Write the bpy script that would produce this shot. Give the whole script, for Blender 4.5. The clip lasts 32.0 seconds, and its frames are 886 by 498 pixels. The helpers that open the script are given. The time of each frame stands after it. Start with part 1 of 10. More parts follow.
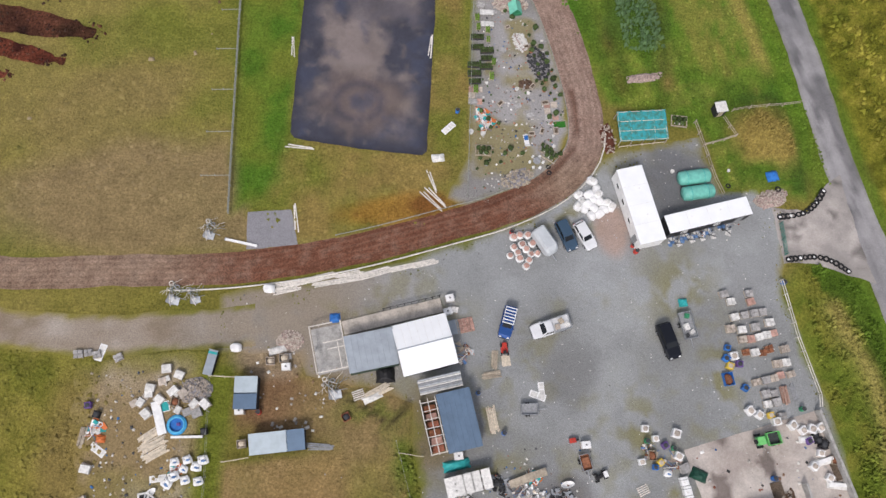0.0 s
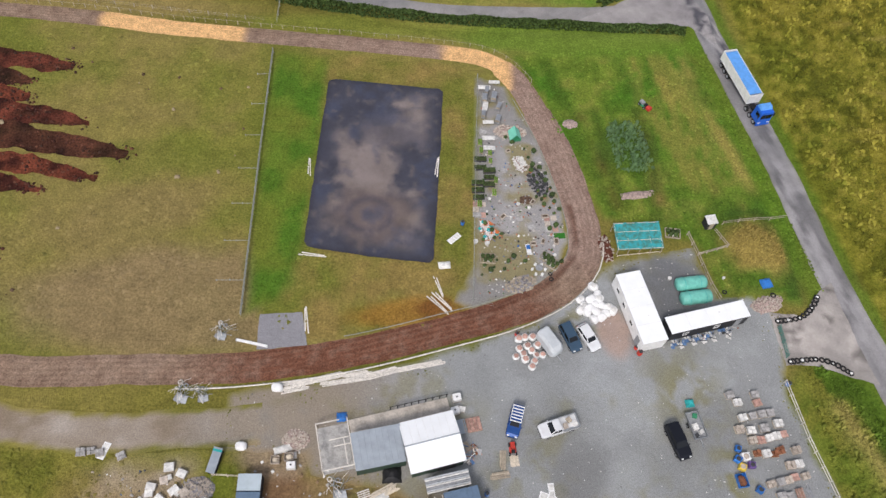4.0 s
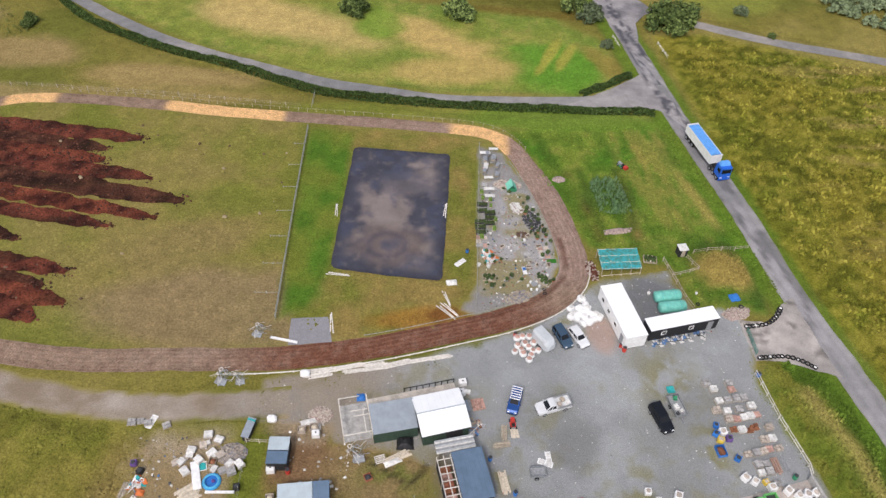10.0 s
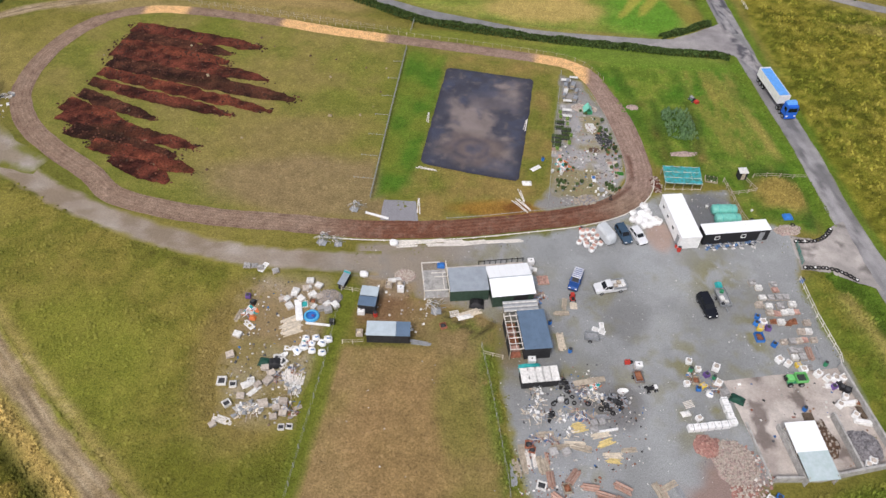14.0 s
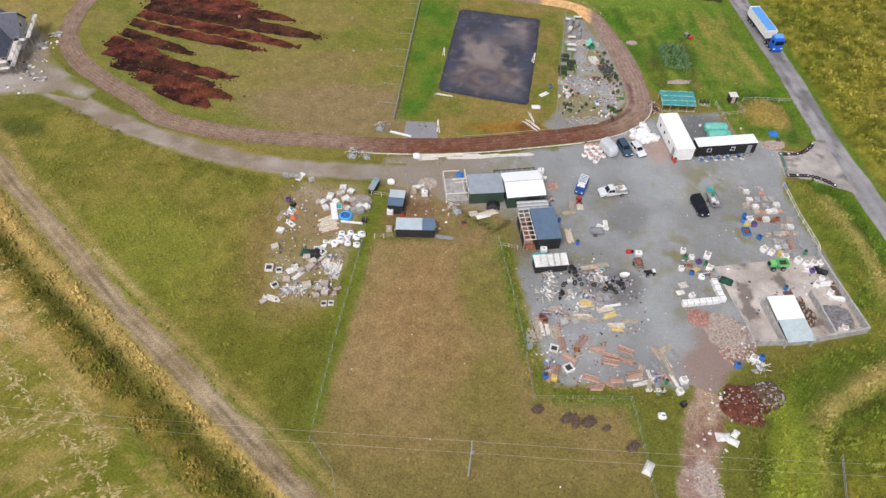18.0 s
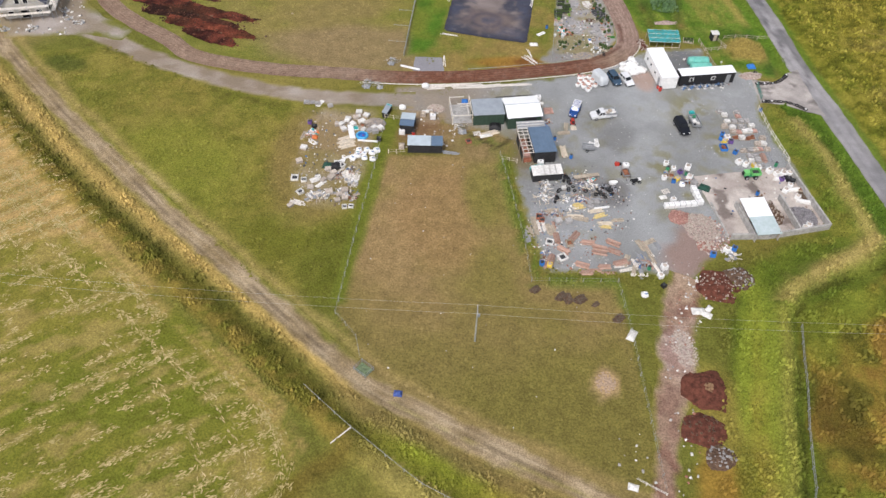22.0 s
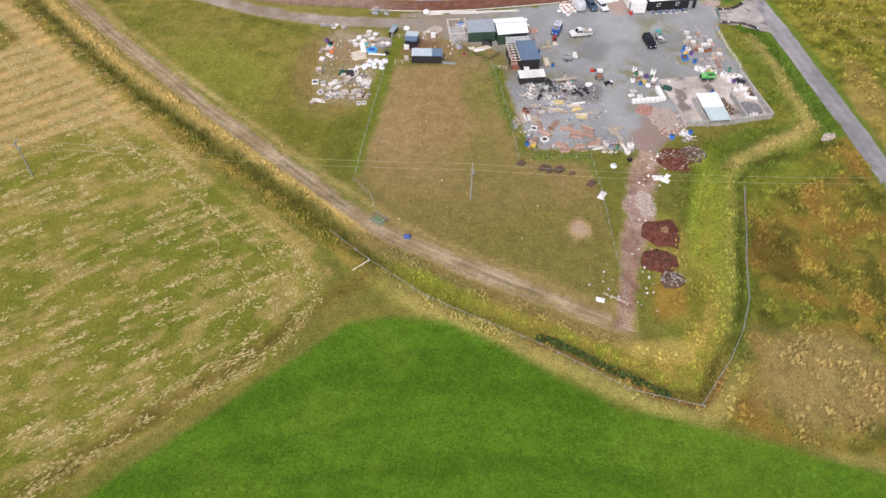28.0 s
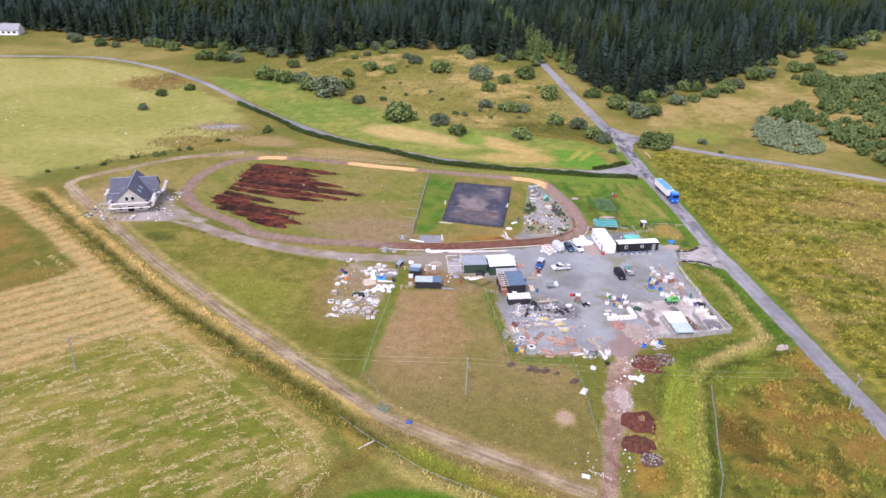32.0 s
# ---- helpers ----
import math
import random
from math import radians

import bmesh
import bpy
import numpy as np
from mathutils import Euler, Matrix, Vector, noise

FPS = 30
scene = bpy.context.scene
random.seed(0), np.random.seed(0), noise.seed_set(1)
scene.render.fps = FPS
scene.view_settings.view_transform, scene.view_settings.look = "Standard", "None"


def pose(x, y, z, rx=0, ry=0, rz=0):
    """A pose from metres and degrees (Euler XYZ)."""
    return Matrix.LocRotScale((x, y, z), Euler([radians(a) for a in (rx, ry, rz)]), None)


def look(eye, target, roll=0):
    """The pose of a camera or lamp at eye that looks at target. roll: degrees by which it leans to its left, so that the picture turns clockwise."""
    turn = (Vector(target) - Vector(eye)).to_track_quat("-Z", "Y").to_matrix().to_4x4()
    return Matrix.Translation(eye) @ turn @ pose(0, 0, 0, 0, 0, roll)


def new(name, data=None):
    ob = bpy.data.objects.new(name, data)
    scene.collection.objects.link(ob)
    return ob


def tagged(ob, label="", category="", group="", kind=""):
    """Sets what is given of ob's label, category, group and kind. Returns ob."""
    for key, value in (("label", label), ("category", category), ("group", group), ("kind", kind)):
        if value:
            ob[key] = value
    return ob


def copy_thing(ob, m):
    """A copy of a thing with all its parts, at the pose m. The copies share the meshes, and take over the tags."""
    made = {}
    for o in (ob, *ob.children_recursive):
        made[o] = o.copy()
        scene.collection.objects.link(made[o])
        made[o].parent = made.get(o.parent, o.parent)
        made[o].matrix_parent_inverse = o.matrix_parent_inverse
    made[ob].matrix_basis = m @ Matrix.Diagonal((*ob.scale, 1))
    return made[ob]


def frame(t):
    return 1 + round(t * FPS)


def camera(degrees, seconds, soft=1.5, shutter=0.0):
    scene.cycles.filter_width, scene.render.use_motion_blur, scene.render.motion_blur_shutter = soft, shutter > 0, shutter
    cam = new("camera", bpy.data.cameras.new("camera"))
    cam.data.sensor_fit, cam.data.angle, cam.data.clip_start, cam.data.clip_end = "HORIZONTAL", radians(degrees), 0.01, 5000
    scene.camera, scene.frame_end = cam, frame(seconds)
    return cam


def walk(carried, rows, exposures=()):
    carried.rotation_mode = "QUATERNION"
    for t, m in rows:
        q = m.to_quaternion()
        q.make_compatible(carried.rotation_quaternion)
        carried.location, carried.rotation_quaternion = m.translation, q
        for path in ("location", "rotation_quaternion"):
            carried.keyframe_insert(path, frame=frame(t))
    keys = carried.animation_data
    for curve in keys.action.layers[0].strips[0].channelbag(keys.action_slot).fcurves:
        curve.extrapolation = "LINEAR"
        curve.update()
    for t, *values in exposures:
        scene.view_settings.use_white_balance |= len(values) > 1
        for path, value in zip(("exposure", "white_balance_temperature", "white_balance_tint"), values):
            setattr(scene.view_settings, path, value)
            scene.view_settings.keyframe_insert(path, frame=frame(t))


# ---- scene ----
cam = camera(61.86, 32.0)

# seconds, place in metres, then degrees: turn to the left, pitch, roll
PATH = (
    (0, -0.19, 57.46, 95.66, -8.33, -72.80, 10.02),
    (0.5, -0.21, 56.53, 95.43, -8.33, -72.75, 9.91),
    (1, -0.34, 54.92, 95.09, -8.50, -72.57, 10.14),
    (1.5, 0.22, 52.79, 94.90, -7.30, -72.36, 8.79),
    (2, 0.49, 51.32, 94.77, -6.90, -72.61, 8.45),
    (2.5, 0.39, 50.78, 94.97, -7.38, -73.33, 8.94),
    (3, -0.13, 50.55, 95.18, -6.13, -69.56, 7.83),
    (3.5, -0.81, 49.19, 94.92, -4.14, -60.94, 6.16),
    (4, -1.03, 46.95, 94.61, -3.96, -59.35, 5.95),
    (4.5, -1.03, 43.98, 93.99, -3.45, -56.66, 5.51),
    (6.5, 0.39, 36.87, 95.23, -0.88, -48.14, 3.58),
    (7, 0.93, 33.80, 94.99, -0.31, -45.33, 3.04),
    (7.5, 1.00, 30.97, 94.87, -0.30, -45.44, 2.93),
    (8, 0.94, 28.28, 94.69, -0.33, -45.53, 2.89),
    (8.5, 0.80, 25.70, 94.48, -0.44, -45.64, 2.90),
    (9, 0.89, 22.93, 94.27, -0.40, -45.76, 2.81),
    (9.5, 0.62, 20.13, 94.02, -0.57, -45.89, 2.91),
    (10, 0.47, 17.20, 94.03, -0.61, -46.02, 2.91),
    (10.5, 0.62, 14.40, 94.02, -0.54, -46.20, 2.75),
    (11, 0.53, 11.46, 93.98, -0.57, -46.33, 2.69),
    (11.5, 0.73, 8.62, 94.06, -0.43, -46.51, 2.50),
    (12, 0.57, 5.60, 93.73, -0.51, -46.53, 2.56),
    (12.5, 0.53, 2.80, 93.74, -0.50, -46.68, 2.47),
    (13, 0.00, 0.00, 93.60, -0.00, -46.79, 2.58),
    (13.5, -0.24, -2.66, 93.62, 5.95, -47.12, 2.62),
    (14, -0.11, -5.54, 93.50, 6.58, -47.13, 2.46),
    (14.5, -0.48, -8.56, 93.05, 6.44, -47.03, 2.53),
    (16.5, -0.91, -18.26, 93.19, 6.40, -47.56, 2.27),
    (17, -0.88, -21.04, 93.21, 6.49, -47.59, 2.12),
    (17.5, -0.87, -23.49, 93.46, 6.49, -47.83, 2.13),
    (18, -0.88, -26.05, 93.52, 6.46, -47.94, 2.13),
    (18.5, -0.75, -28.38, 93.82, 6.51, -48.06, 2.00),
    (19, -0.56, -30.83, 93.85, 6.56, -48.17, 1.92),
    (19.5, -0.48, -33.56, 93.81, 6.50, -48.18, 1.93),
    (20, -0.37, -36.24, 93.80, 6.47, -48.24, 1.92),
    (20.5, 0.03, -38.87, 93.67, 6.59, -48.15, 1.78),
    (21, 0.37, -41.47, 93.89, 6.66, -48.27, 1.69),
    (21.5, 0.48, -44.09, 93.85, 6.55, -48.37, 1.76),
    (22, 0.87, -46.81, 94.04, 6.60, -48.48, 1.72),
    (22.5, 1.15, -49.65, 94.19, 6.59, -48.57, 1.70),
    (23, 1.35, -52.41, 94.22, 6.51, -48.67, 1.78),
    (23.5, 1.68, -55.29, 94.25, 6.49, -48.71, 1.73),
    (24, 1.96, -58.38, 94.24, 6.40, -48.75, 1.79),
    (24.5, 2.66, -61.02, 94.26, 6.60, -48.71, 1.51),
    (25, 3.01, -64.24, 94.18, 6.58, -48.68, 1.52),
    (25.5, 3.34, -66.96, 94.30, 6.54, -48.82, 1.47),
    (26, 3.85, -69.78, 94.20, 6.59, -48.84, 1.41),
    (26.5, 4.55, -72.78, 94.27, 6.79, -48.80, 1.23),
    (28.5, 5.10, -82.45, 95.02, 6.39, -47.26, 1.36),
    (29, 6.07, -86.32, 94.94, 6.71, -45.20, 1.19),
    (29.5, 6.22, -88.25, 95.37, 6.81, -39.47, 1.30),
    (30, 6.04, -90.86, 94.91, 6.93, -28.42, 1.36),
    (30.5, 6.69, -94.18, 94.57, 7.03, -26.56, 1.29),
    (31, 7.04, -97.23, 94.22, 6.97, -26.53, 1.36),
    (31.5, 7.38, -100.62, 93.93, 6.91, -26.49, 1.46),
    (32, 7.97, -104.00, 93.48, 6.92, -26.40, 1.50),
)
walk(cam, [(t, pose(x, y, z, 0, 0, turn) @ pose(0, 0, 0, 90 + pitch) @ pose(0, 0, 0, 0, 0, roll)) for t, x, y, z, turn, pitch, roll in PATH],
     exposures=((0, 0.0, 6500, 15), (2, -0.02, 6500, 15), (3, -0.06, 6500, 15), (4, 0.04, 6500, 14), (6.5, 0.2, 6500, 13), (9, 0.16, 6500, 15), (12, 0.12, 6500, 15), (20, 0.2, 6500, 14), (26, 0.29, 6500, 15), (29, 0.36, 6500, 21), (30, 0.44, 6250, 25), (32, 0.57, 5950, 28)))

# ---- light: a bright overcast sky with a very soft sun ----
SUN_HEIGHT, SUN_TURN = 52, 200
world = bpy.data.worlds.new("sky")
scene.world = world
world.use_nodes = True
sky = world.node_tree.nodes.new("ShaderNodeTexSky")
sky.sky_type, sky.sun_disc = "NISHITA", False
sky.sun_elevation, sky.sun_rotation = radians(SUN_HEIGHT), radians(SUN_TURN)
sky.air_density, sky.dust_density, sky.ozone_density = 1.0, 2.0, 1.5
grey = world.node_tree.nodes.new("ShaderNodeHueSaturation")
grey.inputs["Saturation"].default_value = 0.38
world.node_tree.links.new(sky.outputs[0], grey.inputs["Color"])
world.node_tree.links.new(grey.outputs[0], world.node_tree.nodes["Background"].inputs["Color"])
world.node_tree.nodes["Background"].inputs["Strength"].default_value = 0.16
sun = new("sun", bpy.data.lights.new("sun", "SUN"))
sun.data.energy, sun.data.angle, sun.data.color = 1.9, radians(14), (1, 0.95, 0.88)
sun.matrix_world = look((0, 0, 200), (-200 * math.sin(radians(SUN_TURN)) / math.tan(radians(SUN_HEIGHT)), -200 * math.cos(radians(SUN_TURN)) / math.tan(radians(SUN_HEIGHT)), 0))


# ---- small tools ----
def lin(r, g, b, gain=1.0):
    """A linear colour from 0..255 values."""
    return tuple(gain * ((v / 255 + 0.055) / 1.055) ** 2.4 if v > 10 else gain * v / 3294 for v in (r, g, b))


def lattice(ix, iy, seed):
    h = (ix.astype(np.int64) * 374761393 + iy.astype(np.int64) * 668265263 + seed * 974634777) & 0x7FFFFFFF
    h = ((h ^ (h >> 13)) * 1274126177) & 0x7FFFFFFF
    return ((h ^ (h >> 16)) & 0xFFFF) / 65535.0


def vnoise(x, y, size, seed=0):
    """Smooth noise from 0 to 1 with blobs of that size in metres."""
    x, y = np.asarray(x, float) / size, np.asarray(y, float) / size
    ix, iy = np.floor(x), np.floor(y)
    fx, fy = x - ix, y - iy
    fx, fy = fx * fx * (3 - 2 * fx), fy * fy * (3 - 2 * fy)
    a, b = lattice(ix, iy, seed), lattice(ix + 1, iy, seed)
    c, d = lattice(ix, iy + 1, seed), lattice(ix + 1, iy + 1, seed)
    return (a * (1 - fx) + b * fx) * (1 - fy) + (c * (1 - fx) + d * fx) * fy


def fbm(x, y, size, seed=0, octaves=4):
    total, weight, whole = 0.0, 1.0, 0.0
    for n in range(octaves):
        total = total + weight * vnoise(x, y, size / 2**n, seed + 17 * n)
        whole, weight = whole + weight, weight * 0.55
    return total / whole


def reach(x, y, line, closed=False):
    """The distance to a polyline."""
    best = np.full(np.shape(x), 1e9)
    pairs = list(zip(line, line[1:] + line[:1] if closed else line[1:]))
    for (ax, ay), (bx, by) in pairs:
        dx, dy = bx - ax, by - ay
        t = np.clip(((x - ax) * dx + (y - ay) * dy) / max(dx * dx + dy * dy, 1e-9), 0, 1)
        best = np.minimum(best, np.hypot(x - ax - t * dx, y - ay - t * dy))
    return best


def beside(x, y, line):
    """The distance to a polyline, positive on its left."""
    best, side = np.full(np.shape(x), 1e9), np.ones(np.shape(x))
    for (ax, ay), (bx, by) in zip(line, line[1:]):
        dx, dy = bx - ax, by - ay
        t = np.clip(((x - ax) * dx + (y - ay) * dy) / max(dx * dx + dy * dy, 1e-9), 0, 1)
        d = np.hypot(x - ax - t * dx, y - ay - t * dy)
        side = np.where(d < best, np.sign(dx * (y - ay) - dy * (x - ax)), side)
        best = np.minimum(best, d)
    return best * side


def inside(x, y, line):
    """Signed distance to a closed outline, positive inside."""
    odd = np.zeros(np.shape(x), bool)
    for (ax, ay), (bx, by) in zip(line, line[1:] + line[:1]):
        if ay != by:
            odd ^= ((ay > y) != (by > y)) & (x < (bx - ax) * (y - ay) / (by - ay) + ax)
    return np.where(odd, 1, -1) * reach(x, y, line, True)


def smooth(e0, e1, v):
    t = np.clip((v - e0) / (e1 - e0), 0, 1)
    return t * t * (3 - 2 * t)


def curve(points, step=2.0, closed=False):
    """A Catmull-Rom line through the points, with a point every step metres."""
    pts = [Vector(p) for p in points]
    n, out = len(pts), []
    for i in range(n if closed else n - 1):
        if closed:
            p0, p1, p2, p3 = pts[i - 1], pts[i], pts[(i + 1) % n], pts[(i + 2) % n]
        else:
            p0, p1, p2, p3 = pts[max(i - 1, 0)], pts[i], pts[i + 1], pts[min(i + 2, n - 1)]
        k = max(1, int((p2 - p1).length / step))
        for j in range(k):
            t = j / k
            out.append(0.5 * (2 * p1 + (p2 - p0) * t + (2 * p0 - 5 * p1 + 4 * p2 - p3) * t * t + (3 * p1 - p0 - 3 * p2 + p3) * t**3))
    if not closed:
        out.append(pts[-1])
    return [tuple(p) for p in out]


def ragged(outline, step, amount, size, seed):
    """A closed outline cut into short steps and pushed in and out by noise."""
    pts = np.array(curve_straight(outline, step))
    nx = np.roll(pts, -1, 0) - np.roll(pts, 1, 0)
    nx = np.stack([nx[:, 1], -nx[:, 0]], 1) / (np.hypot(nx[:, 0], nx[:, 1])[:, None] + 1e-9)
    off = (fbm(pts[:, 0] + 7 * seed, pts[:, 1], size, seed, 3) - 0.5) * 2 * amount
    return [tuple(p) for p in pts + nx * off[:, None]]


def curve_straight(outline, step):
    out = []
    for (ax, ay), (bx, by) in zip(outline, outline[1:] + outline[:1]):
        k = max(1, int(math.hypot(bx - ax, by - ay) / step))
        out += [(ax + (bx - ax) * j / k, ay + (by - ay) * j / k) for j in range(k)]
    return out


def paint(mesh, colours):
    """The colour of the cover, point by point."""
    layer = mesh.color_attributes.new("cover", "FLOAT_COLOR", "POINT")
    flat = np.ones((len(mesh.vertices), 4), np.float32)
    flat[:, :3] = colours
    layer.data.foreach_set("color", flat.ravel())


def mix(base, colour, amount):
    return base + (np.asarray(colour) - base) * np.asarray(amount)[..., None]


def link_mesh(name, verts, faces, material, parent=None, label="", flat=True):
    mesh = bpy.data.meshes.new(name)
    mesh.from_pydata([tuple(map(float, v)) for v in verts], [], [tuple(map(int, f)) for f in faces])
    mesh.materials.append(material)
    if not flat:
        mesh.shade_smooth()
    ob = new(name, mesh)
    ob.parent = parent
    return tagged(ob, label)


def part(name, bm, material, parent=None, label="", flat=True):
    """Links a bmesh as one mesh object under a thing or a part."""
    mesh = bpy.data.meshes.new(name)
    bmesh.ops.recalc_face_normals(bm, faces=bm.faces)
    bm.to_mesh(mesh)
    bm.free()
    for m in material if isinstance(material, (list, tuple)) else (material,):
        mesh.materials.append(m)
    if not flat:
        mesh.shade_smooth()
    ob = new(name, mesh)
    ob.parent = parent
    return tagged(ob, label)


def thing(name, x, y, z=0, turn=0, label="", category="", group="", kind=""):
    ob = new(name)
    ob.empty_display_size = 0.2
    ob.matrix_basis = pose(x, y, z, 0, 0, turn)
    return tagged(ob, label, category, group, kind)


def cube(bm, size, at=(0, 0, 0), turn=(0, 0, 0), bevel=0.0, taper=None):
    """Adds a block with its base centre at the place given; taper: scale of its top in x and y."""
    made = bmesh.ops.create_cube(bm, size=1)["verts"]
    for v in made:
        v.co.z += 0.5
        if taper and v.co.z > 0.5:
            v.co.x, v.co.y = v.co.x * taper[0], v.co.y * taper[1]
        v.co = Vector((v.co.x * size[0], v.co.y * size[1], v.co.z * size[2]))
    if bevel:
        edges = list({e for v in made for e in v.link_edges})
        r = bmesh.ops.bevel(bm, geom=edges, offset=bevel, segments=2, affect="EDGES", profile=0.6)
        made = list({v for f in r["faces"] for v in f.verts} | {v for v in made if v.is_valid})
    m = pose(*at, *turn)
    for v in made:
        v.co = m @ v.co
    return made


def rod(bm, a, b, radius, sides=8, radius2=None):
    """Adds a round bar from a to b."""
    a, b = Vector(a), Vector(b)
    m = Matrix.Translation((a + b) / 2) @ (b - a).to_track_quat("Z", "Y").to_matrix().to_4x4()
    return bmesh.ops.create_cone(bm, cap_ends=True, segments=sides, radius1=radius, radius2=radius if radius2 is None else radius2, depth=(b - a).length, matrix=m)["verts"]


def prism(bm, outline, z0, z1):
    """Adds an upright block over a flat outline."""
    low = [bm.verts.new((x, y, z0)) for x, y in outline]
    top = [bm.verts.new((x, y, z1)) for x, y in outline]
    n = len(outline)
    bm.faces.new(top)
    bm.faces.new(low[::-1])
    for i in range(n):
        bm.faces.new((low[i], low[(i + 1) % n], top[(i + 1) % n], top[i]))


# ---- materials ----
class Nodes:
    def __init__(self, name, rough=0.9, metal=0.0):
        self.material = bpy.data.materials.new(name)
        self.material.use_nodes = True
        self.tree = self.material.node_tree
        self.shader = self.tree.nodes["Principled BSDF"]
        self.shader.inputs["Roughness"].default_value = rough
        self.shader.inputs["Metallic"].default_value = metal
        self.shader.inputs["Specular IOR Level"].default_value = 0.25
        self.place = self.tree.nodes.new("ShaderNodeNewGeometry").outputs["Position"]

    def add(self, kind, **values):
        node = self.tree.nodes.new(kind)
        for key, value in values.items():
            node.inputs[key.replace("_", " ")].default_value = value
        return node

    def join(self, a, b):
        self.tree.links.new(a, b)

    def noise(self, scale, detail=4.0, rough=0.6, stretch=None, local=False):
        node = self.add("ShaderNodeTexNoise", Scale=scale, Detail=detail, Roughness=rough)
        source = self.place
        if local:
            source = self.tree.nodes.new("ShaderNodeTexCoord").outputs["Object"]
        if stretch:
            m = self.tree.nodes.new("ShaderNodeMapping")
            m.inputs["Scale"].default_value = stretch
            self.join(source, m.inputs["Vector"])
            source = m.outputs["Vector"]
        self.join(source, node.inputs["Vector"])
        return node.outputs["Fac"]

    def ramp(self, fac, *stops):
        node = self.tree.nodes.new("ShaderNodeValToRGB")
        while len(node.color_ramp.elements) < len(stops):
            node.color_ramp.elements.new(0.5)
        for element, (at, colour) in zip(node.color_ramp.elements, stops):
            element.position, element.color = at, (*colour, 1) if len(colour) == 3 else colour
        self.join(fac, node.inputs["Fac"])
        return node.outputs["Color"]

    def blend(self, fac, a, b, how="MIX"):
        node = self.tree.nodes.new("ShaderNodeMix")
        node.data_type, node.blend_type = "RGBA", how
        for value, slot in ((fac, 0), (a, 6), (b, 7)):
            if hasattr(value, "is_linked"):
                self.join(value, node.inputs[slot])
            else:
                node.inputs[slot].default_value = value if slot == 0 else (*value, 1)
        return node.outputs[2]

    def bump(self, height, strength=0.3, distance=0.05):
        node = self.add("ShaderNodeBump", Strength=strength, Distance=distance)
        self.join(height, node.inputs["Height"])
        self.join(node.outputs["Normal"], self.shader.inputs["Normal"])

    def colour(self, value):
        if hasattr(value, "is_linked"):
            self.join(value, self.shader.inputs["Base Color"])
        else:
            self.shader.inputs["Base Color"].default_value = (*value, 1)
        return self.material


def covered(name, fine, low, high, bump=0.5, distance=0.06, rough=0.95, coarse=0.5, middle=0.08, cloud=0.16):
    """A ground material: the painted cover, broken by fine and coarse grain."""
    n = Nodes(name, rough)
    cover = n.tree.nodes.new("ShaderNodeVertexColor")
    cover.layer_name = "cover"
    a = n.noise(fine, 5, 0.75)
    b = n.noise(coarse, 4, 0.6)
    grain = n.ramp(a, (0.36, (low,) * 3), (0.64, (high,) * 3))
    broad = n.ramp(b, (0.3, (1 - cloud,) * 3), (0.7, (1 + cloud,) * 3))
    clumps = n.ramp(n.noise(fine * 0.33, 4, 0.7), (0.34, (1 - middle, 1 - middle, 1 - middle * 1.25)), (0.66, (1 + middle, 1 + middle * 0.9, 1 + middle * 0.6)))
    n.bump(a, bump, distance)
    n.shader.inputs["Specular IOR Level"].default_value = 0.1
    return n.colour(n.blend(1.0, n.blend(1.0, n.blend(1.0, cover.outputs["Color"], grain, "MULTIPLY"), clumps, "MULTIPLY"), broad, "MULTIPLY"))


def plain(name, colour, rough=0.6, metal=0.0, wear=0.15, scale=2.0, tint=None, bump=0.0, fine=None, spread=0.0):
    """A painted, plastic, timber or metal surface with uneven wear; spread: how much each object differs."""
    n = Nodes(name, rough, metal)
    fac = n.noise(scale, 5, 0.65)
    c = np.array(colour)
    worn = tint or tuple(c * (1 - wear))
    col = n.ramp(fac, (0.35, tuple(worn)), (0.6, tuple(np.minimum(c * (1 + wear * 0.4), 0.95))))
    if fine:
        col = n.blend(1.0, col, n.ramp(n.noise(fine, 3, 0.7), (0.3, (0.8,) * 3), (0.7, (1.1,) * 3)), "MULTIPLY")
    if spread:
        info = n.tree.nodes.new("ShaderNodeObjectInfo").outputs["Random"]
        col = n.blend(1.0, col, n.ramp(info, (0, (1 - spread,) * 3), (1, (1 + spread,) * 3)), "MULTIPLY")
    if bump:
        n.bump(fac, bump, 0.03)
    return n.colour(col)


GRASS = covered("grass_cover", 3.0, 0.64, 1.28, 1.0, 0.2, 0.97, 0.35, 0.13)
GRAVEL = covered("gravel_cover", 6.0, 0.76, 1.22, 0.5, 0.04, 0.92, 0.18, 0.05, 0.06)
TARMAC = covered("tarmac_cover", 12.0, 0.85, 1.15, 0.2, 0.02, 0.85, 0.4)
DIRT = covered("dirt_cover", 4.5, 0.6, 1.4, 0.8, 0.06, 0.97, 0.7)
PEAT = covered("peat_cover", 2.6, 0.45, 1.5, 1.0, 0.15, 0.95, 0.5)
SAND = covered("arena_cover", 14.0, 0.85, 1.15, 0.3, 0.02, 0.9, 0.25)
CONCRETE = covered("concrete_cover", 8.0, 0.88, 1.12, 0.15, 0.01, 0.85, 0.4)

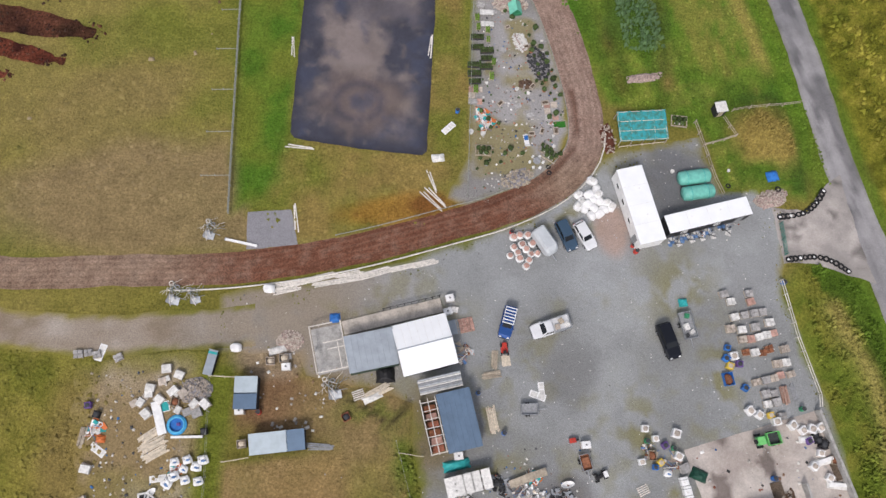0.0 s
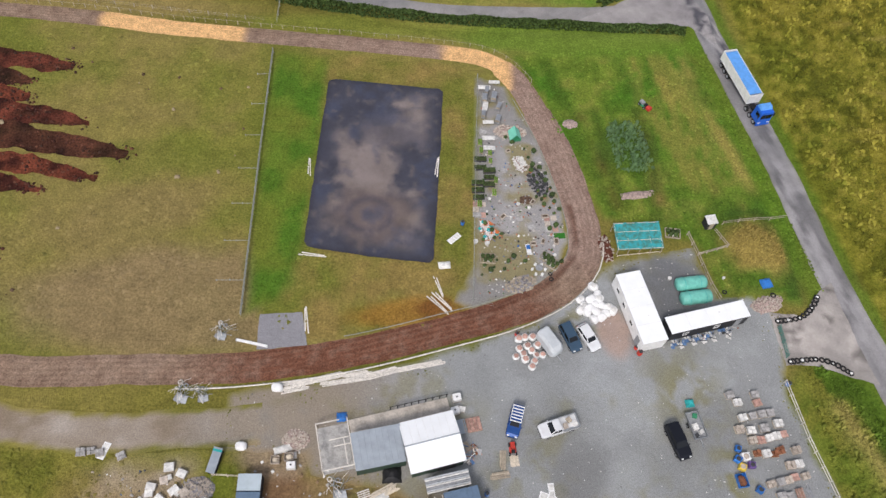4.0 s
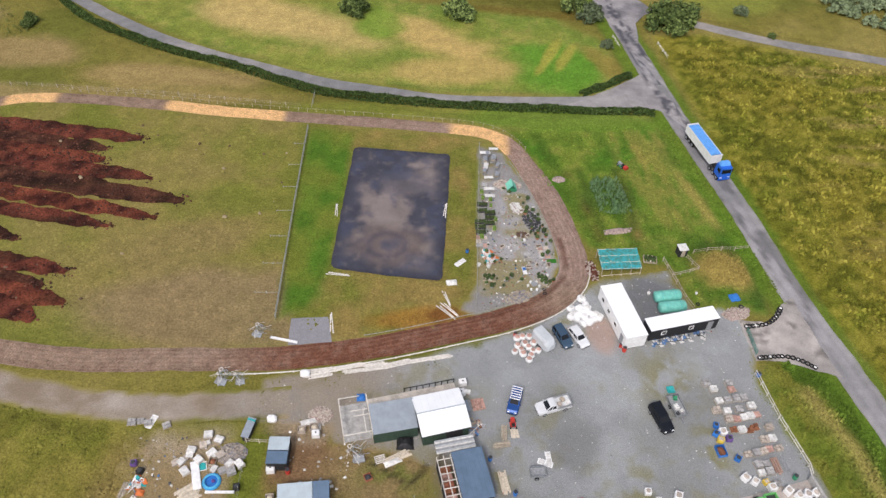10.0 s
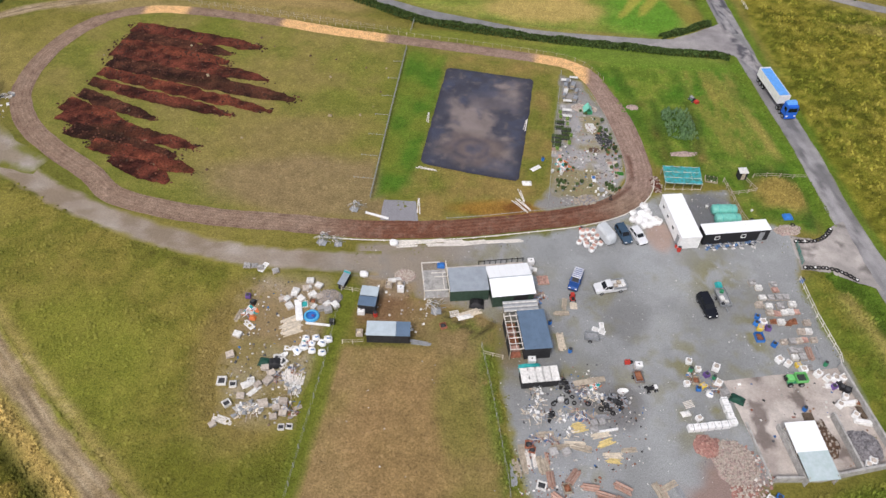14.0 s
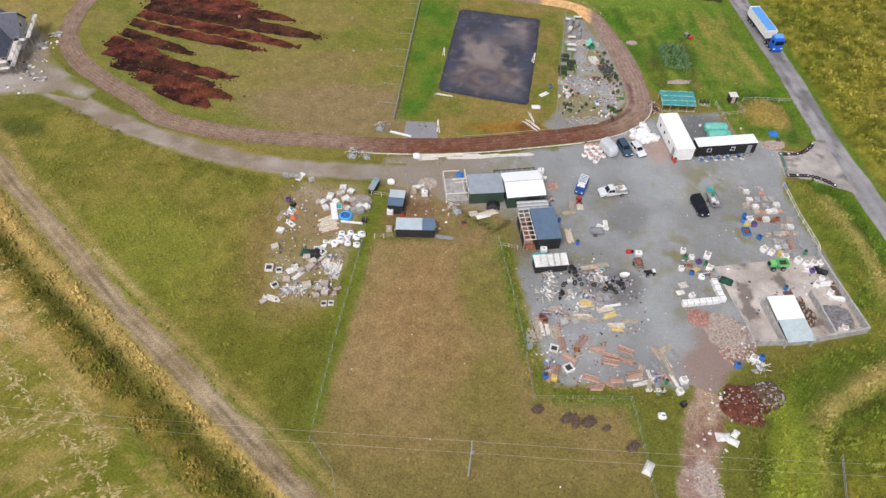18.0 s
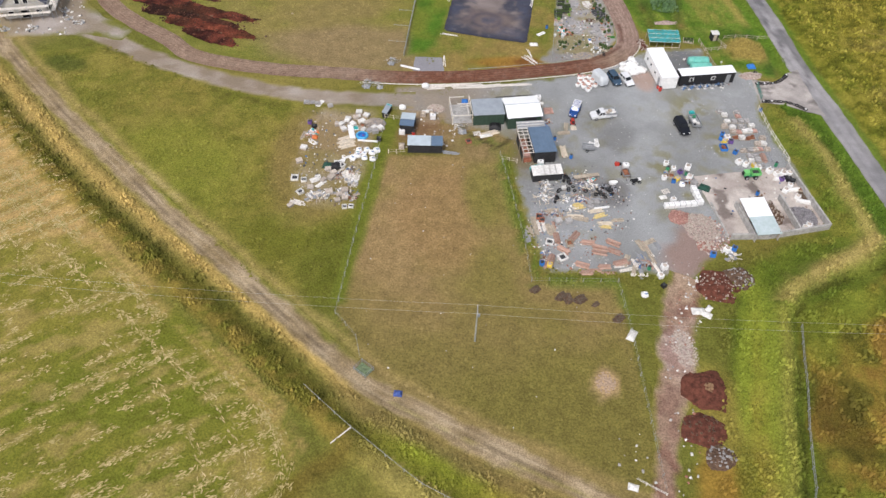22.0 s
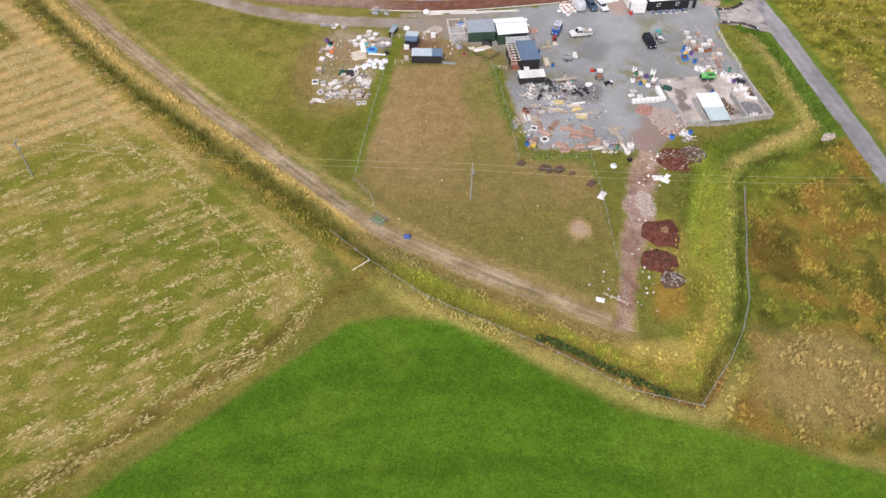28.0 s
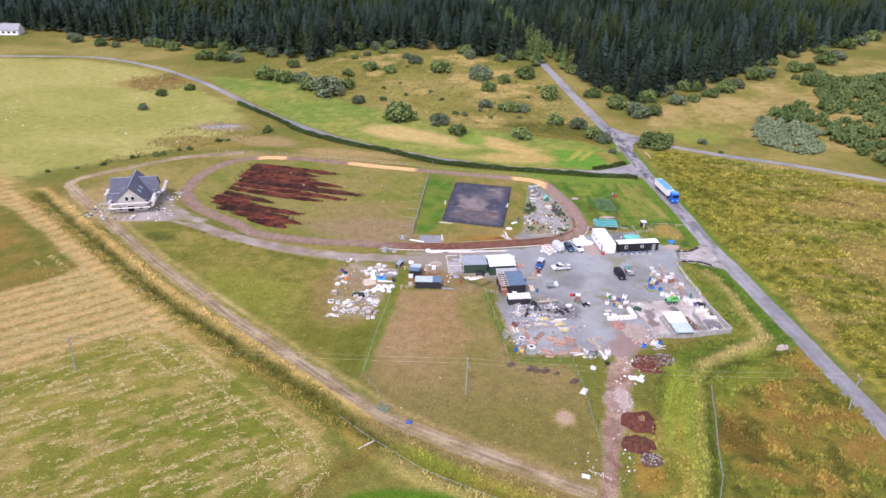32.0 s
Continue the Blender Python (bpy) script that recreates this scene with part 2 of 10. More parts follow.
# ---- the plan ----
G = 0.95  # albedo over the looked-up tone
ROAD = [(-30, 500), (11, 331), (25, 269), (36.3, 221.5), (43.7, 190.9), (47.6, 170), (51, 151), (57.5, 121.9), (61.3, 101), (65.2, 86), (69.3, 69), (73.9, 50.5), (77.9, 33), (80.7, 21.7), (90, -20), (108, -90)]
LANE = [(51, 160), (38, 156.6), (26.8, 154.8), (2.4, 153.6), (-12.4, 155.5), (-27.5, 158.4), (-44.8, 164.3), (-63.3, 171.5), (-79.6, 180.9), (-92.4, 189.9), (-109, 203), (-126.5, 218.9), (-140, 231.5), (-163, 251.5), (-199, 275), (-238, 289), (-275, 284), (-330, 270)]
EAST_LANE = [(47, 200), (56, 195.5), (64, 191.5), (83, 184), (107, 177.5), (136, 167), (190, 150), (300, 120)]
HEDGE = [(46.4, 151.6), (26.5, 151.3), (3.6, 151.0), (-15.7, 152.6), (-29.4, 155.1), (-48.3, 162.9), (-65.2, 168.9), (-86.2, 180.3), (-101.9, 194.2), (-114, 204), (-127, 215)]
TRACK = [(-69.6, 83.2), (-53.5, 81.4), (-39, 82.2), (-24.5, 83), (-9.8, 85.7), (5, 90.2), (13.1, 93.1), (19.6, 96.8), (23.6, 101.6), (24.3, 107), (23.2, 114), (20.8, 123), (17.9, 130.6), (14.5, 137.4), (10, 141.6), (3.5, 142.9), (-12.6, 143.9), (-30.5, 144.7), (-46, 145.6), (-60, 147), (-77.7, 147.8), (-89, 147), (-98, 142.5), (-103.5, 134), (-105.4, 122), (-103.5, 110), (-97, 100.5), (-88, 94), (-78, 88.5)]
WEST_LANE = [(-110, 92), (-102.7, 90.3), (-90.5, 86.2), (-79.6, 81.4), (-64.7, 76.8), (-52, 74.2), (-39.7, 73.6), (-29.1, 74.6), (-20, 75.6)]
FARM_TRACK = [(-99.7, 150.5), (-118, 142), (-134, 126.5), (-144.5, 112), (-138.6, 103.5), (-118, 85.1), (-89.6, 61.1), (-78.6, 52.8), (-56.6, 36), (-35.6, 21.4), (-21.2, 11.2), (-14, 7), (2.2, 1), (17, -4), (23.5, -6.2), (26.3, -6.6)]
PIT_DRIVE = [(25.6, -7.6), (26.4, -3), (26.8, 2.5), (27.6, 10), (29.2, 16), (29.6, 22.5), (31, 31), (32.5, 36)]
DITCH = [(68.2, 46.3), (65.5, 43.6), (60.8, 40.9), (55.1, 37.4), (50.4, 33.9), (48.6, 29.8), (48.0, 22.8), (46.2, 12.3), (45.4, 3), (43.2, -6), (40, -13), (36.6, -19), (30.3, -18.1), (17.3, -12.6), (8.2, -9.8), (-7.7, -3.9), (-16.7, 1.5), (-25.4, 8.2), (-56, 28), (-80, 44), (-110, 68), (-150, 100)]
RIDGE = [(57.2, 80), (60.8, 71), (62.6, 59.4), (64.3, 52.6), (64.6, 48.8), (61.2, 44.6), (54.4, 39.8), (50, 36.4), (45.9, 31.5), (45.3, 24), (44.6, 16), (42.6, 6), (42, -1.5), (40, -8.7)]
YARD = [(-25, 79.5), (-12.5, 82), (-2, 84.8), (8, 88.2), (16, 92), (22.5, 97), (26.5, 101), (29, 103), (41, 105.2), (43.2, 96.5), (48.5, 97.5), (52.2, 94), (51.2, 86), (50.6, 82), (53.2, 74), (56.2, 62), (58, 51), (46.7, 46.6), (40.4, 45.6), (36.5, 40), (33, 35.5), (25, 35.4), (20.5, 34.6), (8.6, 33.2), (7.2, 37), (3.1, 50.8), (0.9, 60), (0.8, 66), (-3, 67.5), (-8, 68.5), (-13, 69.2), (-14, 72), (-20, 71.8), (-25, 71.6)]
PADDOCK = [(-22.4, 58), (-1.3, 61.1), (7.2, 30.8), (20.7, 33.2), (26.3, -2.4), (16.6, -0.2), (-3.3, 5.6), (-16.1, 10.6), (-23.4, 20.5), (-22.8, 38)]
GREEN_FIELD = [(-130, -140), (-46.6, -46.3), (-36.9, -34.6), (-24.8, -20.7), (-17.7, -12.6), (-10.6, -10.2), (-2.2, -10), (8.4, -14.3), (17.4, -18.5), (25.9, -21.9), (38.2, -23.6), (50.1, -25.2), (62.3, -27), (110, -60), (140, -200)]
HAY = [(-21.9, -8.5), (-27.2, 2.2), (-37.8, 9.6), (-56.7, 21.8), (-77.5, 36), (-104.3, 55.2), (-128, 72.5), (-190, 115), (-320, 60), (-200, -140), (-70, -68), (-53.3, -49), (-45.8, -40.3), (-28, -22.6)]
SWATH = [(-190, 128), (-152, 97), (-142.4, 96.1), (-104, 65), (-66, 34), (-64, 27), (-73, 30), (-84.6, 22.5), (-97, 9), (-118, -6), (-190, -60), (-210, 60)]
OVAL = [(x, y) for x, y in TRACK]
GREEN_STRIP = [(-27.2, 141), (-17.9, 140.6), (-17.8, 101), (-20, 93), (-25, 90)]
ARENA_LAWN = [(-18, 141), (6.4, 140), (7.2, 95), (2, 90), (-15.3, 87.4), (-23.5, 90.1)]
TRIANGLE = [(14, 143.5), (44.5, 147.5), (49.5, 140), (54.5, 120), (57, 112), (56, 96), (44, 97), (41, 106), (27.5, 109.5), (24.5, 118)]
NORTH_FIELD = [(-110, 207), (-92, 192), (-60, 172), (-27.7, 160.1), (0, 156), (31.9, 158), (40, 160), (40, 180), (26, 192), (-8, 196), (-34, 205), (-75, 225), (-120, 262), (-165, 262)]
SHEEP = [(-330, 262), (-281, 276), (-240, 283), (-200, 268), (-165, 246), (-128, 212), (-117, 190), (-113, 177), (-128, 150), (-168, 107), (-200, 125), (-330, 205)]
MOOR = [(52, 185), (60, 120), (66, 98), (74, 66), (86, 25), (110, -70), (300, -70), (300, 110), (190, 143), (107, 172), (64, 187)]
ROUGH_WEST = [(-105, 79), (-89, 84), (-78, 79), (-64, 74), (-42, 70.5), (-30, 70), (-26.3, 69), (-24.5, 40), (-24.5, 22), (-38, 24), (-57, 38), (-80, 55)]
SOUTH_EAST = [(49, 31), (60, 38), (72, 46.5), (83, 10), (95, -45), (62, -26), (38, -22), (46, -4), (48, 16)]
STRAW_EAST = [(60, 215), (120, 205), (190, 175), (300, 140), (420, 300), (300, 430), (170, 350), (110, 300), (60, 245)]
KNOLL = [(-115, 290), (-110, 245), (-70, 228), (-30, 208), (10, 200), (32, 205), (22, 260), (4, 320), (-40, 345), (-105, 335)]


BROWN_PATCH = [(-152, 88), (-138.9, 79.5), (-122, 66.5), (-107, 55.6), (-111.5, 48.5), (-117.5, 41), (-150, 10), (-260, 20), (-200, 110)]
STRAW_LINES = [[(-164, 103), (-149, 91.3), (-129.5, 75.7), (-106, 56.4), (-81.4, 37.2), (-65.6, 27.5), (-47.7, 15.5), (-28.2, 2.5), (-21.7, -5.7)], [(-154, 92), (-117.3, 64.6), (-93, 44.9)]]


def height(x, y):
    """The lie of the land: flat where the yard and the roads are, with banks, ditches and a far rise."""
    r = reach(x, y, RIDGE)
    h = 1.1 * np.exp(-((r / 2.6) ** 2)) * (0.8 + 0.4 * vnoise(x, y, 6, 3))
    d = reach(x, y, DITCH)
    h = h - 0.5 * np.exp(-((d / 0.9) ** 2)) * (0.5 + vnoise(x, y, 7, 4))
    h = h + 0.35 * np.exp(-(((d - 3) / 1.8) ** 2))
    h = h + 2.0 * np.exp(-(((x - 50.2) / 3.1) ** 2 + ((y - 106) / 3.0) ** 2))
    near = np.minimum.reduce([np.abs(reach(x, y, line)) for line in (ROAD[1:-1], LANE, EAST_LANE)])
    h = h - 0.35 * np.exp(-(((near - 4.6) / 1.0) ** 2))
    wild = smooth(3, 8, near) * smooth(0, 4, -inside(x, y, YARD)) * smooth(0, 5, np.abs(reach(x, y, TRACK, True) - 0))
    h = h - wild * 0.12 * np.clip(0.75 - fbm(x, y, 9, 5, 3), 0, 1)
    far = smooth(420, 900, np.hypot(x + 20, y - 60))
    return h + far * 16 * fbm(x, y, 260, 8, 2)


def axis(low, high, fine, mid_low, mid_high, mid, end_low, end_high):
    core = np.arange(low, high, fine)
    a, b = np.arange(mid_low, low, mid), np.arange(high, mid_high, mid)
    out_low = mid_low - np.geomspace(6, mid_low - end_low, 22)[::-1]
    out_high = mid_high + np.geomspace(6, end_high - mid_high, 22)
    return np.concatenate([out_low, a, core, b, out_high])


def blot(x, y, c, cx, cy, rx, ry, colour, amount=0.8, seed=1, turn=0.0):
    near = np.hypot(x - cx, y - cy) < 1.8 * max(rx, ry)
    px, py = x[near], y[near]
    ca, sa = math.cos(radians(turn)), math.sin(radians(turn))
    u, v = ((px - cx) * ca + (py - cy) * sa) / rx, (-(px - cx) * sa + (py - cy) * ca) / ry
    d = 1 - np.hypot(u, v) + 0.9 * (fbm(px, py, max(rx, ry) * 0.7, seed + 90, 4) - 0.5)
    c[near] = mix(c[near], lin(*colour, G), amount * smooth(-0.25, 0.4, d))
    return c


def tinted(x, y, c, a, b, size, seed, amount=1.0, sharp=0.18):
    """Moves the colour between two tones by broad noise."""
    n = fbm(x, y, size, seed, 5)
    if amount == 1:
        c = c * 0 + (np.array(lin(*a, G)) + np.array(lin(*b, G))) / 2
    c = mix(c, lin(*a, G), amount * smooth(0.5, 0.5 - sharp, n))
    return mix(c, lin(*b, G), amount * smooth(0.5, 0.5 + sharp, n))


def within_only(x, y, c, outline, change, soft=1.2, rag=2.0, seed=0):
    near = inside(x, y, outline)
    part_ = near > -soft - rag
    px, py = x[part_], y[part_]
    d = near[part_] + rag * 2 * (fbm(px, py, 6, seed + 60, 3) - 0.5)
    m = smooth(-soft, soft, d)[:, None]
    c[part_] = c[part_] * (1 - m) + change(c[part_], px, py) * m
    return c


def ground_colour(x, y):
    c = np.zeros((len(x), 3)) + lin(122, 116, 56, G)
    c = tinted(x, y, c, (104, 108, 46), (146, 134, 76), 30, 2, 0.8)
    c = within_only(x, y, c, STRAW_EAST, lambda q, x, y: tinted(x, y, q, (128, 124, 58), (168, 146, 92), 16, 12, 1), 4, 5)
    c = within_only(x, y, c, STRAW_EAST, lambda q, x, y: tinted(x, y, q, (104, 106, 46), (176, 154, 100), 4, 112, 0.4), 4, 5)
    c = within_only(x, y, c, KNOLL, lambda q, x, y: tinted(x, y, q, (134, 128, 62), (170, 150, 90), 16, 13, 0.95), 3, 5)
    c = within_only(x, y, c, MOOR, lambda q, x, y: tinted(x, y, tinted(x, y, q, (109, 114, 38), (131, 124, 46), 16, 4, 1), (74, 80, 24), (152, 144, 62), 1.6, 5, 0.7), 1.2, 1)
    c = within_only(x, y, c, SHEEP, lambda q, x, y: tinted(x, y, q, (144, 144, 74), (162, 156, 90), 22, 14, 1), 4, 4)
    for b in ((75, 208, 15, 11, (132, 138, 62)), (-180, 244, 20, 13, (140, 116, 66)), (-120, 180, 14, 7, (146, 128, 98)), (-97, 166, 16, 7, (156, 134, 92)), (-60, 158, 20, 5, (160, 138, 92)), (-122, 158, 18, 8, (138, 122, 66))):
        c = blot(x, y, c, *b, 0.85, 11)
    c = blot(x, y, c, -121, 180, 9, 3, (160, 156, 152), 0.9, 12, 20)
    c = within_only(x, y, c, NORTH_FIELD, lambda q, x, y: tinted(x, y, q, (112, 134, 56), (136, 142, 66), 18, 6, 1), 1.5, 1)
    c = within_only(x, y, c, NORTH_FIELD, lambda q, x, y: tinted(x, y, q, (104, 118, 46), (172, 156, 92), 3.0, 206, 0.35), 1.5, 1)
    for b in ((-38, 184, 24, 9, (196, 170, 112), -20), (-4, 180, 17, 7, (194, 166, 106), -35), (0, 165, 16, 6, (184, 160, 98), 5)):
        c = blot(x, y, c, *b[:5], 0.85, 3, b[5])
    c = blot(x, y, c, 27, 169, 11, 12, (92, 140, 44), 0.9, 6)
    c = blot(x, y, c, -16, 186, 6, 9, (120, 148, 56), 0.8, 7)
    for k in (0, 1):
        c = blot(x, y, c, 24.6 + 4.4 * k, 172.5 + 0.5 * k, 1.5, 9 - 2 * k, (164, 156, 72), 0.8, 8, -22)
    c = blot(x, y, c, 38, 171, 3.2, 9, (140, 124, 62), 0.75, 9, 25)
    # hollow among the bushes: dark growth, with its shade painted in as well
    c = blot(x, y, c, 18, 205, 26, 9, (86, 88, 34), 0.85, 10, -8)
    c = blot(x, y, c, 24, 193.4, 18, 2.4, (112, 96, 44), 0.7, 210, -6)
    c = mix(c, lin(160, 132, 98, G), 0.6 * np.exp(-((reach(x, y, [(10, 148.9), (45, 149.4)]) / 0.7) ** 2)) * smooth(0.3, 0.5, fbm(x, y, 6, 212, 3)))
    # inside the oval
    c = within_only(x, y, c, OVAL, lambda q, x, y: tinted(x, y, tinted(x, y, q, (122, 123, 56), (136, 126, 70), 25, 20, 1), (104, 114, 44), (138, 124, 76), 9, 21, 0.5), 0.6, 0.3)
    c = blot(x, y, c, -34, 92, 22, 9, (142, 122, 92), 0.75, 22, 4)
    c = blot(x, y, c, -44, 106, 15, 6, (136, 120, 78), 0.6, 23, 20)
    c = within_only(x, y, c, ARENA_LAWN, lambda q, x, y: tinted(x, y, q, (112, 116, 50), (142, 124, 72), 7, 24, 1), 0.8, 1)
    c = within_only(x, y, c, GREEN_STRIP, lambda q, x, y: tinted(x, y, q, (80, 114, 36), (112, 122, 48), 6, 25, 1), 1.2, 1)
    c = blot(x, y, c, -2.5, 92, 8.5, 2.6, (152, 112, 52), 0.8, 26, 8)
    c = blot(x, y, c, 1.5, 93, 3.2, 1.6, (118, 76, 42), 0.8, 27, 10)
    c = within_only(x, y, c, TRIANGLE, lambda q, x, y: tinted(x, y, tinted(x, y, q, (80, 120, 36), (114, 132, 50), 9, 28, 1), (66, 98, 28), (142, 136, 70), 2.4, 29, 0.4), 1, 1)
    across, along = x * 0.968 + y * 0.25, -x * 0.25 + y * 0.968
    strips = fbm(across, along / 9, 2.4, 229, 3)
    m = smooth(0.5, 2.0, inside(x, y, TRIANGLE))
    c = mix(c, lin(142, 134, 68, G), 0.6 * m * smooth(0.5, 0.6, strips) * smooth(66, 70, across) * smooth(84, 78, across))
    c = mix(c, lin(70, 98, 32, G), 0.6 * m * smooth(0.48, 0.36, strips))
    c = mix(c, lin(84, 128, 38, G), 0.7 * m * smooth(80, 84, across + 3 * (fbm(x, y, 5, 230, 3) - 0.5)))
    c = mix(c, lin(150, 140, 74, G), 0.7 * m * np.exp(-(((across - 79.6) / 0.8) ** 2)) * smooth(0.35, 0.5, fbm(x, y, 6, 231, 3)))
    for k, (ax, ay, bx, by) in enumerate(((44, 141, 52, 117), (40, 140, 46, 116), (26, 130, 30, 112), (35.5, 131, 37, 113))):
        c = mix(c, lin(*((152, 142, 76), (146, 138, 70), (92, 92, 42), (122, 112, 60))[k], G), 0.75 * np.exp(-((reach(x, y, [(ax, ay), (bx, by)]) / 1.1) ** 2)) * vnoise(x, y, 3, k + 30) * 1.6)
    c = blot(x, y, c, 32.5, 124, 4.5, 5, (70, 98, 44), 0.7, 31)
    c = mix(c, lin(72, 92, 34, G), 0.75 * np.exp(-((reach(x, y, [(28, 131.5), (29, 122), (31, 114), (36.5, 115.4), (36.8, 124), (35, 132)]) / 0.8) ** 2)))
    c = blot(x, y, c, 50.6, 105.5, 5.5, 4.8, (158, 138, 78), 0.9, 32)
    c = mix(c, lin(62, 88, 34, G), 0.75 * np.exp(-((reach(x, y, [(45.6, 111.6), (52, 111.8), (56, 109), (56.4, 103), (55, 98)]) / 1.3) ** 2)) * smooth(0.36, 0.5, fbm(x, y, 2.6, 233, 3)))
    c = blot(x, y, c, -122, 97, 20, 20, (158, 138, 92), 0.8, 142)
    c = blot(x, y, c, -96, 148, 16, 5, (158, 138, 96), 0.7, 143, 10)
    c = blot(x, y, c, -60, 151, 26, 3.4, (156, 136, 88), 0.7, 144, 0)
    c = blot(x, y, c, 26, 148.2, 30, 4.2, (102, 132, 46), 0.85, 146)
    c = blot(x, y, c, -10, 148.6, 22, 3.0, (120, 130, 54), 0.7, 147)
    for b in ((110, 98, 13, 20), (134, 60, 24, 26), (128, 140, 24, 13), (106, 134, 14, 7), (80, 62, 4, 14)):
        c = blot(x, y, c, *b, (164, 138, 82), 0.5, int(b[0]))
    c = mix(c, lin(168, 146, 92, G), 0.45 * smooth(0.56, 0.68, fbm(x / 5, y, 2.2, 203, 4)) * smooth(66, 92, x) * (inside(x, y, MOOR) > 0))
    c = mix(c, lin(58, 54, 24, G), 0.8 * np.exp(-((reach(x, y, [(96, 149.6), (104, 146.4), (114, 141), (126, 136), (150, 128)]) / 0.7) ** 2)) * smooth(0.35, 0.55, fbm(x, y, 5, 204, 3)))
    # banks by the road
    d = reach(x, y, ROAD[1:-1])
    d = d + 1.2 * (beside(x, y, ROAD[1:-1]) > 0) + 2.2 * smooth(60, 20, y)
    c = mix(c, lin(92, 122, 38, G), 0.75 * smooth(6.4, 4.4, d + 2.0 * (fbm(x, y, 4, 33, 3) - 0.5)) * (y < 215))
    r = reach(x, y, RIDGE)
    bank = smooth(8.5, 5.5, r + 3 * (fbm(x, y, 5, 34, 3) - 0.5))
    c = mix(c, lin(100, 116, 40, G), 0.9 * bank)
    c = tinted(x, y, c, (80, 100, 32), (128, 134, 56), 3.5, 134, 0.5) * bank[:, None] + c * (1 - bank[:, None])
    side = beside(x, y, RIDGE)
    # east slope darker: the bank's shaded side is put into the colour
    c = mix(c, lin(82, 112, 36, G), 0.75 * smooth(1.2, 2.4, side) * smooth(7.5, 5.5, side + 2 * (fbm(x, y, 4, 133, 3) - 0.5)) * (y > 47))
    c = mix(c, lin(136, 130, 58, G), 0.5 * smooth(-1.4, -2.6, side) * bank * smooth(0.44, 0.56, fbm(x, y, 3, 132, 3)) * (y > 47))
    c = mix(c, lin(166, 152, 90, G), 0.8 * np.exp(-(((r + 1.6 * (fbm(x, y, 4, 35, 3) - 0.5)) / 1.35) ** 2)) * (y > 32))
    # south
    c = within_only(x, y, c, ROUGH_WEST, lambda q, x, y: tinted(x, y, tinted(x, y, q, (116, 117, 48), (134, 124, 60), 14, 36, 1), (96, 102, 38), (146, 136, 70), 2.4, 37, 0.45), 1, 1)
    c = blot(x, y, c, -60, 50, 16, 9, (128, 132, 52), 0.6, 236, -35)
    c = blot(x, y, c, -27, 30, 5, 11, (92, 98, 34), 0.7, 237)
    c = blot(x, y, c, -37, 33, 6, 6, (104, 106, 38), 0.6, 238)
    c = mix(c, lin(84, 84, 36, G), 0.75 * np.exp(-((reach(x, y, [(-94, 84), (-86.4, 82), (-65.3, 73.4), (-49.6, 69.6), (-36.3, 68)]) / 0.7) ** 2)) * smooth(0.42, 0.56, fbm(x, y, 2.2, 239, 3)))
    c = mix(c, lin(190, 176, 130, G), 0.8 * np.exp(-((reach(x, y, [(-70.1, 50.1), (-63, 44.6), (-56.3, 40)]) / 0.5) ** 2)) * smooth(0.3, 0.5, fbm(x, y, 2, 240, 3)))
    c = blot(x, y, c, -96, 76.3, 5, 2.6, (84, 92, 40), 0.85, 241, -10)
    c = blot(x, y, c, -36, 54, 8, 15, (134, 116, 72), 0.75, 38, 10)
    c = blot(x, y, c, -31, 60, 7, 11, (146, 130, 98), 0.8, 39, 10)
    c = within_only(x, y, c, PADDOCK, lambda q, x, y: tinted(x, y, q, (128, 117, 66), (150, 127, 88), 16, 40, 1), 0.5, 0.4)
    c = mix(c, lin(114, 108, 54, G), 0.7 * smooth(34, 10, y) * (inside(x, y, PADDOCK) > 0))
    c = blot(x, y, c, -10, 46, 8, 13, (150, 122, 84), 0.6, 41, 10)
    c = blot(x, y, c, -3.4, 50, 3.4, 10, (122, 118, 60), 0.7, 42, 14)
    c = blot(x, y, c, 18.5, 13.5, 2.2, 2.8, (186, 156, 120), 0.9, 43)
    c = blot(x, y, c, -16, 65.5, 6, 5, (134, 104, 80), 0.9, 44)
    c = blot(x, y, c, -6, 65.2, 9, 6, (140, 120, 84), 0.95, 45)
    c = blot(x, y, c, -17, 71.5, 6, 2.6, (158, 138, 118), 0.8, 244)
    c = mix(c, lin(98, 112, 42, G), 0.7 * smooth(0.5, 0.62, fbm(x, y, 2.4, 145, 3)) * np.exp(-(((x + 4) / 5) ** 2 + ((y - 65) / 3.4) ** 2)))
    c = mix(c, lin(52, 46, 36, G), 0.85 * np.exp(-((reach(x, y, [(-9, 67.2), (-5.5, 65.6), (-2, 63.4), (0.5, 66.5)]) / 0.35) ** 2)))
    c = within_only(x, y, c, [(-26, 70), (-22.3, 70), (-22.6, 22), (-25, 22)], lambda q, x, y: q * 0 + lin(108, 116, 44, G), 0.6, 0.6)
    c = within_only(x, y, c, SOUTH_EAST, lambda q, x, y: tinted(x, y, tinted(x, y, q, (112, 116, 44), (140, 122, 54), 9, 46, 1), (136, 106, 52), (72, 78, 30), 3.4, 47, 0.7, 0.18), 1, 2)
    c = blot(x, y, c, 60, 34, 9, 4, (112, 124, 44), 0.75, 247, 30)
    c = blot(x, y, c, 52, 26, 3, 6, (116, 128, 46), 0.6, 248)
    c = blot(x, y, c, 52, 12, 4, 7, (74, 66, 28), 0.6, 249, 20)
    c = blot(x, y, c, 56, -12, 16, 9, (158, 138, 90), 0.7, 48, 5)
    c = blot(x, y, c, 36, 4, 5, 13, (156, 142, 70), 0.7, 49, 8)
    c = blot(x, y, c, 41, 20, 3, 18, (140, 152, 56), 0.8, 50, -8)
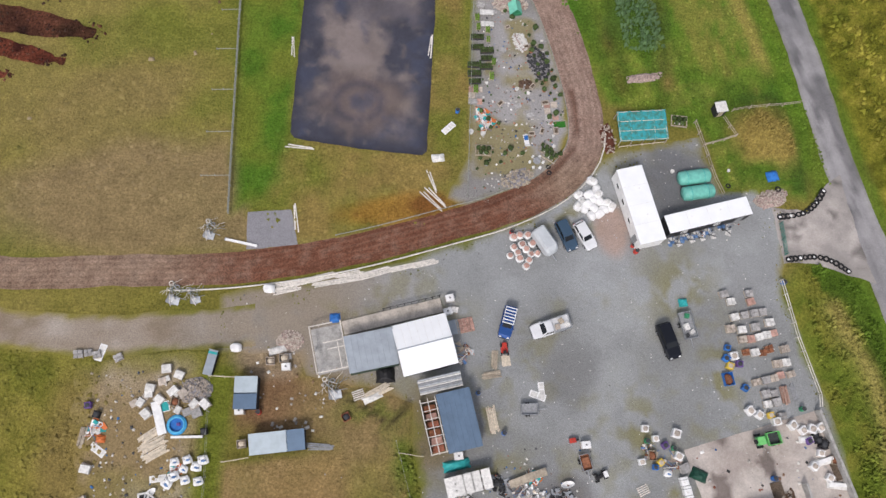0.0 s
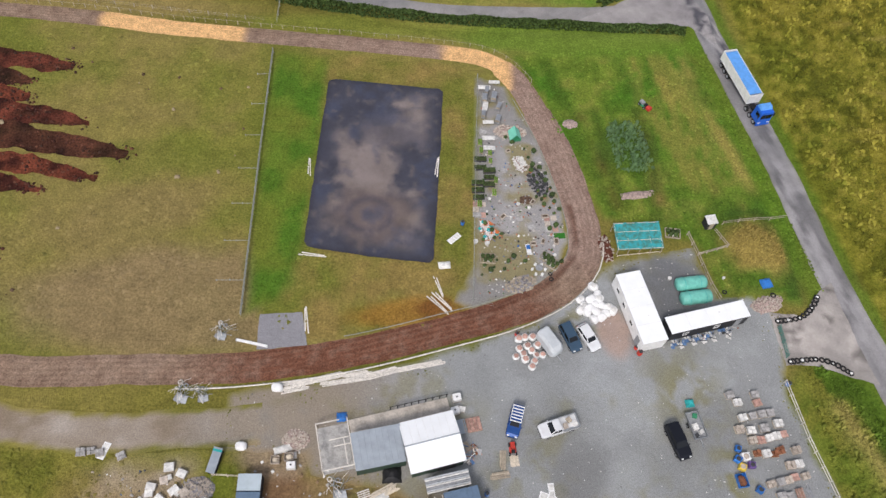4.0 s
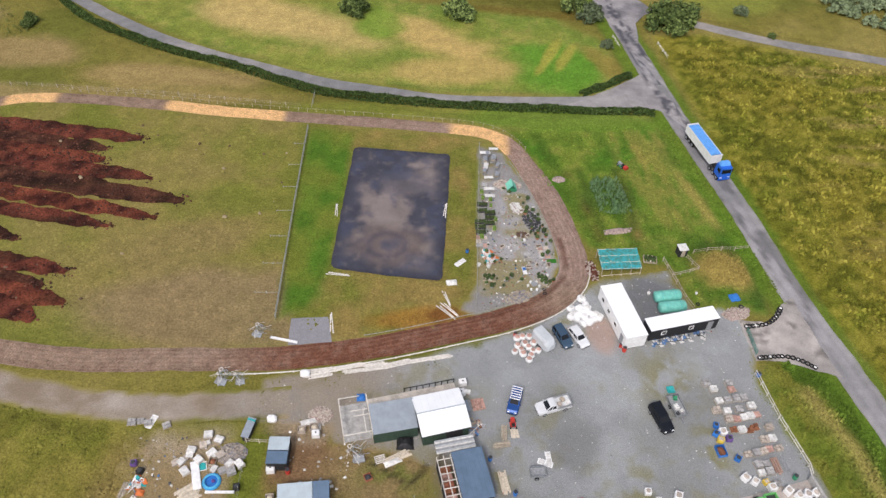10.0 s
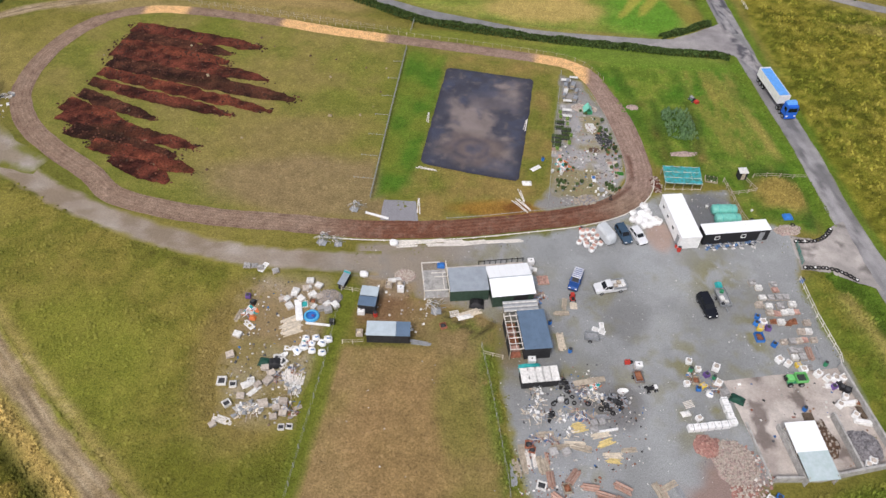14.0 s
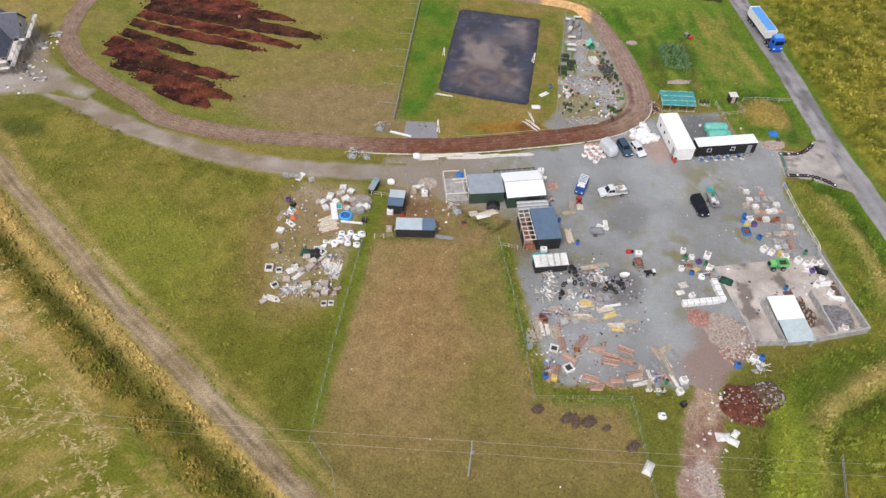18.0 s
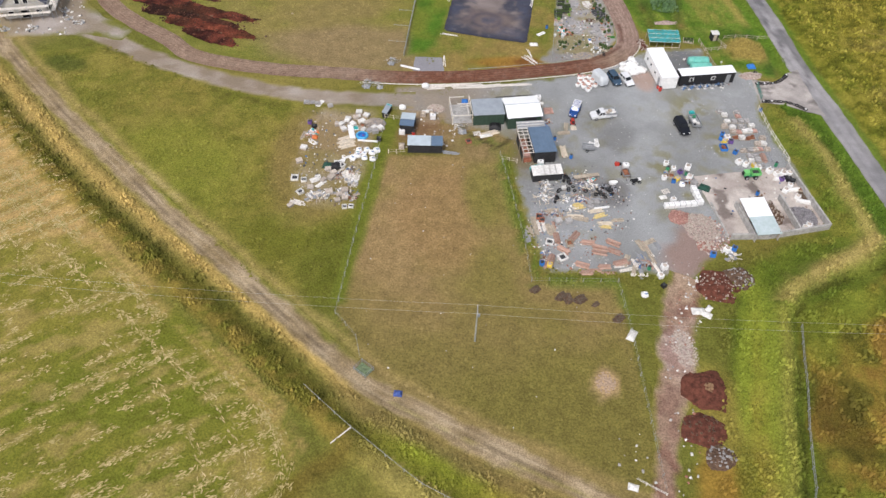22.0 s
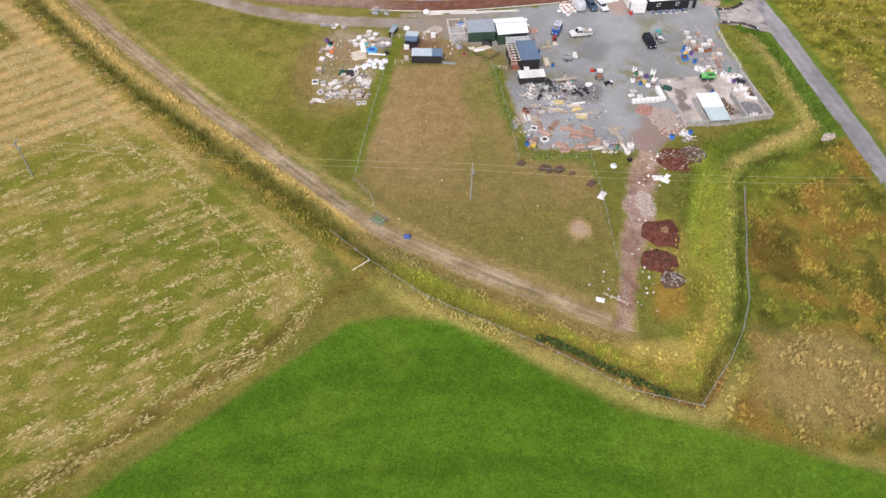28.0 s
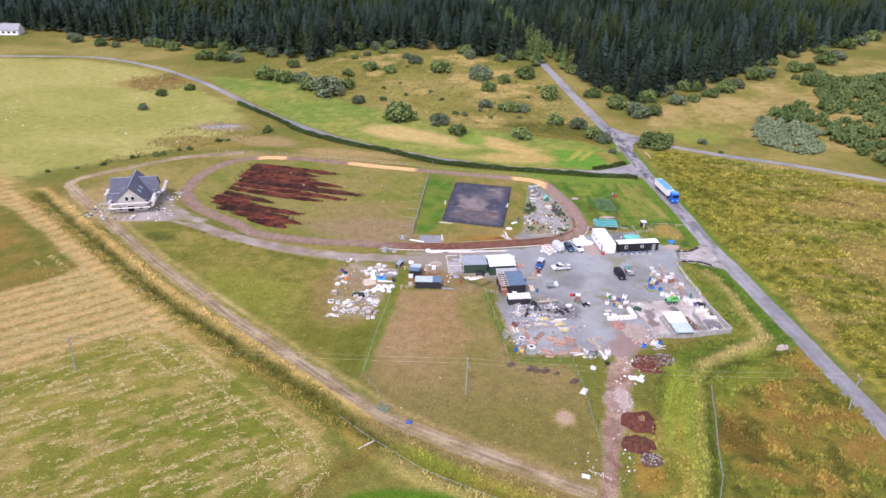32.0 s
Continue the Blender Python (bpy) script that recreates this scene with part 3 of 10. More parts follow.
    c = mix(c, lin(98, 116, 44, G), 0.85 * np.exp(-((reach(x, y, [(-0.6, 60.6), (2.2, 50.6), (6.4, 36.6), (8, 32.2), (20.6, 33.4)]) / 0.9) ** 2)) * smooth(0.3, 0.45, fbm(x, y, 2.4, 268, 3)))
    c = mix(c, lin(96, 118, 42, G), 0.6 * np.exp(-((reach(x, y, [(-1.6, 60.6), (1.2, 50.6), (5.4, 36.2), (6.9, 30.6), (20.6, 32.4), (22.6, 23)]) / 1.0) ** 2)) * smooth(0.3, 0.5, fbm(x, y, 3, 68, 3)))
    # hay field with its rows
    def hay(q, x, y):
        ang = radians(40)
        u, v = x * math.cos(ang) + y * math.sin(ang), -x * math.sin(ang) + y * math.cos(ang)
        v = v + 3.0 * (fbm(x, y, 40, 51, 2) - 0.5)
        q = tinted(x, y, q, (110, 115, 42), (132, 126, 56), 14, 52, 1)
        q = mix(q, lin(104, 112, 36, G), 0.5 * smooth(0.53, 0.68, fbm(u / 2.5, v, 3.5, 55, 4)))
        q = mix(q, lin(170, 148, 94, G), 0.5 * smooth(0.53, 0.62, fbm(u / 2.4, v, 1.8, 53, 3)))
        return q
    c = within_only(x, y, c, HAY, hay, 0.7, 0.8)
    def swath(q, x, y):
        ang = radians(43)
        v = -x * math.sin(ang) + y * math.cos(ang)
        rows = 0.5 + 0.5 * np.sin(v * 2 * math.pi / 4.2)
        return mix(mix(q, lin(158, 136, 80, G), 0.8), lin(190, 160, 106, G), 0.8 * smooth(0.3, 0.75, rows * 0.6 + fbm(x, y, 3, 56, 4) * 0.5))
    c = within_only(x, y, c, SWATH, swath, 3, 4)
    c = within_only(x, y, c, BROWN_PATCH, lambda q, x, y: tinted(x, y, q, (104, 104, 42), (134, 112, 56), 8, 57, 1), 1.5, 1.5)
    for line in STRAW_LINES:
        d = np.abs(reach(x, y, line) - 0.9)
        c = mix(c, lin(192, 160, 106, G), 0.55 * np.exp(-((d / 0.5) ** 2)) * smooth(0.3, 0.5, fbm(x, y, 5, 58, 3)))
    d = beside(x, y, DITCH)
    w = d + 1.0 * (fbm(x, y, 2.5, 60, 4) - 0.5)
    west, east = smooth(-8, -20, x), smooth(38, 44, x) * smooth(-18, -10, y)
    south = (1 - west) * (1 - east)
    rough = fbm(x, y, 2.2, 59, 4)
    # outside of the ditch: olive and straw mixed
    c = mix(c, lin(146, 128, 62, G), west * smooth(4.6, 3.2, w) * (w > -0.6) * 0.85)
    c = mix(c, lin(104, 106, 40, G), west * smooth(4.2, 2.6, w) * (w > -0.6) * 0.8 * smooth(0.46, 0.56, rough))
    c = mix(c, lin(166, 154, 88, G), south * smooth(5.0, 3.4, w) * (w > -0.4) * 0.75)
    strip = reach(x, y, [(-17.5, -3.5), (-21.4, -7.2), (-24.4, -12), (-31, -20), (-46, -37), (-60, -53)]) + 1.4 * (fbm(x, y, 3, 262, 4) - 0.5)
    c = mix(c, lin(112, 98, 44, G), 0.8 * np.exp(-((strip / 1.7) ** 2)))
    c = mix(c, lin(78, 74, 32, G), 0.7 * np.exp(-((strip / 1.3) ** 2)) * smooth(0.48, 0.58, rough))
    # inside: the bank between ditch and track
    c = mix(c, lin(186, 160, 96, G), west * np.exp(-(((w + 3.1) / 1.3) ** 2)) * 0.95)
    c = mix(c, lin(146, 136, 58, G), south * smooth(-7.4, -6.0, w) * (w < 0.4) * 0.9)
    c = mix(c, lin(128, 138, 46, G), south * smooth(-7.0, -5.6, w) * (w < 0.4) * 0.9 * np.maximum(0.8 * smooth(0.5, 0.6, rough), smooth(6, -2, x) * smooth(-5.4, -4.2, w)))
    c = mix(c, lin(182, 158, 84, G), south * np.exp(-(((w + 4.4) / 1.5) ** 2)) * smooth(0, 14, x) * 0.7 * smooth(0.4, 0.55, fbm(x, y, 3.5, 160, 3)))
    c = mix(c, lin(156, 152, 74, G), east * np.exp(-(((w + 2.4) / 1.3) ** 2)) * 0.85 * smooth(34, 28, y))
    c = mix(c, lin(134, 146, 54, G), east * np.exp(-(((w + 4.2) / 1.6) ** 2)) * 0.7 * smooth(32, 26, y))
    # the bottom: dark weeds, plus the ditch's shade put into the tone
    c = mix(c, lin(88, 88, 36, G), west * np.exp(-(((w + 0.3) / 1.3) ** 2)) * 0.9)
    c = mix(c, lin(66, 68, 28, G), west * np.exp(-(((w + 0.4) / 0.8) ** 2)) * 0.6 * smooth(0.48, 0.6, rough))
    c = mix(c, lin(88, 84, 38, G), south * np.exp(-(((w + 0.6) / 1.0) ** 2)) * (0.55 + 0.35 * smooth(10, 18, x)))
    c = mix(c, lin(128, 84, 46, G), south * np.exp(-(((w - 0.9) / 0.5) ** 2)) * 0.7 * smooth(6, 14, x))
    c = mix(c, lin(66, 68, 28, G), east * np.exp(-((w / 0.6) ** 2)) * 0.7 * smooth(0.36, 0.5, fbm(x, y, 3, 161, 3)))
    c = blot(x, y, c, 33.6, 0, 3.4, 5.5, (150, 120, 54), 0.85, 250)
    c = blot(x, y, c, 37.5, 1, 1.6, 6, (110, 112, 42), 0.7, 251)
    c = blot(x, y, c, 31, -10.5, 6, 2.2, (178, 160, 88), 0.7, 252, 10)
    c = mix(c, lin(178, 160, 98, G), 0.8 * np.exp(-((reach(x, y, [(65, 48.5), (61.5, 45.5), (54.6, 40.6), (50, 37.5)]) / 1.5) ** 2)) * smooth(0.3, 0.55, fbm(x, y, 3, 67, 3)))
    d = beside(x, y, FARM_TRACK[:-1])
    c = mix(c, lin(172, 152, 98, G), 0.6 * np.exp(-(((d - 3.2 + 2 * (fbm(x, y, 6, 63, 4) - 0.5)) / 0.8) ** 2)) * (1 - 0.85 * smooth(78, 96, y)))
    c = mix(c, lin(136, 118, 78, G), 0.75 * smooth(5.2, 3.2, np.abs(d + 0.8) + 1.4 * (fbm(x, y, 3, 163, 4) - 0.5)) * smooth(-24, -14, x) * (x < 30))
    # the fertilised field
    def lush(q, x, y):
        return tinted(x, y, mix(q * 0 + lin(80, 114, 27, G), lin(66, 99, 21, G), 0.7 * smooth(0.42, 0.62, fbm(np.hypot(x - 20, y + 140) * 1.0, np.arctan2(y + 140, x - 20) * 12, 3.0, 64, 3))), (72, 105, 23), (96, 122, 34), 9, 61, 0.45)
    return within_only(x, y, c, GREEN_FIELD, lush, 0.8, 0.5)


def make_ground():
    xs = axis(-150, 104, 0.75, -330, 420, 3.0, -4000, 4000)
    ys = axis(-62, 212, 0.75, -150, 520, 3.0, -3000, 4000)
    gx, gy = np.meshgrid(xs, ys)
    x, y = gx.ravel(), gy.ravel()
    verts = np.stack([x, y, height(x, y)], 1).astype(np.float32)
    w, n = len(xs), len(xs) * len(ys)
    i = np.arange(n).reshape(len(ys), w)
    quads = np.stack([i[:-1, :-1], i[:-1, 1:], i[1:, 1:], i[1:, :-1]], -1).reshape(-1, 4)
    mesh = bpy.data.meshes.new("ground")
    mesh.vertices.add(n)
    mesh.vertices.foreach_set("co", verts.ravel())
    mesh.loops.add(quads.size)
    mesh.loops.foreach_set("vertex_index", quads.ravel().astype(np.int32))
    mesh.polygons.add(len(quads))
    mesh.polygons.foreach_set("loop_start", np.arange(0, quads.size, 4, dtype=np.int32))
    mesh.update(calc_edges=True)
    mesh.shade_smooth()
    mesh.materials.append(GRASS)
    paint(mesh, ground_colour(x, y))
    return tagged(new("ground", mesh), "rough meadow, pasture and moor grass in patches", "ground", kind="structure")


ground = make_ground()


def sheet(name, outline, z, step, material, colours, label, category="ground", rag=0.25, size=2.0, seed=1, follow=False, edge=None, soft=0.0):
    """A thin layer of ground cover over an outline with uneven edges."""
    from mathutils.geometry import delaunay_2d_cdt
    rim = ragged(outline, edge or step, rag, size, seed)
    a = np.array(rim)
    gx, gy = np.meshgrid(np.arange(a[:, 0].min(), a[:, 0].max(), step), np.arange(a[:, 1].min(), a[:, 1].max(), step))
    rng = np.random.default_rng(seed)
    gx, gy = gx.ravel() + rng.uniform(-0.3, 0.3, gx.size) * step, gy.ravel() + rng.uniform(-0.3, 0.3, gy.size) * step
    keep = inside(gx, gy, outline) > max(rag * 1.1, step * 0.4)
    pts = [Vector(p) for p in rim] + [Vector(p) for p in zip(gx[keep], gy[keep])]
    n = len(rim)
    v, _, f, *_ = delaunay_2d_cdt(pts, [(i, (i + 1) % n) for i in range(n)], [list(range(n))], 1, 1e-4)
    v = np.array([tuple(p) for p in v])
    h = height(v[:, 0], v[:, 1]) if follow else np.zeros(len(v))
    ob = link_mesh(name, np.c_[v, h + z], f, material)
    ob.data.shade_smooth()
    c = colours(v[:, 0], v[:, 1])
    if soft:
        g = ground_colour(v[:, 0], v[:, 1])
        c = g + (c - g) * smooth(0, soft, inside(v[:, 0], v[:, 1], outline) + soft * 1.6 * (fbm(v[:, 0], v[:, 1], 2.5, seed + 9, 3) - 0.5))[:, None]
    paint(ob.data, c)
    return tagged(ob, label, category, kind="structure")


def ribbon(name, line, width, z, step, material, colours, label, category="road", closed=False, rag=0.25, seed=1, across=6, follow=False, crown=0.0, soft=0.0):
    """A road or path along a line; its edges waver."""
    pts = np.array(curve(line, step, closed))
    if closed:
        way = np.roll(pts, -1, 0) - np.roll(pts, 1, 0)
    else:
        way = np.gradient(pts, axis=0)
    way /= np.hypot(way[:, 0], way[:, 1])[:, None]
    side = np.stack([way[:, 1], -way[:, 0]], 1)
    width = np.broadcast_to(width(pts[:, 0], pts[:, 1]) if callable(width) else width, len(pts))
    left = width / 2 + rag * 2 * (fbm(pts[:, 0], pts[:, 1], 3, seed, 3) - 0.5)
    right = width / 2 + rag * 2 * (fbm(pts[:, 0], pts[:, 1], 3, seed + 5, 3) - 0.5)
    k = np.linspace(-1, 1, across + 1)
    reachs = np.where(k[None] < 0, k[None] * left[:, None], k[None] * right[:, None])
    xy = pts[:, None] + side[:, None] * reachs[..., None]
    x, y = xy[..., 0].ravel(), xy[..., 1].ravel()
    h = height(x, y) if follow else np.zeros(len(x))
    h = h + z + crown * np.tile(1 - k**2, len(pts))
    n, w = len(pts), across + 1
    faces = [(a * w + j, a * w + j + 1, b * w + j + 1, b * w + j) for a in range(n) for b in [(a + 1) % n] if closed or a + 1 < n for j in range(across)]
    ob = link_mesh(name, np.c_[x, y, h], [f[::-1] for f in faces], material)
    ob.data.shade_smooth()
    c = colours(x, y, np.tile(k, len(pts)))
    if soft:
        e = (1 - np.abs(np.tile(k, len(pts)))) * np.repeat(width, w) / 2
        c = ground_colour(x, y) + (c - ground_colour(x, y)) * smooth(0, soft, e + soft * 1.4 * (fbm(x, y, 1.6, seed + 9, 3) - 0.55))[:, None]
    paint(ob.data, c)
    return tagged(ob, label, category, kind="structure")


def cracked(x, y, c):
    """Dark torn strips of older tarmac down the middle of the road and pale scuffs between them."""
    a = beside(x, y, ROAD[1:-1])
    where = smooth(136, 148, y) * smooth(226, 206, y) * smooth(2.6, 1.6, np.abs(a - 0.3))
    c = mix(c, lin(76, 76, 84, G), 0.9 * where * smooth(0.46, 0.54, fbm(a * 1.1 + 40, y / 3.6, 1.0, 171, 4)))
    return mix(c, lin(178, 174, 174, G), 0.5 * where * smooth(0.56, 0.64, fbm(a * 1.3 + 70, y / 2.6, 1.0, 172, 4)))


def road_colour(x, y, k):
    c = np.zeros((len(x), 3)) + lin(142, 141, 144, G)
    c = tinted(x, y, c, (126, 125, 128), (154, 152, 154), 12, 70, 1)
    c = mix(c, lin(112, 111, 114, G), 0.35 * np.exp(-((np.abs(np.abs(k) - 0.45) / 0.16) ** 2)))
    c = mix(c, lin(84, 83, 86, G), 0.6 * smooth(0.58, 0.66, fbm(x * 1.6, y * 0.7, 6, 71, 4)) * (y > 88) * smooth(148, 138, y))
    c = cracked(x, y, c)
    return mix(c, lin(120, 118, 78, G), 0.5 * smooth(0.85, 1.0, np.abs(k)) * vnoise(x, y, 2, 72))


ribbon("road", ROAD, lambda x, y: 4.8 + 0 * x, 0.035, 1.5, TARMAC, road_colour, "worn grey tarmac country road with darker patches", rag=0.3, seed=3, across=10, follow=True)
ribbon("lane_north", LANE, lambda x, y: 3.4 + 3.0 * smooth(40, 50, x), 0.045, 1.5, TARMAC, lambda x, y, k: tinted(x, y, np.zeros((len(x), 3)) + lin(138, 136, 138, G), (126, 126, 128), (150, 146, 146), 10, 73, 1), "narrow grey tarmac lane behind the hedge", rag=0.2, seed=4, follow=True)
ribbon("lane_east", EAST_LANE, 3.6, 0.05, 1.5, TARMAC, lambda x, y, k: tinted(x, y, np.zeros((len(x), 3)) + lin(148, 144, 142, G), (132, 130, 130), (160, 154, 150), 10, 74, 1), "narrow grey moorland lane", rag=0.25, seed=5, follow=True)
sheet("junction_east", [(37.6, 215), (42, 212.5), (46.5, 206.8), (51.5, 202.6), (53.6, 199), (50.8, 194.2), (48.6, 191), (48.0, 184.5), (47.2, 178), (44.6, 177), (41.8, 190), (38.8, 203)], 0.06, 0.8, TARMAC, lambda x, y: cracked(x, y, tinted(x, y, np.zeros((len(x), 3)) + lin(142, 139, 142, G), (116, 114, 118), (154, 150, 152), 4, 175, 1)), "wide pale tarmac junction of road and moor lane", "road", 0.4, 3, 6)
sheet("junction_apron", [(26, 152.6), (47.5, 152.9), (49, 151.5), (52, 149), (51.4, 156), (48.6, 162), (46, 167), (43.6, 164.8), (37, 159.9), (31.3, 156)], 0.055, 0.8, TARMAC, lambda x, y: cracked(x, y, tinted(x, y, np.zeros((len(x), 3)) + lin(150, 146, 148, G), (138, 134, 136), (160, 156, 156), 6, 75, 1)), "pale tarmac apron where the lane meets the road", "road", 0.4, 3, 6)


def track_colour(x, y, k):
    c = np.zeros((len(x), 3)) + lin(140, 119, 103, G)
    c = mix(c, lin(112, 74, 58, G), smooth(-36, -18, x + 3 * (vnoise(x, y, 6, 78) - 0.5)) * smooth(26, 14, x + 0.6 * (y - 92)) * (y < 112))
    c = mix(c, lin(152, 130, 120, G), 0.8 * smooth(97, 104, y) * smooth(-50, 20, x))
    c = tinted(x, y, c, (96, 70, 58), (160, 140, 126), 1.2, 79, 0.22)
    k = k + 0.3 * (fbm(x, y, 7, 182, 3) - 0.5)
    lanes = 0.6 * sum(a * np.exp(-(((k - b) / 0.08) ** 2)) for a, b in ((0.55, -0.82), (0.35, -0.5), (0.4, -0.1), (0.35, 0.28), (0.5, 0.62), (0.6, 0.88)))
    c = mix(c, lin(92, 60, 48, G), 0.75 * np.exp(-(((k + 0.62) / 0.16) ** 2)) * (x > 8) * (y < 112) * smooth(0.3, 0.5, fbm(x, y, 4, 187, 3)))
    c = mix(c, lin(84, 58, 48, G), lanes * (0.55 + 0.6 * vnoise(x, y, 5, 180)))
    c = mix(c, lin(156, 132, 118, G), 0.25 * sum(np.exp(-(((k - b) / 0.06) ** 2)) for b in (-0.66, -0.3, 0.1, 0.46)) * vnoise(x, y, 4, 181))
    for a, b in ((-58, -33), (2, 14), (-92, -82)):
        c = mix(c, lin(222, 178, 124, G), 0.9 * (y > 135) * smooth(a - 1, a + 1, x + 2 * (vnoise(x, y, 3, 80) - 0.5)) * smooth(b + 1, b - 1, x))
    return c


ribbon("riding_track", TRACK, lambda x, y: 4.3 + 0.8 * smooth(5, 24, x) * (y < 130) - 0.8 * (y > 140), 0.05, 0.7, DIRT, track_colour, "oval riding track of brown earth and wood fibre", "track", True, 0.18, 8, 26, False, 0.04)


def worn(x, y, k):
    c = np.zeros((len(x), 3)) + lin(152, 134, 106, G)
    c = tinted(x, y, c, (136, 118, 88), (168, 150, 122), 4, 81, 1)
    k = k + 0.25 * (fbm(x, y, 12, 184, 2) - 0.5)
    c = mix(c, lin(112, 98, 82, G), 0.8 * np.exp(-(((k - 0.05) / 0.16) ** 2)) * smooth(0.35, 0.6, fbm(x, y, 5, 183, 4)))
    c = mix(c, lin(116, 100, 78, G), 0.6 * np.exp(-(((np.abs(k) - 0.5) / 0.1) ** 2)) * (0.4 + vnoise(x, y, 6, 185)))
    c = mix(c, lin(178, 164, 140, G), 0.5 * np.exp(-(((np.abs(k) - 0.3) / 0.1) ** 2)) * vnoise(x, y, 3, 186))
    return mix(c, lin(134, 126, 66, G), 0.85 * np.clip(smooth(0.7, 1.0, np.abs(k)) + 0.7 * np.exp(-(((k - 0.25) / 0.14) ** 2)) * (x > -12), 0, 1) * smooth(0.3, 0.6, fbm(x, y, 2.5, 82, 3)))


ribbon("farm_track", FARM_TRACK, lambda x, y: 4.2 + 0.8 * vnoise(x, y, 20, 83), 0.06, 1.0, DIRT, worn, "bare earth farm track with tyre ruts", rag=0.5, seed=9, follow=True, across=14, soft=1.1)
def drive_colour(x, y, k):
    c = tinted(x, y, np.zeros((len(x), 3)), (132, 106, 92), (160, 138, 118), 3.5, 84, 1)
    c = mix(c, lin(186, 168, 160, G), 0.85 * np.exp(-(((y - 21) / 4.5) ** 2)) * smooth(0.38, 0.55, fbm(x, y, 3, 284, 4)) * smooth(-0.8, 0.0, k + 0.4))
    return mix(c, lin(110, 70, 60, G), 0.5 * smooth(0.52, 0.64, fbm(x, y, 2.4, 285, 4)))


ribbon("pit_drive", PIT_DRIVE, lambda x, y: 4.4 + 2.2 * smooth(6, 18, y), 0.07, 0.6, DIRT, drive_colour, "stony reddish drive leading to the spoil heaps", rag=0.7, seed=10, across=12, soft=1.2)


def yard_colour(x, y):
    c = np.zeros((len(x), 3)) + lin(145, 148, 149, G)
    c = tinted(x, y, c, (134, 136, 136), (154, 157, 159), 12, 85, 1)
    c = mix(c, lin(140, 126, 108, G), 0.8 * smooth(6, -14, x + 5 * (fbm(x, y, 6, 86, 3) - 0.5)))
    c = mix(c, lin(164, 167, 168, G), 0.5 * np.exp(-((reach(x, y, [(50, 88), (38, 84), (27, 76), (24, 60), (26, 46), (31, 38)]) / 4) ** 2)))
    c = mix(c, lin(126, 127, 128, G), 0.35 * smooth(0.56, 0.68, fbm(x, y, 5, 87, 4)))
    fine = smooth(0.42, 0.62, fbm(x, y, 1.8, 88, 4))
    weeds = 0.55 * smooth(0.52, 0.66, fbm(x, y, 8, 89, 3))
    for wx_, wy_, rx, ry in ((20, 92, 9, 2.2), (36, 82, 5, 6), (30, 63, 4, 6), (10, 66, 3, 4), (41, 70, 2.6, 8), (10, 58, 6, 3), (0, 78, 8, 2), (34, 56, 4, 3)):
        weeds = np.maximum(weeds, np.exp(-(((x - wx_) / rx) ** 2 + ((y - wy_) / ry) ** 2)))
    c = mix(c, lin(122, 116, 66, G), 0.75 * weeds * fine)
    c = blot(x, y, c, 21, 70, 4, 5, (112, 112, 112), 0.6, 89)
    c = blot(x, y, c, 27.5, 90, 2.5, 4, (170, 146, 134), 0.8, 90)
    c = blot(x, y, c, 36, 98.5, 5, 6, (108, 109, 112), 0.9, 91)
    c = blot(x, y, c, 19, 54.5, 5, 3.5, (96, 92, 92), 0.6, 93)
    c = blot(x, y, c, 34, 41, 6, 7, (140, 116, 106), 0.85, 94)
    return blot(x, y, c, 3, 62, 4, 6, (116, 104, 76), 0.85, 92)


sheet("gravel_yard", YARD, 0.02, 0.6, GRAVEL, yard_colour, "large yard of rolled grey gravel with stains", "yard", 0.5, 3, 11, soft=1.2)
def lane_to_yard(x, y, c):
    return c + (yard_colour(x, y) - c) * smooth(-34, -23, x + 4 * (fbm(x, y, 3, 78, 3) - 0.5))[:, None]


ribbon("lane_west", WEST_LANE, 5.4, 0.03, 1.0, GRAVEL, lambda x, y, k: lane_to_yard(x, y, mix(tinted(x, y, np.zeros((len(x), 3)) + lin(152, 140, 128, G), (134, 120, 104), (166, 156, 146), 5, 76, 1), lin(138, 124, 84, G), 0.8 * smooth(0.55, 1, np.abs(k)) * vnoise(x, y, 2, 77))), "stony grey farm lane beside the track", rag=0.5, seed=7, across=12, soft=0.9)
sheet("yard_entrance", [(50.4, 94.6), (51.2, 86.4), (55.5, 86.6), (60.5, 85.0), (64, 84), (62.5, 90), (61, 100), (58.8, 98.5), (55.5, 94.2)], 0.045, 0.7, TARMAC, lambda x, y: tinted(x, y, np.zeros((len(x), 3)) + lin(164, 158, 154, G), (150, 145, 142), (178, 171, 167), 3.5, 93, 1) * (1 - 0.5 * smooth(0.6, 0.66, fbm(x, y, 2.6, 193, 4)))[:, None], "pale broken concrete entrance between road and yard", "pavement", 0.3, 2, 12)
sheet("garden_gravel", [(7.4, 138), (12.6, 136.4), (18.4, 125.5), (21.8, 113), (22, 105.4), (18, 97.5), (12, 94.2), (7, 92.8), (4.4, 94), (7.2, 100)], 0.03, 0.6, GRAVEL, lambda x, y: mix(tinted(x, y, np.zeros((len(x), 3)) + lin(146, 143, 144, G), (136, 134, 132), (156, 154, 154), 8, 94, 1), lin(134, 124, 76, G), 0.75 * smooth(0.52, 0.64, fbm(x, y, 5, 95, 4))), "weedy gravel plot full of garden goods", "yard", 0.4, 2, 13, soft=1.2)
sheet("gravel_pad", [(-22.5, 91), (-16.7, 91.6), (-15.4, 86.6), (-22.2, 85.7)], 0.03, 0.6, GRAVEL, lambda x, y: np.zeros((len(x), 3)) + lin(140, 139, 144, G), "small rectangular pad of grey gravel", "pad", 0.12, 1, 14)
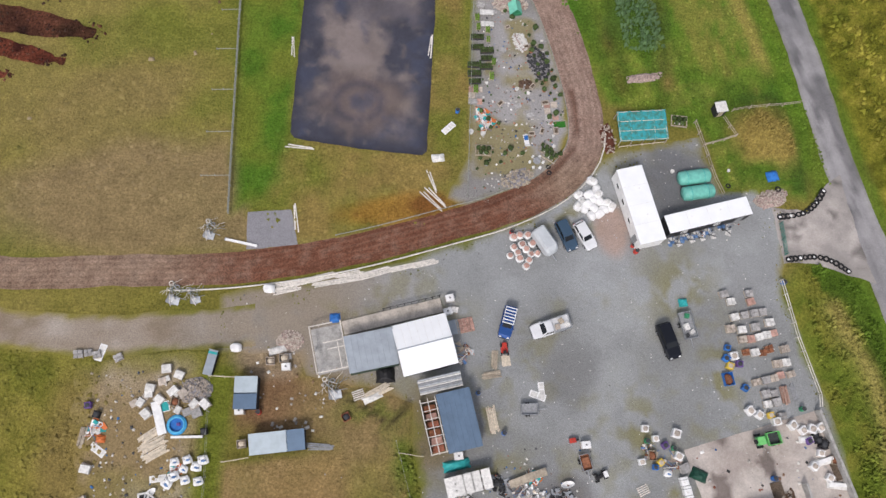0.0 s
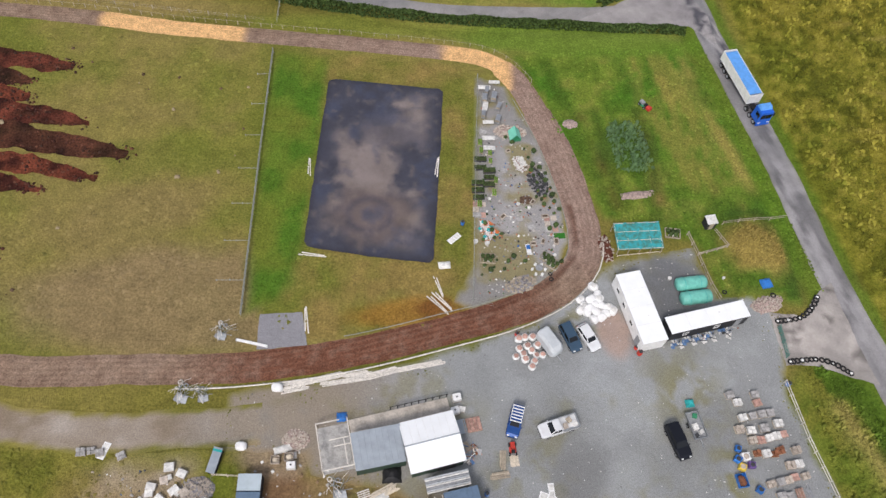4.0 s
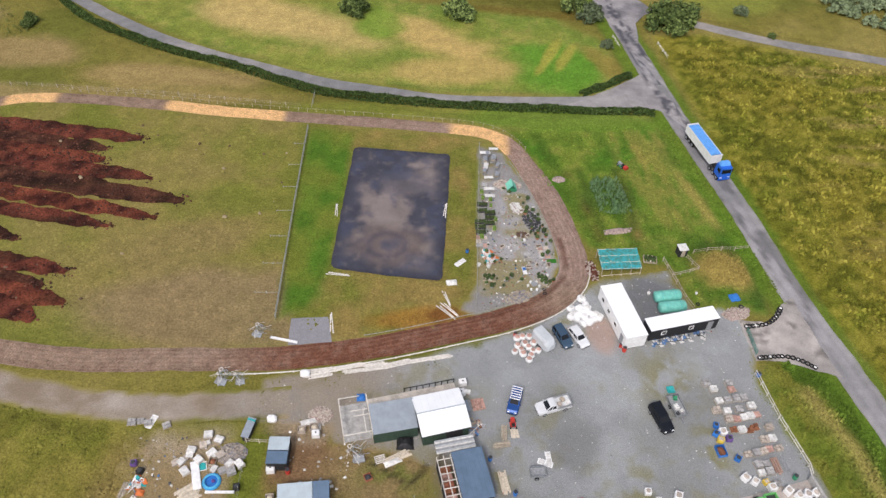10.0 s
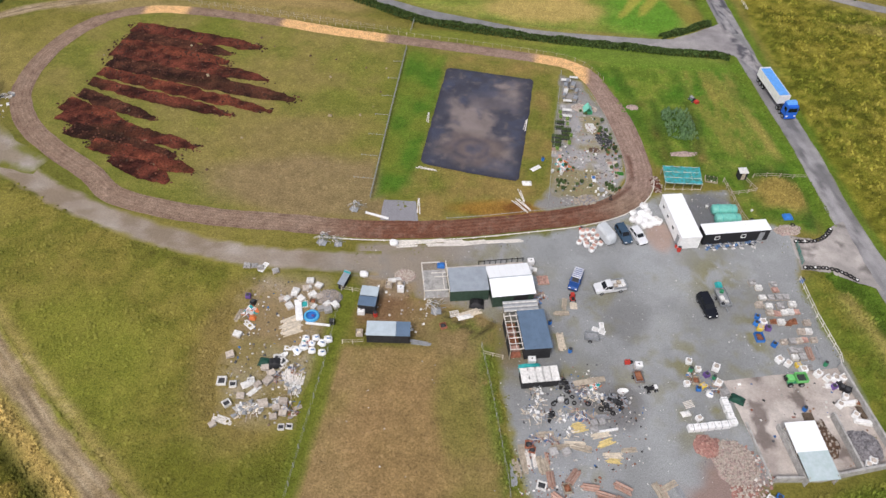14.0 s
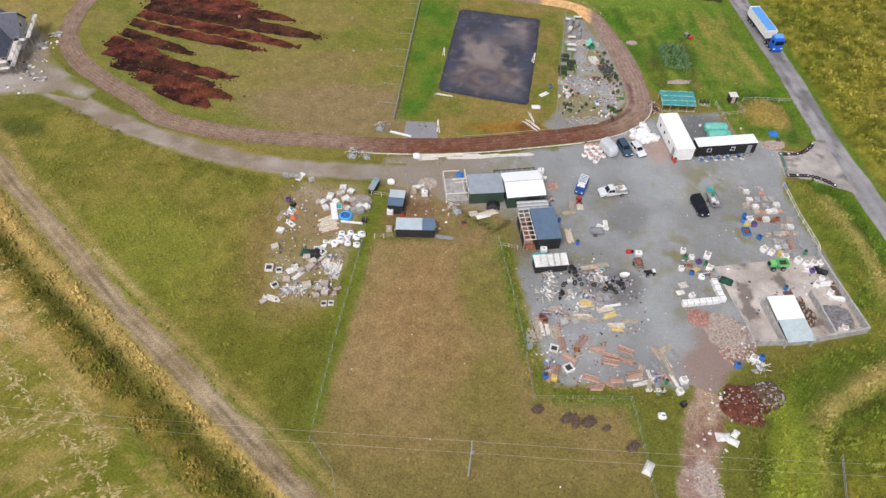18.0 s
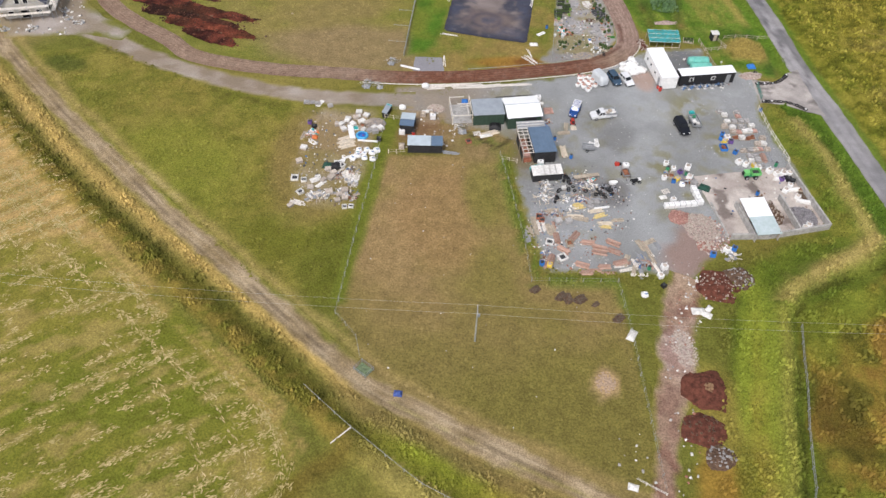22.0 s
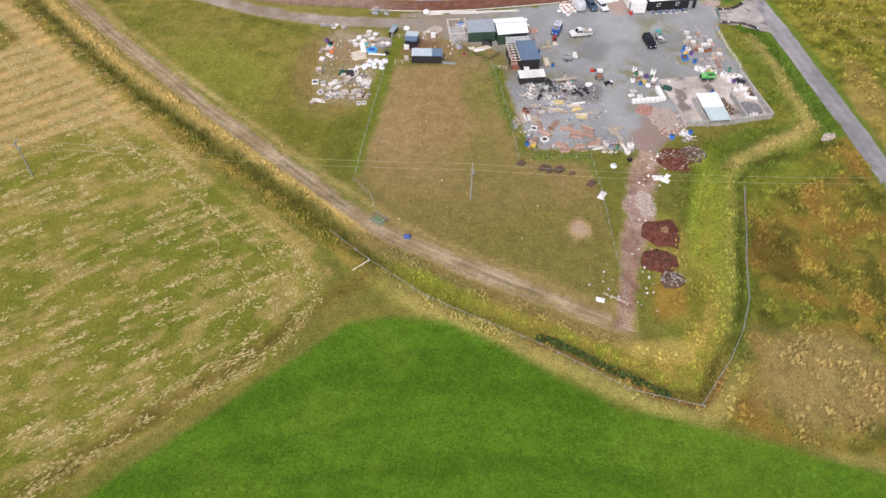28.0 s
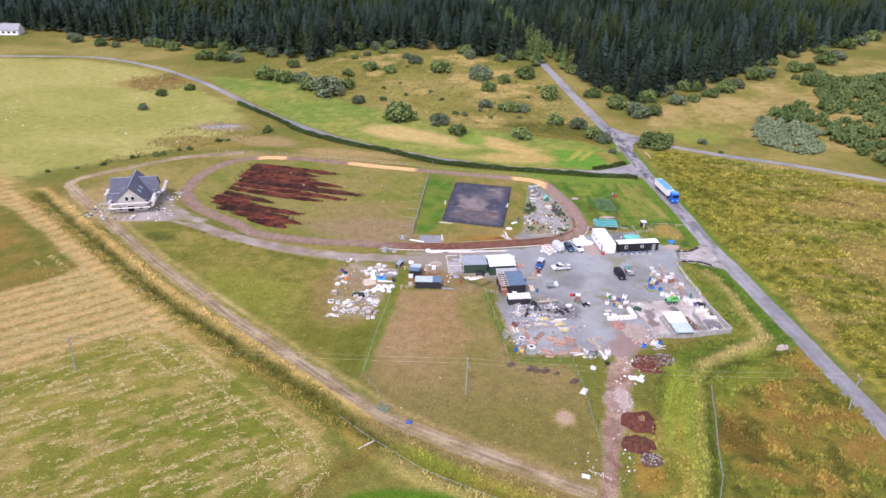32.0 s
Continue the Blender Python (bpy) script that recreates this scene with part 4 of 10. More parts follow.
sheet("dump_ground", [(-42, 70), (-26.4, 71.4), (-25.6, 42), (-36.5, 41.5), (-40, 52)], 0.012, 0.8, DIRT, lambda x, y: mix(tinted(x, y, np.zeros((len(x), 3)) + lin(150, 134, 106, G), (138, 120, 88), (162, 150, 130), 6, 96, 1), lin(122, 116, 62, G), 0.45 * smooth(0.46, 0.6, fbm(x, y, 6, 97, 4))), "trodden earth among piles of salvage", "ground", 1.2, 4, 15, soft=3.0)


def arena_colour(x, y):
    c = np.zeros((len(x), 3)) + lin(68, 69, 80, G)
    e = inside(x, y, ARENA)
    c = mix(c, lin(134, 123, 120, G), 0.85 * smooth(0.42, 0.58, fbm(x, y, 9, 98, 6)) * smooth(0.8, 4, e))
    c = blot(x, y, c, -8.5, 108.5, 6.5, 5.5, (118, 104, 98), 0.7, 99)
    c = mix(c, lin(66, 66, 80, G), 0.6 * np.exp(-(((np.hypot(x + 8.5, (y - 108.3) * 1.1) - 3.2) / 0.7) ** 2)) + 0.5 * np.exp(-((np.hypot(x + 8.5, y - 108.3) / 0.9) ** 2)))
    c = blot(x, y, c, -6.5, 125, 5.5, 3.5, (104, 98, 102), 0.7, 101)
    c = mix(c, lin(70, 76, 96, G), 0.5 * smooth(0.55, 0.7, fbm(x, y, 4, 199, 5)))
    c = mix(c, lin(124, 112, 104, G), 0.3 * smooth(0.6, 0.75, fbm(x, y, 1.2, 198, 4)))
    return mix(c, lin(50, 50, 58, G), 0.5 * smooth(0.8, 0.1, e))


ARENA = [(-16.9, 135.1), (-16.2, 135.4), (1.6, 134.5), (2.2, 133.8), (1.9, 115), (1.5, 101.0), (0.9, 100.4), (-8, 101), (-17.2, 102.3), (-17.8, 103.1), (-17.5, 120), (-17.2, 134.6)]
sheet("riding_arena", ARENA, 0.06, 0.5, SAND, arena_colour, "dark rubber and sand riding arena with paler worn rounds", "arena", 0.15, 2, 16)
SLAB = [(35.3, 61.2), (53.3, 66.6), (58, 51.2), (46.7, 47), (40.2, 46)]
sheet("concrete_slab", SLAB, 0.06, 0.5, CONCRETE, lambda x, y: mix(tinted(x, y, np.zeros((len(x), 3)) + lin(182, 172, 166, G), (168, 158, 152), (192, 184, 178), 4, 102, 1), lin(112, 102, 98, G), 0.85 * smooth(0.62, 0.67, fbm(x, y, 4, 103, 4))), "stained pale concrete slab", "pavement", 0.06, 1, 17)

sheet("house_yard", [(-114.6, 112.4), (-111.3, 110.6), (-106.5, 106.7), (-102.3, 100), (-97.5, 96.2), (-92.5, 92.9), (-87.4, 90.7), (-88, 86.4), (-97, 87), (-104.5, 85), (-113, 83), (-122, 84.6), (-128, 92), (-127.5, 104), (-122, 111)], 0.045, 0.7, GRAVEL, lambda x, y: mix(tinted(x, y, np.zeros((len(x), 3)) + lin(156, 146, 136, G), (140, 128, 112), (168, 160, 154), 6, 140, 1), lin(150, 134, 92, G), 0.7 * smooth(-112, -122, x + 8 * (fbm(x, y, 5, 141, 3) - 0.5))), "trodden gravel yard round the new house", "yard", 0.7, 3, 18, soft=2.0)

# dark peat spread in long tongues inside the oval
TONGUES = [(-91.5, 138.5, -60, 135.3, 2.0), (-91.5, 135, -66, 131.5, 1.8), (-91.8, 131.5, -65, 128, 1.9), (-91.8, 128, -54, 123.4, 2.0), (-91, 124, -47, 117.4, 2.2), (-91, 120, -50.5, 112.7, 1.7), (-91.5, 116, -58, 110, 1.5), (-92, 112, -73, 106, 1.5), (-93, 108, -78, 103.4, 2.0), (-92, 104.5, -61.5, 98.7, 2.0), (-88, 100.5, -64, 95.3, 1.9), (-82, 96.8, -59, 92, 1.9), (-76, 93.4, -63, 88.6, 1.7)]


def peat_colour(x, y, k=0):
    c = tinted(x, y, np.zeros((len(x), 3)), ((50, 27, 23), (42, 26, 22), (58, 30, 25))[k % 3], ((114, 62, 48), (92, 58, 44), (124, 68, 50))[k % 3], 2.2, 104 + k, 1)
    return mix(c, lin(52, 38, 26, G), 0.6 * smooth(0.55, 0.65, fbm(x * 0.3, y, 3, 105, 3)))


for k, (ax, ay, bx, by, half) in enumerate(TONGUES):
    half *= 1.16
    d = Vector((bx - ax, by - ay)).normalized()
    n = Vector((-d.y, d.x))
    def at(s, w):
        return (ax + (bx - ax) * s + n.x * w, ay + (by - ay) * s + n.y * w)
    sheet("peat_strip", [at(0, half * 0.9), at(0.5, half), at(0.85, half * 0.8), at(1.0, half * 0.25), at(1.0, -half * 0.3), at(0.86, -half * 0.7), at(0.5, -half), at(0, -half * 0.9)], 0.03 + 0.006 * k, 0.7, PEAT, lambda x, y: peat_colour(x, y, k), "tongue of dark red-brown peat spread on grass", "peat", 0.75, 2.4, 120 + k, edge=0.4)

# ---- paints, sheets and timbers ----
WHITE_ROOF = plain("white_roof_sheet", (0.84, 0.86, 0.87), 0.45, 0, 0.04, 0.5)
WHITE = plain("white_paint", (0.78, 0.78, 0.77), 0.5, 0, 0.12, 1.5)
OFFWHITE = plain("weathered_white_plastic", (0.66, 0.65, 0.62), 0.6, 0, 0.25, 2.5, spread=0.12)
BLACK = plain("black_paint", (0.02, 0.02, 0.022), 0.5, 0, 0.2, 2)
RUBBER = plain("black_rubber", (0.022, 0.022, 0.023), 0.85, 0, 0.3, 4)
GLASSY = plain("dark_window_glass", (0.012, 0.014, 0.017), 0.08, 0, 0.1, 1)
GREY_SHEET = plain("grey_roof_sheet", (0.33, 0.37, 0.41), 0.5, 0.2, 0.12, 0.8)
BLUE_SHEET = plain("slate_blue_roof_sheet", (0.12, 0.18, 0.26), 0.5, 0.1, 0.12, 0.8)
GREEN_WALL = plain("dark_green_cladding", (0.04, 0.07, 0.05), 0.6, 0, 0.2, 2)
DARK_WALL = plain("tarred_board_wall", (0.03, 0.03, 0.032), 0.75, 0, 0.3, 2)
TIMBER = plain("weathered_timber", (0.42, 0.36, 0.28), 0.85, 0, 0.3, 3, fine=14, spread=0.15)
PALE_TIMBER = plain("pale_sawn_timber", (0.66, 0.58, 0.46), 0.8, 0, 0.25, 3, fine=14, spread=0.12)
WHITE_TIMBER = plain("bleached_white_timber", (0.72, 0.68, 0.62), 0.8, 0, 0.22, 3, fine=12, spread=0.1)
YELLOW_TIMBER = plain("new_yellow_timber", (0.66, 0.52, 0.22), 0.8, 0, 0.2, 3, fine=12, spread=0.1)
RUST = plain("rusty_iron", (0.26, 0.11, 0.06), 0.85, 0.2, 0.4, 3, bump=0.3, spread=0.2)
RED_CLAY = plain("red_clay_tile", (0.34, 0.13, 0.08), 0.85, 0, 0.3, 3, bump=0.3, spread=0.2)
STEEL = plain("galvanised_steel", (0.42, 0.44, 0.46), 0.45, 0.7, 0.2, 3)
STONE = plain("grey_paving_stone", (0.36, 0.35, 0.34), 0.85, 0, 0.3, 3, bump=0.3, spread=0.22)
BUFF_STONE = plain("buff_paving_stone", (0.46, 0.40, 0.34), 0.85, 0, 0.3, 3, bump=0.3, spread=0.2)
PINK_STONE = plain("pinkish_paving_stone", (0.46, 0.28, 0.23), 0.85, 0, 0.3, 3, bump=0.3, spread=0.2)
BLUE_PLASTIC = plain("blue_plastic", (0.03, 0.16, 0.48), 0.4, 0, 0.2, 2, spread=0.2)
FADED_BLUE = plain("faded_blue_plastic", (0.10, 0.19, 0.36), 0.6, 0, 0.3, 3, spread=0.25)
PIPE_CLAY = plain("weathered_clay_pipe", (0.30, 0.175, 0.13), 0.85, 0, 0.4, 3, tint=(0.42, 0.31, 0.26), bump=0.3, spread=0.25)
TEAL_PLASTIC = plain("teal_plastic", (0.03, 0.36, 0.36), 0.45, 0, 0.15, 2)
DARK_GREEN = plain("dark_green_sheet", (0.012, 0.06, 0.04), 0.5, 0, 0.3, 2)
GREEN_PLASTIC = plain("green_plastic", (0.04, 0.24, 0.12), 0.45, 0, 0.2, 2)
YELLOW_PLASTIC = plain("yellow_plastic", (0.72, 0.52, 0.08), 0.5, 0, 0.2, 2)
RED_PLASTIC = plain("red_plastic", (0.5, 0.05, 0.035), 0.45, 0, 0.2, 2)
ORANGE_PLASTIC = plain("orange_plastic", (0.62, 0.17, 0.05), 0.45, 0, 0.2, 2)
PURPLE = plain("purple_plastic", (0.14, 0.08, 0.26), 0.5, 0, 0.2, 2)
DARK_PLASTIC = plain("dark_grey_plastic", (0.05, 0.052, 0.056), 0.6, 0, 0.3, 3)
GREY_PAINT = plain("mid_grey_paint", (0.28, 0.29, 0.30), 0.6, 0, 0.25, 3)
CLAY_POT = plain("terracotta", (0.42, 0.18, 0.10), 0.85, 0, 0.25, 4)
FOLIAGE = plain("potted_foliage", (0.06, 0.092, 0.03), 0.9, 0, 0.5, 6, spread=0.35)
SLATE = plain("blue_grey_slate", (0.10, 0.105, 0.14), 0.6, 0, 0.2, 1.5, fine=4)
HOUSE_WALL = plain("pale_stone_wall", (0.5, 0.48, 0.44), 0.85, 0, 0.2, 1.2, fine=5)
BLOCKWORK = plain("grey_concrete_wall", (0.4, 0.39, 0.37), 0.85, 0, 0.25, 1.2, fine=5)


def wedge_roof(bm, w, d, z0, z1, lap=0.2, thick=0.08):
    """A single-slope sheet roof: low at -y, high at +y."""
    a = [(-w / 2 - lap, -d / 2 - lap, z0), (w / 2 + lap, -d / 2 - lap, z0), (w / 2 + lap, d / 2 + lap, z1), (-w / 2 - lap, d / 2 + lap, z1)]
    low = [bm.verts.new(p) for p in a]
    top = [bm.verts.new((x, y, z + thick)) for x, y, z in a]
    bm.faces.new(top)
    bm.faces.new(low[::-1])
    for i in range(4):
        bm.faces.new((low[i], low[(i + 1) % 4], top[(i + 1) % 4], top[i]))


def roof_ribs(parent, w, d, z0, z1, material, name="roof_rib", gap=0.9, lap=0.2):
    """Raised seams that run down a sheet roof."""
    n = max(2, int(w / gap))
    for i in range(n + 1):
        x = -w / 2 + w * i / n
        bm = bmesh.new()
        rod(bm, (x, -d / 2 - lap, z0 + 0.09), (x, d / 2 + lap, z1 + 0.09), 0.025, 4)
        part(name, bm, material, parent)


def wall_ring(parent, w, d, h, material, name="wall", h2=None):
    """Four walls with thickness, each its own part; h2: the height at +y."""
    h2 = h2 or h
    for sx, sy, lx, ly, top in ((0, -1, w, 0.1, h), (0, 1, w, 0.1, h2), (-1, 0, 0.1, d - 0.2, min(h, h2)), (1, 0, 0.1, d - 0.2, min(h, h2))):
        bm = bmesh.new()
        cube(bm, (lx, ly, top), (sx * (w / 2 - 0.05), sy * (d / 2 - 0.05), 0))
        part(name, bm, material, parent)


def window(parent, x, y, z, w, h, turn=0, frame_material=None):
    """A framed pane set in a wall that faces -y before its turn."""
    bm = bmesh.new()
    for a, b, c, e in ((-w / 2, 0, 0.08, h), (w / 2, 0, 0.08, h), (0, -h / 2 + 0.04, w, 0.08), (0, h / 2 - 0.04, w, 0.08)):
        cube(bm, (c, 0.1, e), (a, 0, b - e / 2))
    f = part("window", bm, frame_material or WHITE, parent)
    f.matrix_basis = pose(x, y, z, 0, 0, turn)
    bm = bmesh.new()
    cube(bm, (w - 0.08, 0.03, h - 0.08), (0, 0.01, -h / 2 + 0.04))
    part("pane", bm, GLASSY, f)


def site_cabin(name, x, y, turn, w, d, h, wall_material, label, panes):
    t = thing(name, x, y, 0, turn, label, "cabin")
    bm = bmesh.new()
    cube(bm, (w - 0.1, d - 0.1, h - 0.3), (0, 0, 0.25), bevel=0.04)
    part("body", bm, wall_material, t)
    bm = bmesh.new()
    cube(bm, (w, d, 0.16), (0, 0, h - 0.12), bevel=0.05)
    part("roof", bm, WHITE_ROOF, t)
    for k in range(1, 4):
        bm = bmesh.new()
        cube(bm, (0.05, d - 0.06, 0.03), (-w / 2 + w * k / 4, 0, h + 0.035))
        part("roof_seam", bm, WHITE, t)
    for sx in (-1, 1):
        for sy in (-1, 1):
            bm = bmesh.new()
            cube(bm, (0.5, 0.4, 0.26), (sx * (w / 2 - 0.5), sy * (d / 2 - 0.35), 0))
            part("foot", bm, BLOCKWORK, t)
    for px, side, pw, ph in panes:
        window(t, px, side * (d / 2 - 0.03), 1.75, pw, ph, 0 if side < 0 else 180)
    bm = bmesh.new()
    cube(bm, (0.95, 0.08, 2.0), (w * 0.38, -d / 2 + 0.03, 0.3))
    door = part("door", bm, GREY_PAINT, t)
    bm = bmesh.new()
    rod(bm, (w * 0.38 + 0.35, -d / 2 - 0.06, 1.3), (w * 0.38 + 0.35, -d / 2 - 0.06, 1.45), 0.025)
    part("handle", bm, STEEL, door)
    for k in range(2):
        bm = bmesh.new()
        rod(bm, (-w * 0.2 + k * w * 0.35, d * 0.1, h), (-w * 0.2 + k * w * 0.35, d * 0.1, h + 0.2), 0.12, 10)
        part("roof_vent", bm, WHITE, t)
    return t


a = site_cabin("site_cabin", 30.7, 93.2, -75.5, 11.0, 3.7, 3.1, WHITE, "long white site cabin with a flat white roof", [(-3.6, -1, 0.9, 0.8), (-1.2, -1, 0.9, 0.8), (1.6, -1, 0.9, 0.8)])
site_cabin("site_cabin", 40.0, 92.1, 15.8, 12.1, 2.6, 2.9, BLACK, "black-sided cabin with a flat white roof and white-framed windows", [(-3.6, -1, 0.8, 0.8), (1.2, -1, 0.8, 0.8)])

# the fabric-covered growing frame
t = thing("netting_tunnel", 32.0, 105.6, 0, 6, "teal netting over a low timber growing frame", "tunnel")
for i in range(5):
    for j in (-1, 1):
        bm = bmesh.new()
        cube(bm, (0.09, 0.09, 2.1 if j > 0 else 1.6), (-3.4 + 1.7 * i, j * 2.1, 0))
        part("post", bm, TIMBER, t)
    bm = bmesh.new()
    rod(bm, (-3.4 + 1.7 * i, -2.15, 1.66), (-3.4 + 1.7 * i, 2.15, 2.16), 0.05, 6)
    part("rafter", bm, PALE_TIMBER, t)
for k in range(4):
    bm = bmesh.new()
    rod(bm, (-3.5, -2.1 + 1.4 * k, 1.67 + 0.163 * k), (3.5, -2.1 + 1.4 * k, 1.67 + 0.163 * k), 0.04, 6)
    part("purlin", bm, PALE_TIMBER, t)
NET = plain("teal_netting", (0.03, 0.30, 0.33), 0.6, 0, 0.35, 1.6, tint=(0.06, 0.17, 0.13), fine=5)
bm = bmesh.new()
bmesh.ops.create_grid(bm, x_segments=24, y_segments=14, size=1)
for v in bm.verts:
    x, y = v.co.x * 3.55, v.co.y * 2.2
    v.co = Vector((x, y, 1.72 + (y + 2.1) * 0.118 - 0.1 * abs(math.sin(x * 1.85)) * abs(math.sin(y * 2.2)) + 0.03 * noise.noise(Vector((x, y, 1)))))
part("netting", bm, NET, t, "sagging teal netting", False)

for x, y, turn in ((39.2, 98.4, 10), (39.6, 96.1, 10)):
    t = thing("storage_tank", x, y, 0, turn, "pale green wrapped cylinder tank lying on gravel", "tank", "two green tanks")
    bm = bmesh.new()
    prof = [(-2.3, 0.0), (-2.28, 0.7), (-2.05, 0.98), (-1.0, 1.05), (0, 1.02), (1.0, 1.05), (2.05, 0.98), (2.28, 0.7), (2.3, 0.0)]
    rings = []
    for px, r in prof[1:-1]:
        rings.append([bm.verts.new((px, r * math.cos(q * math.pi / 9) * (1 + 0.03 * math.sin(px * 3 + q)), 0.95 + 0.9 * r * math.sin(q * math.pi / 9))) for q in range(18)])
    for r0, r1 in zip(rings, rings[1:]):
        for q in range(18):
            bm.faces.new((r0[q], r0[(q + 1) % 18], r1[(q + 1) % 18], r1[q]))
    bm.faces.new(rings[0])
    bm.faces.new(rings[-1][::-1])
    part("shell", bm, plain("wrapped_green_film", (0.16, 0.5, 0.42), 0.35, 0, 0.2, 1.5, bump=0.3), t, "", False)
    for px in (-1.2, 1.2):
        bm = bmesh.new()
        cube(bm, (0.3, 1.5, 0.3), (px, 0, 0))
        part("saddle", bm, TIMBER, t)
        bm = bmesh.new()
        for q in range(16):
            a0, a1 = q * math.pi / 15 , (q + 1) * math.pi / 15
            rod(bm, (px, 1.07 * math.cos(a0), 0.95 + 0.97 * math.sin(a0)), (px, 1.07 * math.cos(a1), 0.95 + 0.97 * math.sin(a1)), 0.03, 4)
        part("strap", bm, TEAL_PLASTIC, t)

# the main shed: white gabled part, grey lean-to part, terrace behind it
t = thing("barn", 1.95, 73.2, 0, 16.2, "barn with a bright white double-pitch sheet roof", "shed")
wall_ring(t, 6.6, 6.1, 2.9, GREEN_WALL)
for s in (-1, 1):
    bm = bmesh.new()
    vs = [bm.verts.new(p) for p in ((-3.55, s * 3.3, 2.85), (3.55, s * 3.3, 2.85), (3.55, 0, 3.6), (-3.55, 0, 3.6))]
    vs2 = [bm.verts.new(v.co + Vector((0, 0, 0.07))) for v in vs]
    bm.faces.new(vs); bm.faces.new(vs2)
    for i in range(4):
        bm.faces.new((vs[i], vs[(i + 1) % 4], vs2[(i + 1) % 4], vs2[i]))
    slope = part("roof_slope", bm, WHITE_ROOF, t)
    for k in range(8):
        bm = bmesh.new()
        rod(bm, (-3.4 + 0.97 * k, s * 3.3, 2.94), (-3.4 + 0.97 * k, s * 0.05, 3.68), 0.02, 4)
        part("seam", bm, WHITE, slope)
bm = bmesh.new()
rod(bm, (-3.55, 0, 3.66), (3.55, 0, 3.66), 0.09, 6)
part("ridge_cap", bm, GREY_SHEET, t)
for s in (-1, 1):
    bm = bmesh.new()
    vs = [bm.verts.new((s * 3.27, y, z)) for y, z in ((-3.0, 2.85), (3.0, 2.85), (0, 3.55))]
    vs2 = [bm.verts.new(v.co + Vector((-s * 0.08, 0, 0))) for v in vs]
    bm.faces.new(vs); bm.faces.new(vs2)
    for i in range(3):
        bm.faces.new((vs[i], vs[(i + 1) % 3], vs2[(i + 1) % 3], vs2[i]))
    part("gable", bm, GREEN_WALL, t)
bm = bmesh.new()
cube(bm, (2.4, 0.1, 2.4), (1.2, -3.08, 0.05))
part("door", bm, DARK_WALL, t)

t = thing("lean_to_shed", -4.75, 72.3, 0, 13.5, "dark green shed with a grey sheet roof joined to the barn", "shed")
wall_ring(t, 6.2, 4.5, 2.5, GREEN_WALL, "wall", 2.9)
bm = bmesh.new()
wedge_roof(bm, 6.1, 4.5, 2.55, 2.95, 0.1)
part("roof", bm, GREY_SHEET, t)
roof_ribs(t, 6.0, 4.5, 2.55, 2.95, GREY_SHEET, "roof_rib", 0.75, 0.1)

t = thing("raised_terrace", -2.3, 77.2, 0, 15.5, "bare concrete terrace behind the barn with a low edge", "terrace", kind="structure")
bm = bmesh.new()
cube(bm, (13.2, 1.9, 0.3), (0, 0, 0), bevel=0.03)
part("terrace_slab", bm, plain("buff_concrete", (0.52, 0.47, 0.41), 0.85, 0, 0.3, 0.8, fine=5), t)
for k in range(9):
    bm = bmesh.new()
    cube(bm, (0.1, 0.1, 1.1), (-1.0 + 0.95 * k, 1.15, 0))
    part("post", bm, DARK_WALL, t)
bm = bmesh.new()
cube(bm, (7.8, 0.06, 0.14), (2.8, 1.15, 0.9))
part("rail", bm, DARK_WALL, t)

# unfinished timber frame beside it
t = thing("timber_frame", -10.2, 72.7, 0, 14, "open frame of pale timber for an unfinished extension", "frame")
for lx, ly, x, y, z in ((0.12, 6.1, -2.0, 0, 1.9), (4.1, 0.12, 0, -3.0, 1.9), (0.12, 6.1, 2.0, 0, 2.1), (3.0, 0.12, -0.5, 3.0, 1.9), (2.4, 0.1, 0.6, 0.6, 2.0), (2.2, 0.1, 0.9, -0.3, 2.05), (0.1, 3.4, 1.2, -1.2, 2.1)):
    bm = bmesh.new()
    cube(bm, (lx, ly, 0.14), (x, y, z))
    part("beam", bm, WHITE_TIMBER, t)
for x in (-2.0, 2.0):
    for y in (-3.0, 0, 3.0):
        bm = bmesh.new()
        cube(bm, (0.12, 0.12, 1.95), (x, y, 0))
        part("post", bm, PALE_TIMBER, t)
bm = bmesh.new()
cube(bm, (4.0, 6.0, 0.06), (0, 0, 0.01))
part("floor_slab", bm, BLOCKWORK, t)

# blue-roofed workshop with its bare rafters
t = thing("workshop", 6.45, 64.0, 0, 14.5, "dark-walled workshop with a slate-blue sheet roof", "shed")
wall_ring(t, 4.0, 7.0, 2.5, DARK_WALL, "wall", 2.6)
bm = bmesh.new()
wedge_roof(bm, 4.0, 7.0, 2.75, 2.85, 0.15)
part("roof", bm, BLUE_SHEET, t)
roof_ribs(t, 3.9, 7.0, 2.75, 2.85, BLUE_SHEET, "roof_rib", 0.6, 0.15)
t = thing("roof_frame", 3.35, 63.2, 0, 14.5, "bare white rafters over a pile of tiles and junk", "frame")
for k in range(7):
    bm = bmesh.new()
    cube(bm, (2.1, 0.09, 0.12), (0, -3.3 + 1.05 * k, 2.5))
    part("rafter", bm, WHITE_TIMBER, t)
for k in range(3):
    bm = bmesh.new()
    cube(bm, (0.1, 6.9, 0.12), (-1.0 + 0.95 * k, 0, 2.63))
    part("batten", bm, WHITE_TIMBER, t)
for y in (-3.3, 0, 3.3):
    bm = bmesh.new()
    cube(bm, (0.12, 0.12, 2.5), (-1.0, y, 0))
    part("post", bm, TIMBER, t)
bm = bmesh.new()
cube(bm, (0.08, 6.6, 1.6), (-0.95, 0, 0))
part("back_wall", bm, DARK_WALL, t)
